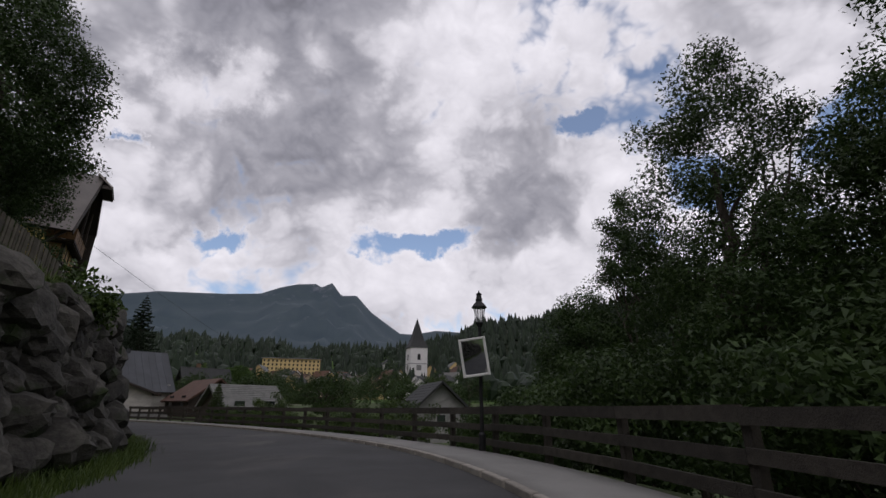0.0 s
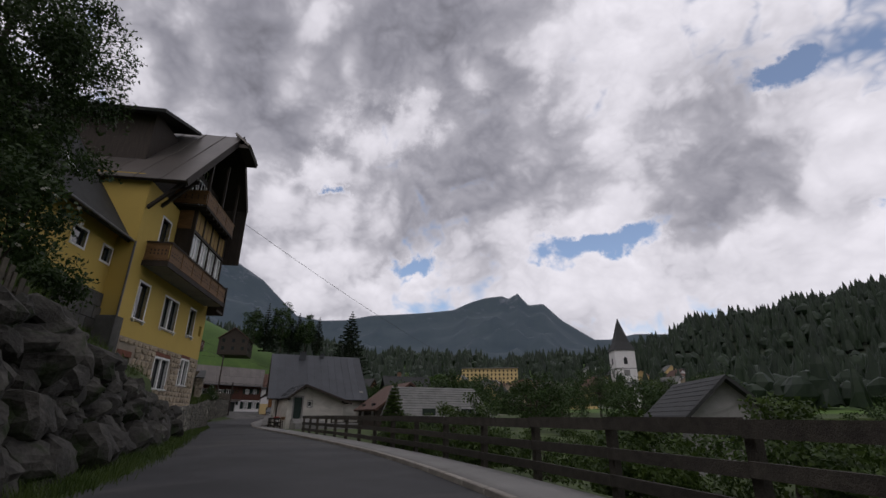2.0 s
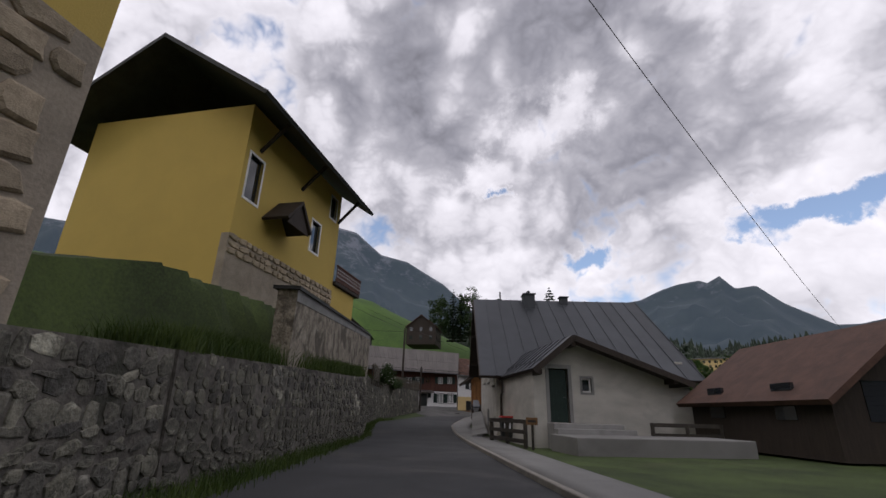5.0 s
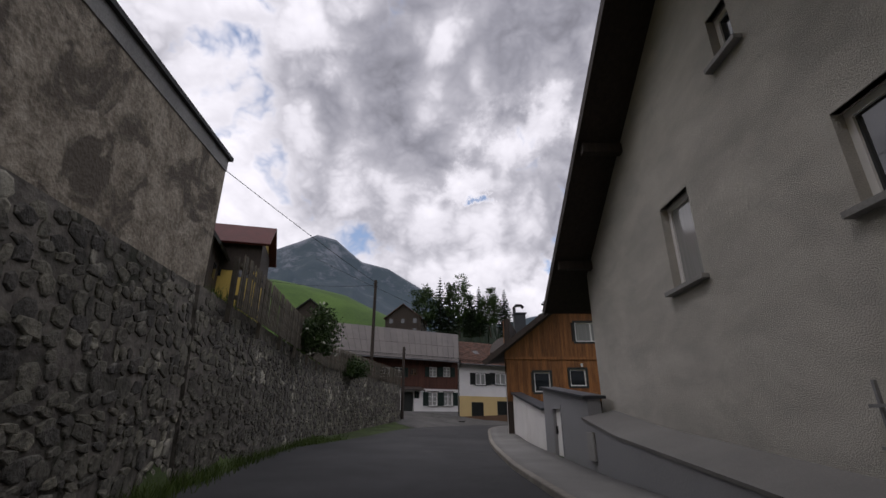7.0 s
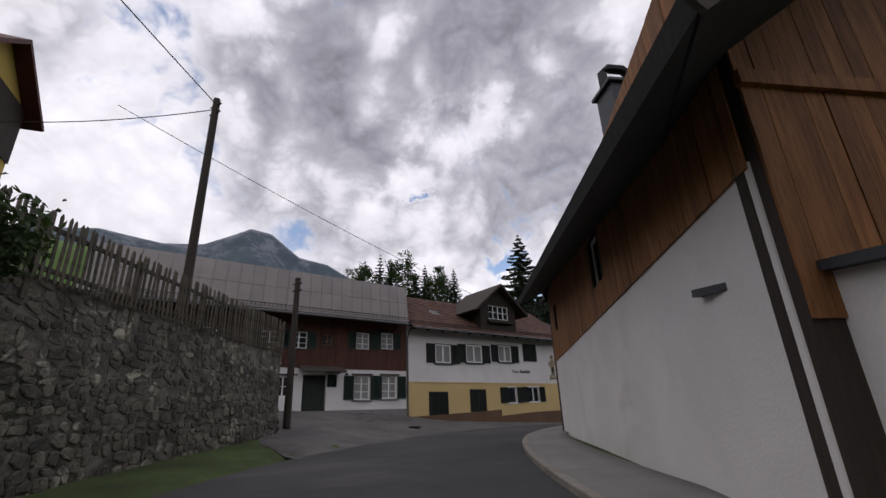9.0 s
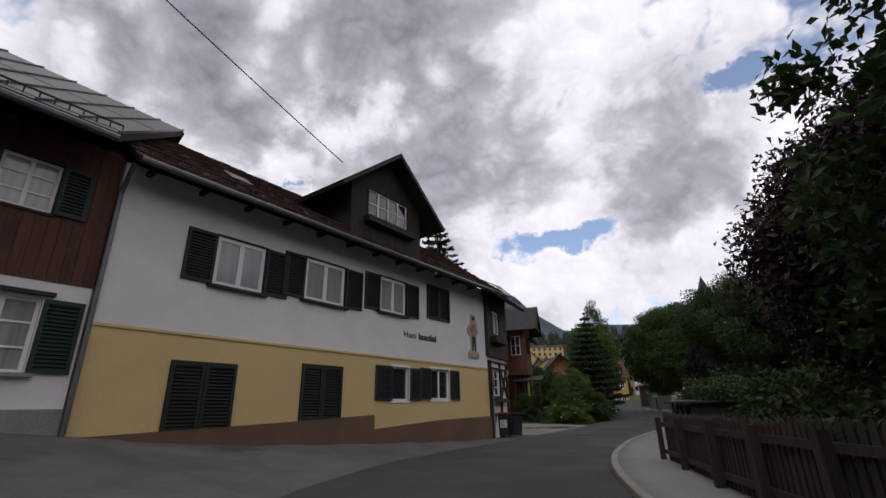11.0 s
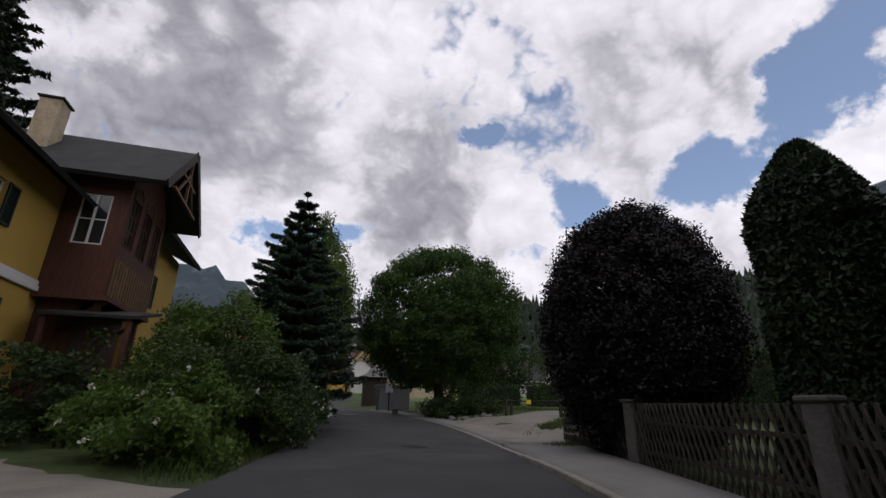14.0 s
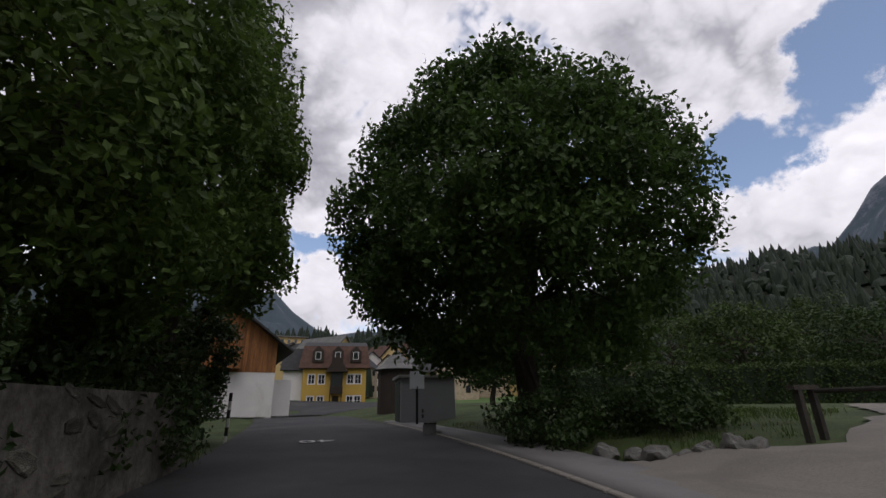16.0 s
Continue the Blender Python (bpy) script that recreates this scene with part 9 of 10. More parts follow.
# chalet on the left slope with the red roof
far_house(-78.5, 78.2, 5.0, 8.0, 10.6, 3.6, 52, M_DWOOD, M_DROOF, "dark wooden chalet above the garden wall", base=4.5, group="", wins=(3, 2), over=0.8)
annex = far_house(-78.0, 82.2, 5.0, 4.6, 11.6, 2.2, 140, M_YELLOW, M_REDROOF, "yellow chalet annex with dark boarded top and a red metal roof", base=4.5, group="", wins=(1, 2), over=0.7)
part("upper_boarding", box(B(), -2.56, 2.56, -2.36, 2.36, 9.2, 12.15), M_DWOOD, annex, "dark boarded upper storey")
# the end of the road: yellow inn, brown house, well house
def end_house():
    t = thing("yellow_inn", frame_of((-48.9, 212.4), (0.995, -0.1), 2.0), "yellow house with dark mansard roof, dormers and timber porch", "house")
    holes = [(a, a + 0.9, z, z + 1.3) for a in (0.8, 2.2, 6.3, 7.4) for z in (1.0, 4.0)]
    w = wall_panel(B(), 0, 9.0, -1.0, 6.2, holes + [(4.3, 5.2, 0.0, 2.3)], 0.4)
    box(w, 0, 0.4, 0.4, 9, -1, 6.2)
    box(w, 8.6, 9, 0.4, 9, -1, 6.2)
    box(w, 0.4, 8.6, 8.6, 9, -1, 6.2)
    part("wall", w, M_YELLOW2, t)
    for q in holes:
        window(t, *q, 0, 2, 2, M_FRAME, (0.1, M_WHITE), None)
    part("door", box(B(), 4.3, 5.2, 0.1, 0.2, 0, 2.3), M_DWOOD, t)
    part("roof", slab(B(), [(-0.6, -0.6, 6.2), (9.6, -0.6, 6.2), (9.2, 1.6, 9.6), (-0.2, 1.6, 9.6)], 0.2), M_TILE, t)
    part("upper_roof", slab(B(), [(-0.2, 1.6, 9.6), (9.2, 1.6, 9.6), (9.2, 5.0, 10.6), (-0.2, 5.0, 10.6)], 0.2), M_DROOF, t)
    part("gable", box(B(), 0, 9, 1.6, 8.6, 6.2, 9.6), M_DWOOD, t)
    for u in (2.0, 4.8, 7.4):
        d = part("dormer", prism(B(), [(u - 0.8, 7.0), (u + 0.8, 7.0), (u + 0.8, 8.6), (u, 9.4), (u - 0.8, 8.6)], -0.3, 2.0), M_DWOOD, t)
        part("window", box(B(), u - 0.4, u + 0.4, -0.34, -0.3, 7.4, 8.5), M_FRAME, d)
        part("pane", box(B(), u - 0.33, u + 0.33, -0.36, -0.341, 7.47, 8.43), M_GLASS, d)
    part("porch", box(B(), 3.9, 5.7, -0.9, 0.0, 2.6, 3.6), M_DWOOD, t)
    part("porch_gable", prism(B(), [(3.2, 5.6), (6.4, 5.6), (4.8, 8.2)], -1.1, 0.6), M_DWOOD, t, "steep dark boarded porch gable")
    part("porch_glazing", box(B(), 3.95, 5.65, -0.7, 0.0, 3.62, 5.58), M_SHUT, t)
    for x in (3.95, 5.55):
        part("porch_post", box(B(), x - 0.07, x + 0.07, -0.85, -0.7, -0.3, 2.6), M_DWOOD, t)
    part("side_wing", box(B(), -2.8, -0.02, 1.0, 8.6, -1.0, 6.0), M_WHITE, t, "plain white side wing")
    part("wing_roof", slab(B(), [(-3.2, 0.4, 6.0), (-0.2, 0.4, 6.0), (-0.2, 3.4, 9.4), (-3.2, 3.4, 9.4)], 0.2), M_DROOF, t)
    b = thing("brown_end_house", frame_of((-57.8, 180.5), (0.99, 0.14), 1.7), "brown boarded house with white base and dark roof", "house")
    part("base_wall", box(B(), -1, 6.0, 0, 9, -1, 3.4), M_WHITE, b)
    g = gable_wall(B(), -1, 6.0, 3.4, -2.0, 1.6, 7.2, 5.4, 9.2, 5.0, 0, 0.3)
    box(g, 5.7, 6.0, 0.3, 9, 3.4, 5.6)
    part("wall", g, M_BWOOD, b)
    boards(b, -1, 6.0, 3.4, 9, 0.0, M_BWOOD, 0.24, top=lambda u: (5.4 + 3.8 * (u + 2.0) / 3.6 if u < 1.6 else 5.0 + 4.2 * (7.2 - u) / 5.6) - 0.15)
    roof_pair(b, -1.0, 9.8, -2.0, 1.6, 7.2, 5.4, 9.2, 5.0, M_DROOF)
    part("balcony", box(B(), -1, 3.4, -1.1, 0.0, 3.6, 4.6), M_BWOOD, b)
    part("garden_wall", box(B(), 6.0, 7.6, 2.0, 2.3, -0.6, 3.0), M_WHITE, b)
    w = thing("well_house", Matrix.Translation((-43.3, 176.0, 1.7)), "round dark wooden tower with a pale conical roof", "building")
    c = B()
    tube(c, [(0, 0, -0.3), (0, 0, 3.2)], 1.35, 14)
    part("drum", c, M_DWOOD, w)
    c = B()
    tube(c, [(0, 0, 3.2), (0, 0, 3.6), (0, 0, 4.7)], [1.75, 1.1, 0.03], 14)
    part("cone_roof", c, M_SHINGLE, w)
    k = thing("kiosk", frame_of((-45.8, 163.9), (0.99, -0.1), 1.45), "small grey-green kiosk with a flat roof", "kiosk")
    part("body", box(B(), 0, 2.6, 0, 2.2, -0.3, 2.05, 0.02), M_GREYP, k)
    part("roof", box(B(), -0.15, 2.75, -0.15, 2.35, 2.052, 2.2, 0.02), M_SHINGLE, k)
    part("side_panel", box(B(), -0.03, 0.0, 0.3, 1.9, 0.0, 1.9), M_SHUTG, k)


end_house()


def snow_pole():
    x, y = spot(float(along([(-52.1, 157.8)])[0][0]), float(left_at(160)) - 0.3).xy
    t = thing("snow_pole", Matrix.Translation((x, y, ground_z(x, y))), "black and white banded marker post at the lane mouth", "post")
    for k in range(6):
        part("band", tube(B(), [(0, 0, -0.2 if k == 0 else k * 0.24), (0, 0, (k + 1) * 0.24)], 0.05, 8), M_INK if k % 2 else M_FRAME, t)


snow_pole()

# ---- street furniture ----
def lantern(parent, x, y, z, r=0.16, h=0.42):
    b = B()
    tube(b, [(x, y, z), (x, y, z + h)], [r * 0.62, r], 6)
    g = part("lantern_glass", b, M_LAMPGLASS, parent)
    b = B()
    tube(b, [(x, y, z + h), (x, y, z + h + 0.03), (x, y, z + h + 0.18), (x, y, z + h + 0.22), (x, y, z + h + 0.34), (x, y, z + h + 0.4), (x, y, z + h + 0.44), (x, y, z + h + 0.5)], [r * 1.35, r * 1.3, r * 0.55, r * 0.62, r * 0.42, r * 0.5, 0.02, 0.01], 14)
    part("lantern_hood", b, M_IRON, parent)
    b = B()
    for k in range(6):
        a = k * math.tau / 6
        beam(b, (x + r * 0.62 * math.cos(a), y + r * 0.62 * math.sin(a), z), (x + r * math.cos(a), y + r * math.sin(a), z + h), 0.014)
    tube(b, [(x, y, z - 0.12), (x, y, z - 0.02), (x, y, z + 0.02)], [0.05, r * 0.7, r * 0.66], 10)
    part("lantern_frame", b, M_IRON, parent)


def street_lamp(x, y, tall=4.15, label="black iron street lamp with a glass lantern"):
    z = ground_z(x, y)
    t = thing("street_lamp", Matrix.Translation((x, y, z)), label, "street lamp")
    b = B()
    tube(b, [(0, 0, -0.2), (0, 0, 0.5), (0, 0, 0.55), (0, 0, tall - 1.0)], [0.09, 0.09, 0.055, 0.045], 12)
    part("post", b, M_IRON, t)
    lantern(t, 0, 0, tall - 0.92)
    return t


lamp = street_lamp(2.74, 12.3, 4.3)
street_lamp(-43.5, 138.2, 5.0)


def traffic_mirror():
    t = thing("traffic_mirror", Matrix.Translation((2.52, 12.05, 2.42)) @ Matrix.Rotation(radians(-20), 4, "Z") @ Matrix.Rotation(radians(-7), 4, "Y") @ Matrix.Rotation(radians(8), 4, "X"), "rectangular convex traffic mirror with a white rim on the lamp post", "mirror")
    w, h = 0.36, 0.5
    r = B()
    for a, b, c, d in ((-w, -w + 0.06, -h, h), (w - 0.06, w, -h, h), (-w + 0.06, w - 0.06, -h, -h + 0.06), (-w + 0.06, w - 0.06, h - 0.06, h)):
        box(r, a, b, -0.05, 0.05, c, d, 0.01)
    part("rim", r, M_FRAME, t)
    part("back", box(B(), -w + 0.03, w - 0.03, 0.01, 0.06, -h + 0.03, h - 0.03), M_GREYMET, t)
    n = 10
    v, f = [], []
    for i in range(n + 1):
        for j in range(n + 1):
            a, b = -1 + 2 * i / n, -1 + 2 * j / n
            v.append((a * (w - 0.05), -0.045 + 0.05 * (a * a + b * b) / 2, b * (h - 0.05)))
    for i in range(n):
        for j in range(n):
            k = i * (n + 1) + j
            f.append((k, k + n + 1, k + n + 2, k + 1))
    mm = bpy.data.materials.new("convex_mirror")
    mm.use_nodes = True
    q = mm.node_tree.nodes["Principled BSDF"]
    q.inputs["Metallic"].default_value, q.inputs["Roughness"].default_value = 1.0, 0.06
    q.inputs["Base Color"].default_value = col(0.55, 0.57, 0.58)
    part("mirror_face", mesh_of("mirror_face", v, f, mm, True), None, t)
    b = B()
    beam(b, (0.1, 0.06, 0), (0.32, 0.28, 0), 0.05)
    part("bracket", b, M_GREYMET, t)


traffic_mirror()


def wall_lantern():
    t = thing("wall_lantern", Matrix.Translation((-57.65, 98.75, 5.55)), "black wall lantern on a curled iron bracket", "lamp")
    b = B()
    tube(b, [(0.75, -1.0, -0.3), (0.35, -0.5, -0.12), (0, 0, -0.12)], 0.025, 6)
    pts = [(0.45 + 0.2 * math.cos(a), -0.62 - 0.2 * math.cos(a) * 1.2, -0.35 + 0.18 * math.sin(a)) for a in np.linspace(0, math.tau, 11)]
    tube(b, pts, 0.018, 5, False)
    part("bracket", b, M_IRON, t)
    lantern(t, 0, 0, 0.02, 0.22, 0.46)


wall_lantern()


def utility_pole(x, y, top, wood=True):
    z = ground_z(x, y)
    t = thing("utility_pole", Matrix.Translation((x, y, z)), "dark wooden utility pole with insulators", "utility pole")
    tube_ = tube(B(), [(0, 0, -0.3), (0, 0, top - z)], [0.15, 0.11], 10)
    part("pole", tube_, M_DWOOD, t)
    for k in range(2):
        b = B()
        beam(b, (-0.25, 0, top - z - 0.25 - 0.3 * k), (0.25, 0, top - z - 0.25 - 0.3 * k), 0.05)
        part("insulator_arm", b, M_IRON, t)
    return t


def wire(a, b, sag, r=0.017, label="thin black overhead cable"):
    a, b = Vector(a), Vector(b)
    pts = [a + (b - a) * k / 24 - Vector((0, 0, sag * 4 * (k / 24) * (1 - k / 24))) for k in range(25)]
    bm = B()
    tube(bm, [p - a for p in pts], r, 5)
    solo("cable", bm, M_IRON, label, "cable", m=Matrix.Translation(a))


utility_pole(-64.6, 86.6, 11.6)
utility_pole(-66.6, 92.6, 7.2)
wire((-64.6, 86.6, 11.4), (-51.2, 57.3, 11.0), 0.3)
wire((-66.05, 109.6, 9.9), (-73.6, 87.4, 15.6), 0.3)
wire((-64.6, 86.6, 11.2), (-78, 82, 13.5), 0.5)
wire((-27.7, 43.6, 15.9), (-19.5, 96.4, 8.6), 0.8)


def round_sign(x, y, z, face, ring, label, turn, extra=None, tall=2.5, r=0.31):
    t = thing("road_sign", Matrix.Translation((x, y, z)) @ Matrix.Rotation(radians(turn), 4, "Z"), label, "road sign")
    part("post", tube(B(), [(0, 0.04, -0.2), (0, 0.04, tall + 0.3)], 0.03, 8), M_GREYMET, t)
    d = B()
    tube(d, [(0, -0.012, tall), (0, 0.008, tall)], r, 28)
    p = part("disc", d, ring, t)
    d = B()
    tube(d, [(0, -0.016, tall), (0, -0.0125, tall)], r * 0.82, 28)
    part("disc_face", d, face, p)
    if extra:
        for a in (45, 135):
            q = B()
            box(q, -r * 0.84, r * 0.84, -0.021, -0.0165, -0.04, 0.04)
            part("cross_bar", q, ring, p, m=Matrix.Translation((0, -0.002 * (a == 135), tall)) @ Matrix.Rotation(radians(a), 4, "Y"))
        pl_ = part("plate", box(B(), -0.24, 0.24, -0.012, 0.004, tall - r - 0.24, tall - r - 0.03), M_PAPER, t)
        lt = bpy.data.curves.new("lettering", "FONT")
        lt.body, lt.size, lt.extrude, lt.align_x = "Anfang", 0.135, 0.001, "CENTER"
        lt.materials.append(M_INK)
        o = new("lettering", lt)
        o.parent = pl_
        o.matrix_local = Matrix.Translation((0, -0.0135, tall - r - 0.18)) @ Matrix.Rotation(radians(90), 4, "X")
    return t


round_sign(-62.05, 117.85, 0.6, M_SBLUE, M_SRED, "no-stopping sign with a small plate on a grey post", 98, True, 2.3)
round_sign(-66.2, 91.4, 0.9, M_PAPER, M_SRED, "round white sign with a red rim beside the wall", -62, None, 3.0, 0.34)


def wheelie_bin(x, y, z, turn, body, lid, label, w=0.58, d=0.72, h=1.0, tag=None):
    t = thing("wheeled_bin", Matrix.Translation((x, y, z)) @ Matrix.Rotation(radians(turn), 4, "Z"), label, "bin", "wheeled bins")
    b = B()
    lo = [b.verts.new(c) for c in ((-w * 0.4, -d * 0.38, 0.06), (w * 0.4, -d * 0.38, 0.06), (w * 0.4, d * 0.4, 0.06), (-w * 0.4, d * 0.4, 0.06))]
    hi = [b.verts.new(c) for c in ((-w / 2, -d / 2, h), (w / 2, -d / 2, h), (w / 2, d / 2, h), (-w / 2, d / 2, h))]
    b.faces.new(lo[::-1])
    b.faces.new(hi)
    for i in range(4):
        j = (i + 1) % 4
        b.faces.new((lo[i], lo[j], hi[j], hi[i]))
    bmesh.ops.bevel(b, geom=list(b.edges), offset=0.03, segments=2, affect="EDGES")
    part("body", b, body, t)
    part("rim", box(B(), -w / 2 - 0.02, w / 2 + 0.02, -d / 2 - 0.02, d / 2 + 0.02, h - 0.06, h - 0.002, 0.01), body, t)
    l = B()
    prism(l, [(-w / 2 - 0.03, h), (w / 2 + 0.03, h), (w / 2 - 0.02, h + 0.07), (-w / 2 + 0.02, h + 0.07)], -d / 2 - 0.05, d / 2 + 0.04)
    part("lid", l, lid, t)
    hd = B()
    tube(hd, [(-w * 0.35, d / 2 + 0.09, h - 0.03), (w * 0.35, d / 2 + 0.09, h - 0.03)], 0.017, 6)
    part("handle", hd, body, t)
    for sg in (-1, 1):
        wl = B()
        tube(wl, [(sg * w * 0.44, d * 0.36, 0.1), (sg * (w * 0.44 + 0.05), d * 0.36, 0.1)], 0.1, 14)
        part("wheel", wl, M_BINB, t)
    if tag:
        tg = part("label_sheet", box(B(), -0.15, 0.15, -d / 2 - 0.012 + 0.03, -d / 2 + 0.05, h * 0.42, h * 0.82), M_PAPER, t, m=Matrix.Translation((0, 0.005, 0)))
        q = B()
        for k in range(5):
            box(q, -0.11, 0.11 - 0.03 * (k % 3), -d / 2 + 0.0135, -d / 2 + 0.0175, h * 0.46 + k * 0.07, h * 0.46 + k * 0.07 + 0.028)
        part("print", q, M_INK, tg)
    return t


wheelie_bin(-62.35, 118.75, 0.62, 85, M_BING, M_BING, "dark green wheeled bin against the house wall", 0.5, 0.58, 0.98)
wheelie_bin(-61.9, 119.25, 0.62, 15, M_BINB, M_BINR, "black wheeled bin with a red lid and white label", tag=True)
wheelie_bin(-61.3, 119.85, 0.62, 20, M_BINB, M_BINB, "black wheeled bin beside the annex", 0.5, 0.6, 0.98)
wheelie_bin(-34.6, 61.9, -0.02, 40, M_BINB, M_BINR, "black wheeled bin with a red lid at the grey house", tag=True)
wheelie_bin(-65.2, 132.6, ground_z(-65.2, 132.6), 20, M_BINB, M_BINR, "black bin with a red lid beside the villa", 0.55, 0.6, 0.95)
wheelie_bin(-66.3, 132.3, ground_z(-66.3, 132.3), 10, M_BINB, M_BINB, "black bin beside the villa", 0.55, 0.6, 0.95)


def driveway_rails():
    t = thing("driveway_fence", Matrix.Translation((-34.6, 60.6, 0)), "low dark wooden rail fence at the entrance", "fence")
    for a, b in (((0, 0), (2.65, -1.75)), ((6.5, 1.6), (8.6, 3.6))):
        a, b = Vector((*a, 0)), Vector((*b, 0))
        for k in range(3):
            p = a + (b - a) * k / 2
            part("post", box(B(), p.x - 0.06, p.x + 0.06, p.y - 0.06, p.y + 0.06, -0.6, 0.95), M_FWOOD, t)
        for z in (0.88, 0.5, 0.16):
            part("rail", beam(B(), a + Vector((-0.05, -0.08, z)), b + Vector((-0.05, -0.08, z)), 0.05, 0.15), M_FWOOD, t)
    s = thing("name_board", Matrix.Translation((-31.35, 58.3, 0)) @ Matrix.Rotation(radians(12), 4, "Z"), "small wooden board on a post by the steps", "sign")
    part("post", box(B(), -0.04, 0.04, -0.04, 0.04, -0.5, 0.9), M_FWOOD, s)
    part("board", box(B(), -0.22, 0.22, -0.07, -0.041, 0.78, 1.04), M_BALC, s)
    part("bar", box(B(), -0.15, 0.15, -0.078, -0.071, 0.87, 0.95), M_INK, s)


driveway_rails()


# -- the green: barrier, stones, stand
def barrier():
    t = thing("path_barrier", Matrix.Translation((-42.2, 148.1, 1.62)), "wooden pole barrier with a yellow plate across the path", "barrier")
    a, b = Vector((0, 0, 0)), Vector((-0.2, -4.9, -0.1))
    e = a + (b - a)
    for x in (-0.35, 0.0):
        part("stand_post", box(B(), x - 0.05, x + 0.05, -0.05, 0.05, -0.5, 0.62), M_FWOOD, t)
    part("stand_beam", box(B(), -0.5, 0.1, -0.07, 0.07, 0.62, 0.7), M_FWOOD, t)
    part("end_post", box(B(), e.x - 0.055, e.x + 0.055, e.y - 0.055, e.y + 0.055, -0.5, 0.72, 0.01), M_FWOOD, t)
    bm = B()
    tube(bm, [Vector((0, 0, 0.6)), e + Vector((0, 0, 0.66))], 0.04, 8)
    bar = part("bar", bm, M_FWOOD, t)
    part("plate", box(B(), -0.62, -0.36, -2.62, -2.58, 0.42, 0.64), M_YSIGN, bar)
    return t


barrier()
solo("bollard", box(B(), -0.05, 0.05, -0.05, 0.05, -0.3, 1.0, 0.012), M_FWOOD, "thin weathered wooden post at the path", "post", m=Matrix.Translation((-44.8, 138.9, ground_z(-44.8, 138.9))))


M_EDGE = material("edge_boulder", (0.16, 0.155, 0.14), 0.95, vary=0.35, scale=2.0, grain=14, bump=0.7, stain=(0.06, 0.065, 0.04), stain_at=(0.55, 0.7))


def stone_row():
    rnd = random.Random(14)
    for i in range(7):
        x, y = -44.9 + i * 0.22 + rnd.uniform(-0.1, 0.1), 150.2 - i * 0.33 + rnd.uniform(-0.15, 0.15)
        o = new("edge_stone", rock_mesh(40 + i))
        o.data.materials[0] = M_EDGE
        sc = rnd.uniform(0.3, 0.56)
        o.matrix_world = Matrix.Translation((x, y, ground_z(x, y) + sc * 0.2)) @ Euler((rnd.uniform(-0.3, 0.3), rnd.uniform(-0.3, 0.3), rnd.uniform(0, 6))).to_matrix().to_4x4() @ Matrix.Diagonal((sc * 1.3, sc, sc * 0.8, 1))
        tagged(o, "pale grey boulder edging the green", "stone", "edging stones")


stone_row()


def bench():
    t = thing("bench", frame_of((-46.2, 157.8), (0.3, 0.95), ground_z(-46.2, 157.8)), "dark wooden bench under the lime tree", "bench")
    for k in range(3):
        part("seat_slat", box(B(), -0.8, 0.8, -0.2 + k * 0.14, -0.08 + k * 0.14, 0.42, 0.46), M_FWOOD, t)
    for k in range(2):
        part("back_slat", box(B(), -0.8, 0.8, 0.24, 0.27, 0.6 + k * 0.16, 0.72 + k * 0.16), M_FWOOD, t)
    for x in (-0.6, 0.6):
        part("leg", box(B(), x - 0.04, x + 0.04, -0.18, 0.24, -0.1, 0.42), M_CONC, t)


bench()


def notice_board():
    t = thing("notice_board", frame_of((-45.4, 162.5), (0.9, -0.3), ground_z(-45.4, 162.5)), "small notice board on a dark post", "sign")
    part("post", box(B(), -0.05, 0.05, -0.05, 0.05, -0.2, 1.6), M_IRON, t)
    part("board", box(B(), -0.32, 0.32, -0.05, 0.05, 1.5, 2.25), M_PAPER, t)


notice_board()


# -- covers and paint on the road
def cover(s, d, r, label="round iron manhole cover in the asphalt"):
    p = spot(s, d, 0.0)
    t = float(np.clip((d - left_at(s)) / (kerb_at(s) - left_at(s)), 0, 1))
    z = p.z + 0.04 * (1 - (2 * t - 1) ** 2) + 0.004
    b = B()
    tube(b, [(0, 0, -0.05), (0, 0, 0.004)], r, 24)
    o = solo("manhole_cover", b, M_IRON, label, "manhole cover", m=Matrix.Translation((p.x, p.y, z)))


cover(140.2, -0.6, 0.33)
cover(157.3, 0.3, 0.33)


def yard_cover(x, y, r=0.34, square=False):
    z = max(ground_z(x + a, y + b) for a in (-r, 0, r) for b in (-r, 0, r)) + 0.05
    b = box(B(), -r, r, -r, r, -0.05, 0.006, 0.004) if square else tube(B(), [(0, 0, -0.05), (0, 0, 0.006)], r, 24)
    solo("manhole_cover", b, M_IRON, "iron cover set in the forecourt", "manhole cover", m=Matrix.Translation((x, y, z)) @ Matrix.Rotation(0.4, 4, "Z"))


yard_cover(-65.6, 100.2)
yard_cover(-63.9, 104.3, 0.3, True)


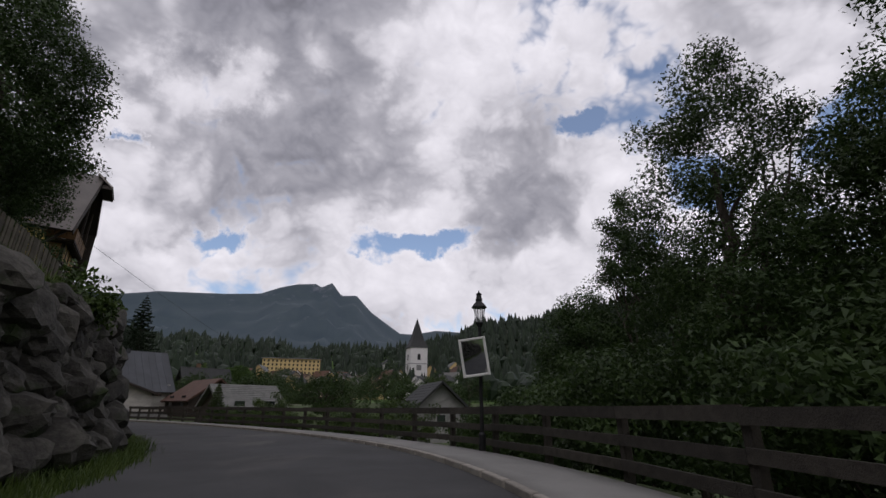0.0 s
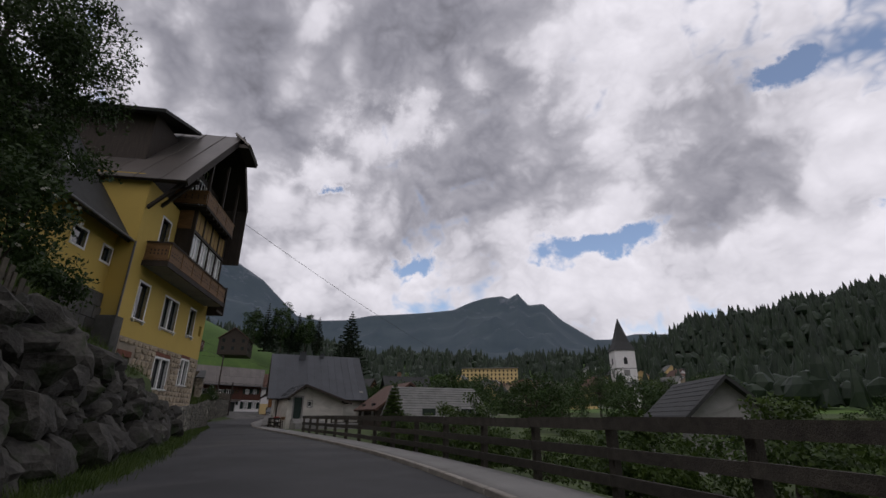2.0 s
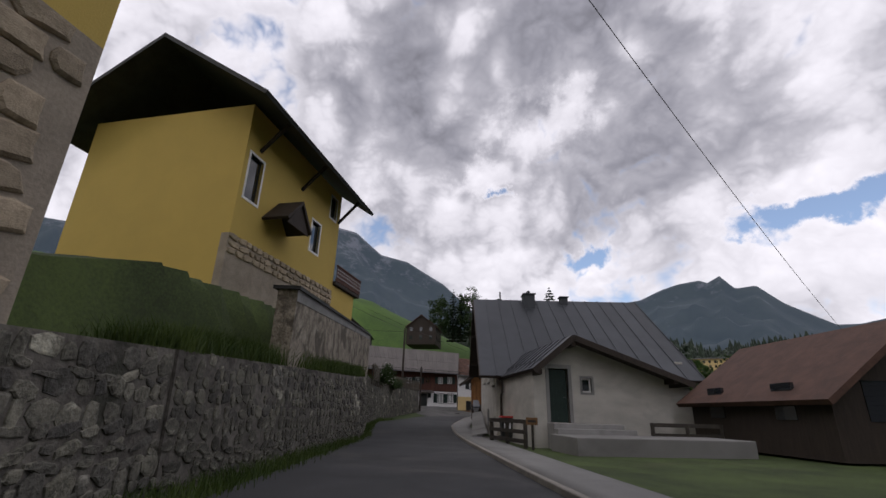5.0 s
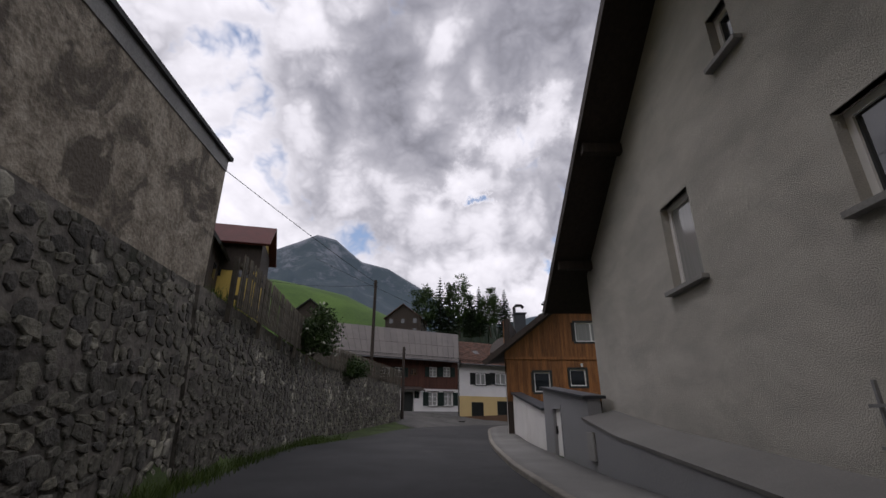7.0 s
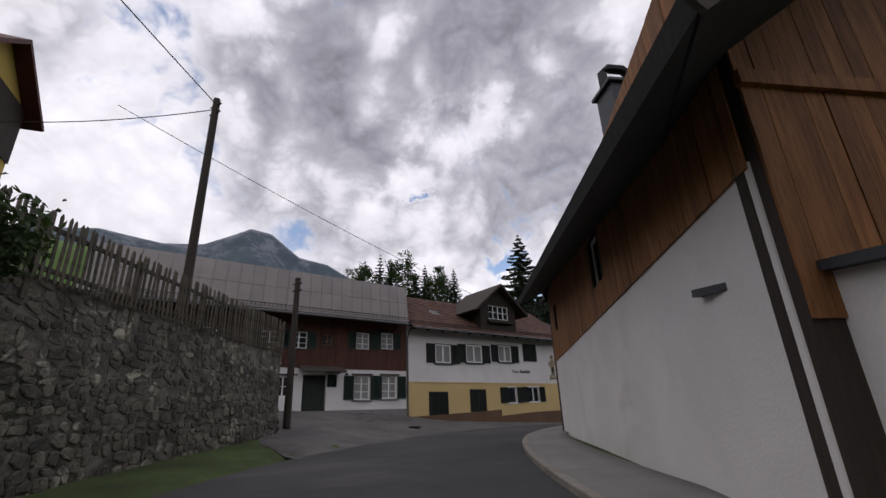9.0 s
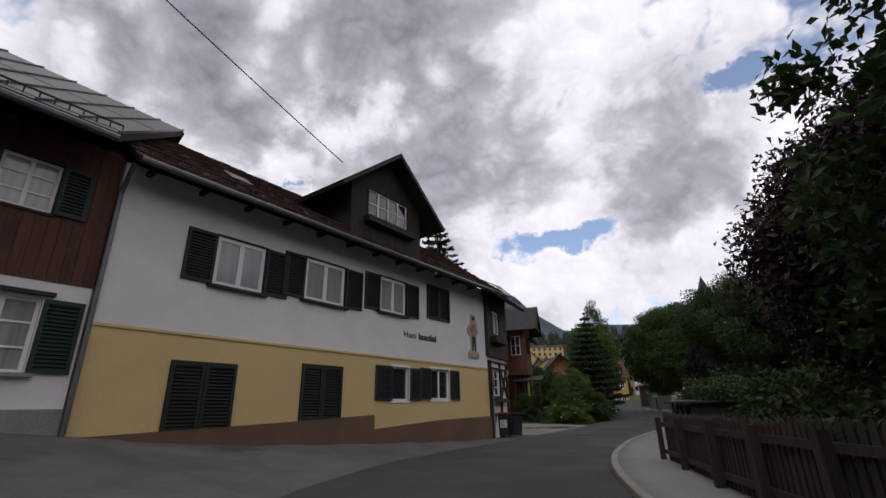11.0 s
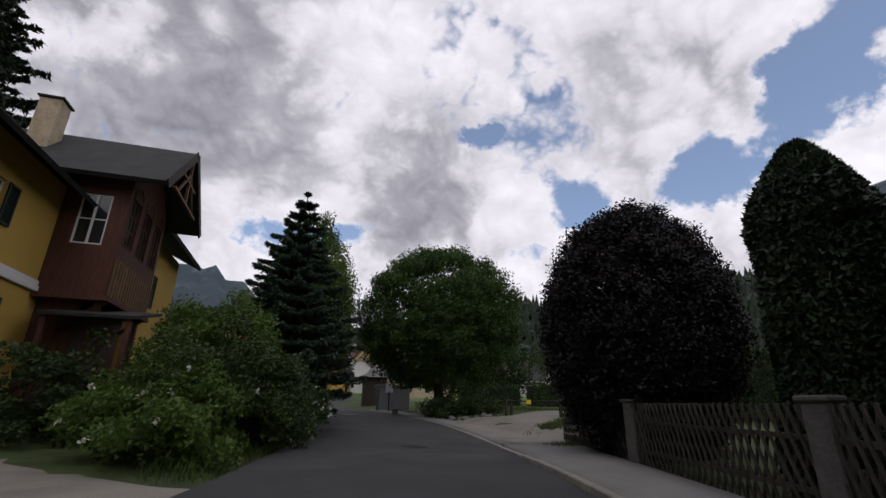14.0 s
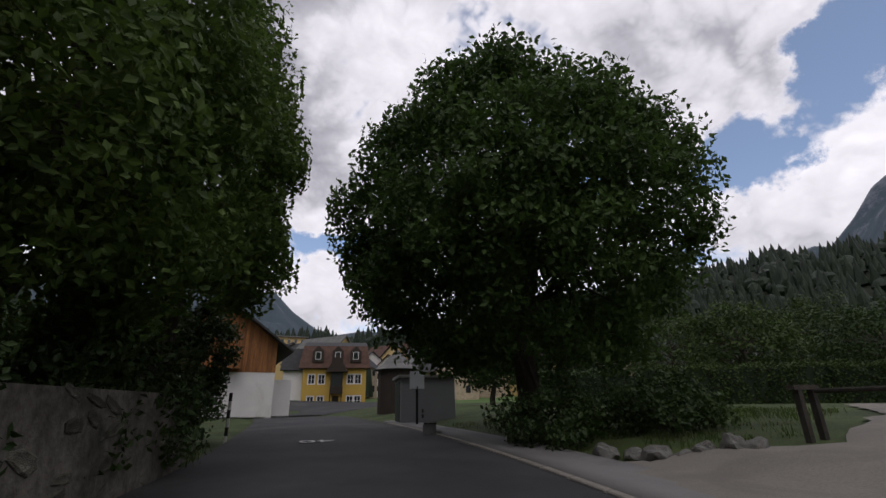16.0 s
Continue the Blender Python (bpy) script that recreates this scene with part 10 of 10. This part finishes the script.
def road_number():
    lt = bpy.data.curves.new("road_marking", "FONT")
    lt.body, lt.size, lt.extrude, lt.align_x = "40", 0.95, 0.002, "CENTER"
    lt.materials.append(M_ROADPAINT)
    o = new("road_marking", lt)
    p = spot(177.2, -0.75, 0.05)
    o.matrix_world = Matrix.Translation(p) @ Matrix.Rotation(heading(177) + radians(90), 4, "Z") @ Matrix.Diagonal((1.0, 1.4, 1, 1))
    tagged(o, "white speed number painted on the asphalt", "road marking", kind="structure")


road_number()


# -- the bin shelter at the garden gate
def bin_shelter():
    t = thing("bin_shelter", frame_of((-55.8, 114.3), (0.938, -0.346), 0.6), "low dark wooden bin shelter with a flat roof beside the pavement", "shelter")
    W, D = 1.8, 2.9
    part("plinth", box(B(), 0.0, 0.16, 0.0, D, -0.3, 0.16, 0.01), M_CONC, t, "pale concrete plinth")
    part("plinth", box(B(), 0.161, W, 0.0, 0.16, -0.3, 0.1, 0.01), M_CONC, t, "pale concrete plinth")
    for x, y in ((0.03, 0.03), (W - 0.12, 0.03), (0.03, D - 0.12), (W - 0.12, D - 0.12), (0.03, D / 2)):
        part("post", box(B(), x, x + 0.09, y, y + 0.09, 0.0, 1.31), M_DWOOD, t)
    for k in range(12):
        part("board", box(B(), 0.062, 0.085, 0.14 + k * 0.22, 0.355 + k * 0.22, 0.162, 0.93 + 0.01 * (k % 3)), M_DWOOD, t)
    for k in range(7):
        part("board", box(B(), 0.14 + k * 0.219, 0.354 + k * 0.219, 0.062, 0.085, 0.102, 0.8 if k < 2 else 1.3), M_DWOOD, t)
    part("back_panel", box(B(), W - 0.03, W, 0.14, D - 0.14, 0.0, 1.3), M_RWOOD, t, "red-brown boarded back")
    part("rail", box(B(), 0.02, 0.06, 0.13, D - 0.13, 0.93, 1.0), M_GWOOD, t)
    part("roof", slab(B(), [(-0.15, -0.18, 1.34), (W + 0.1, -0.18, 1.34), (W + 0.1, D + 0.1, 1.42), (-0.15, D + 0.1, 1.42)], 0.06), M_DROOF, t)


bin_shelter()
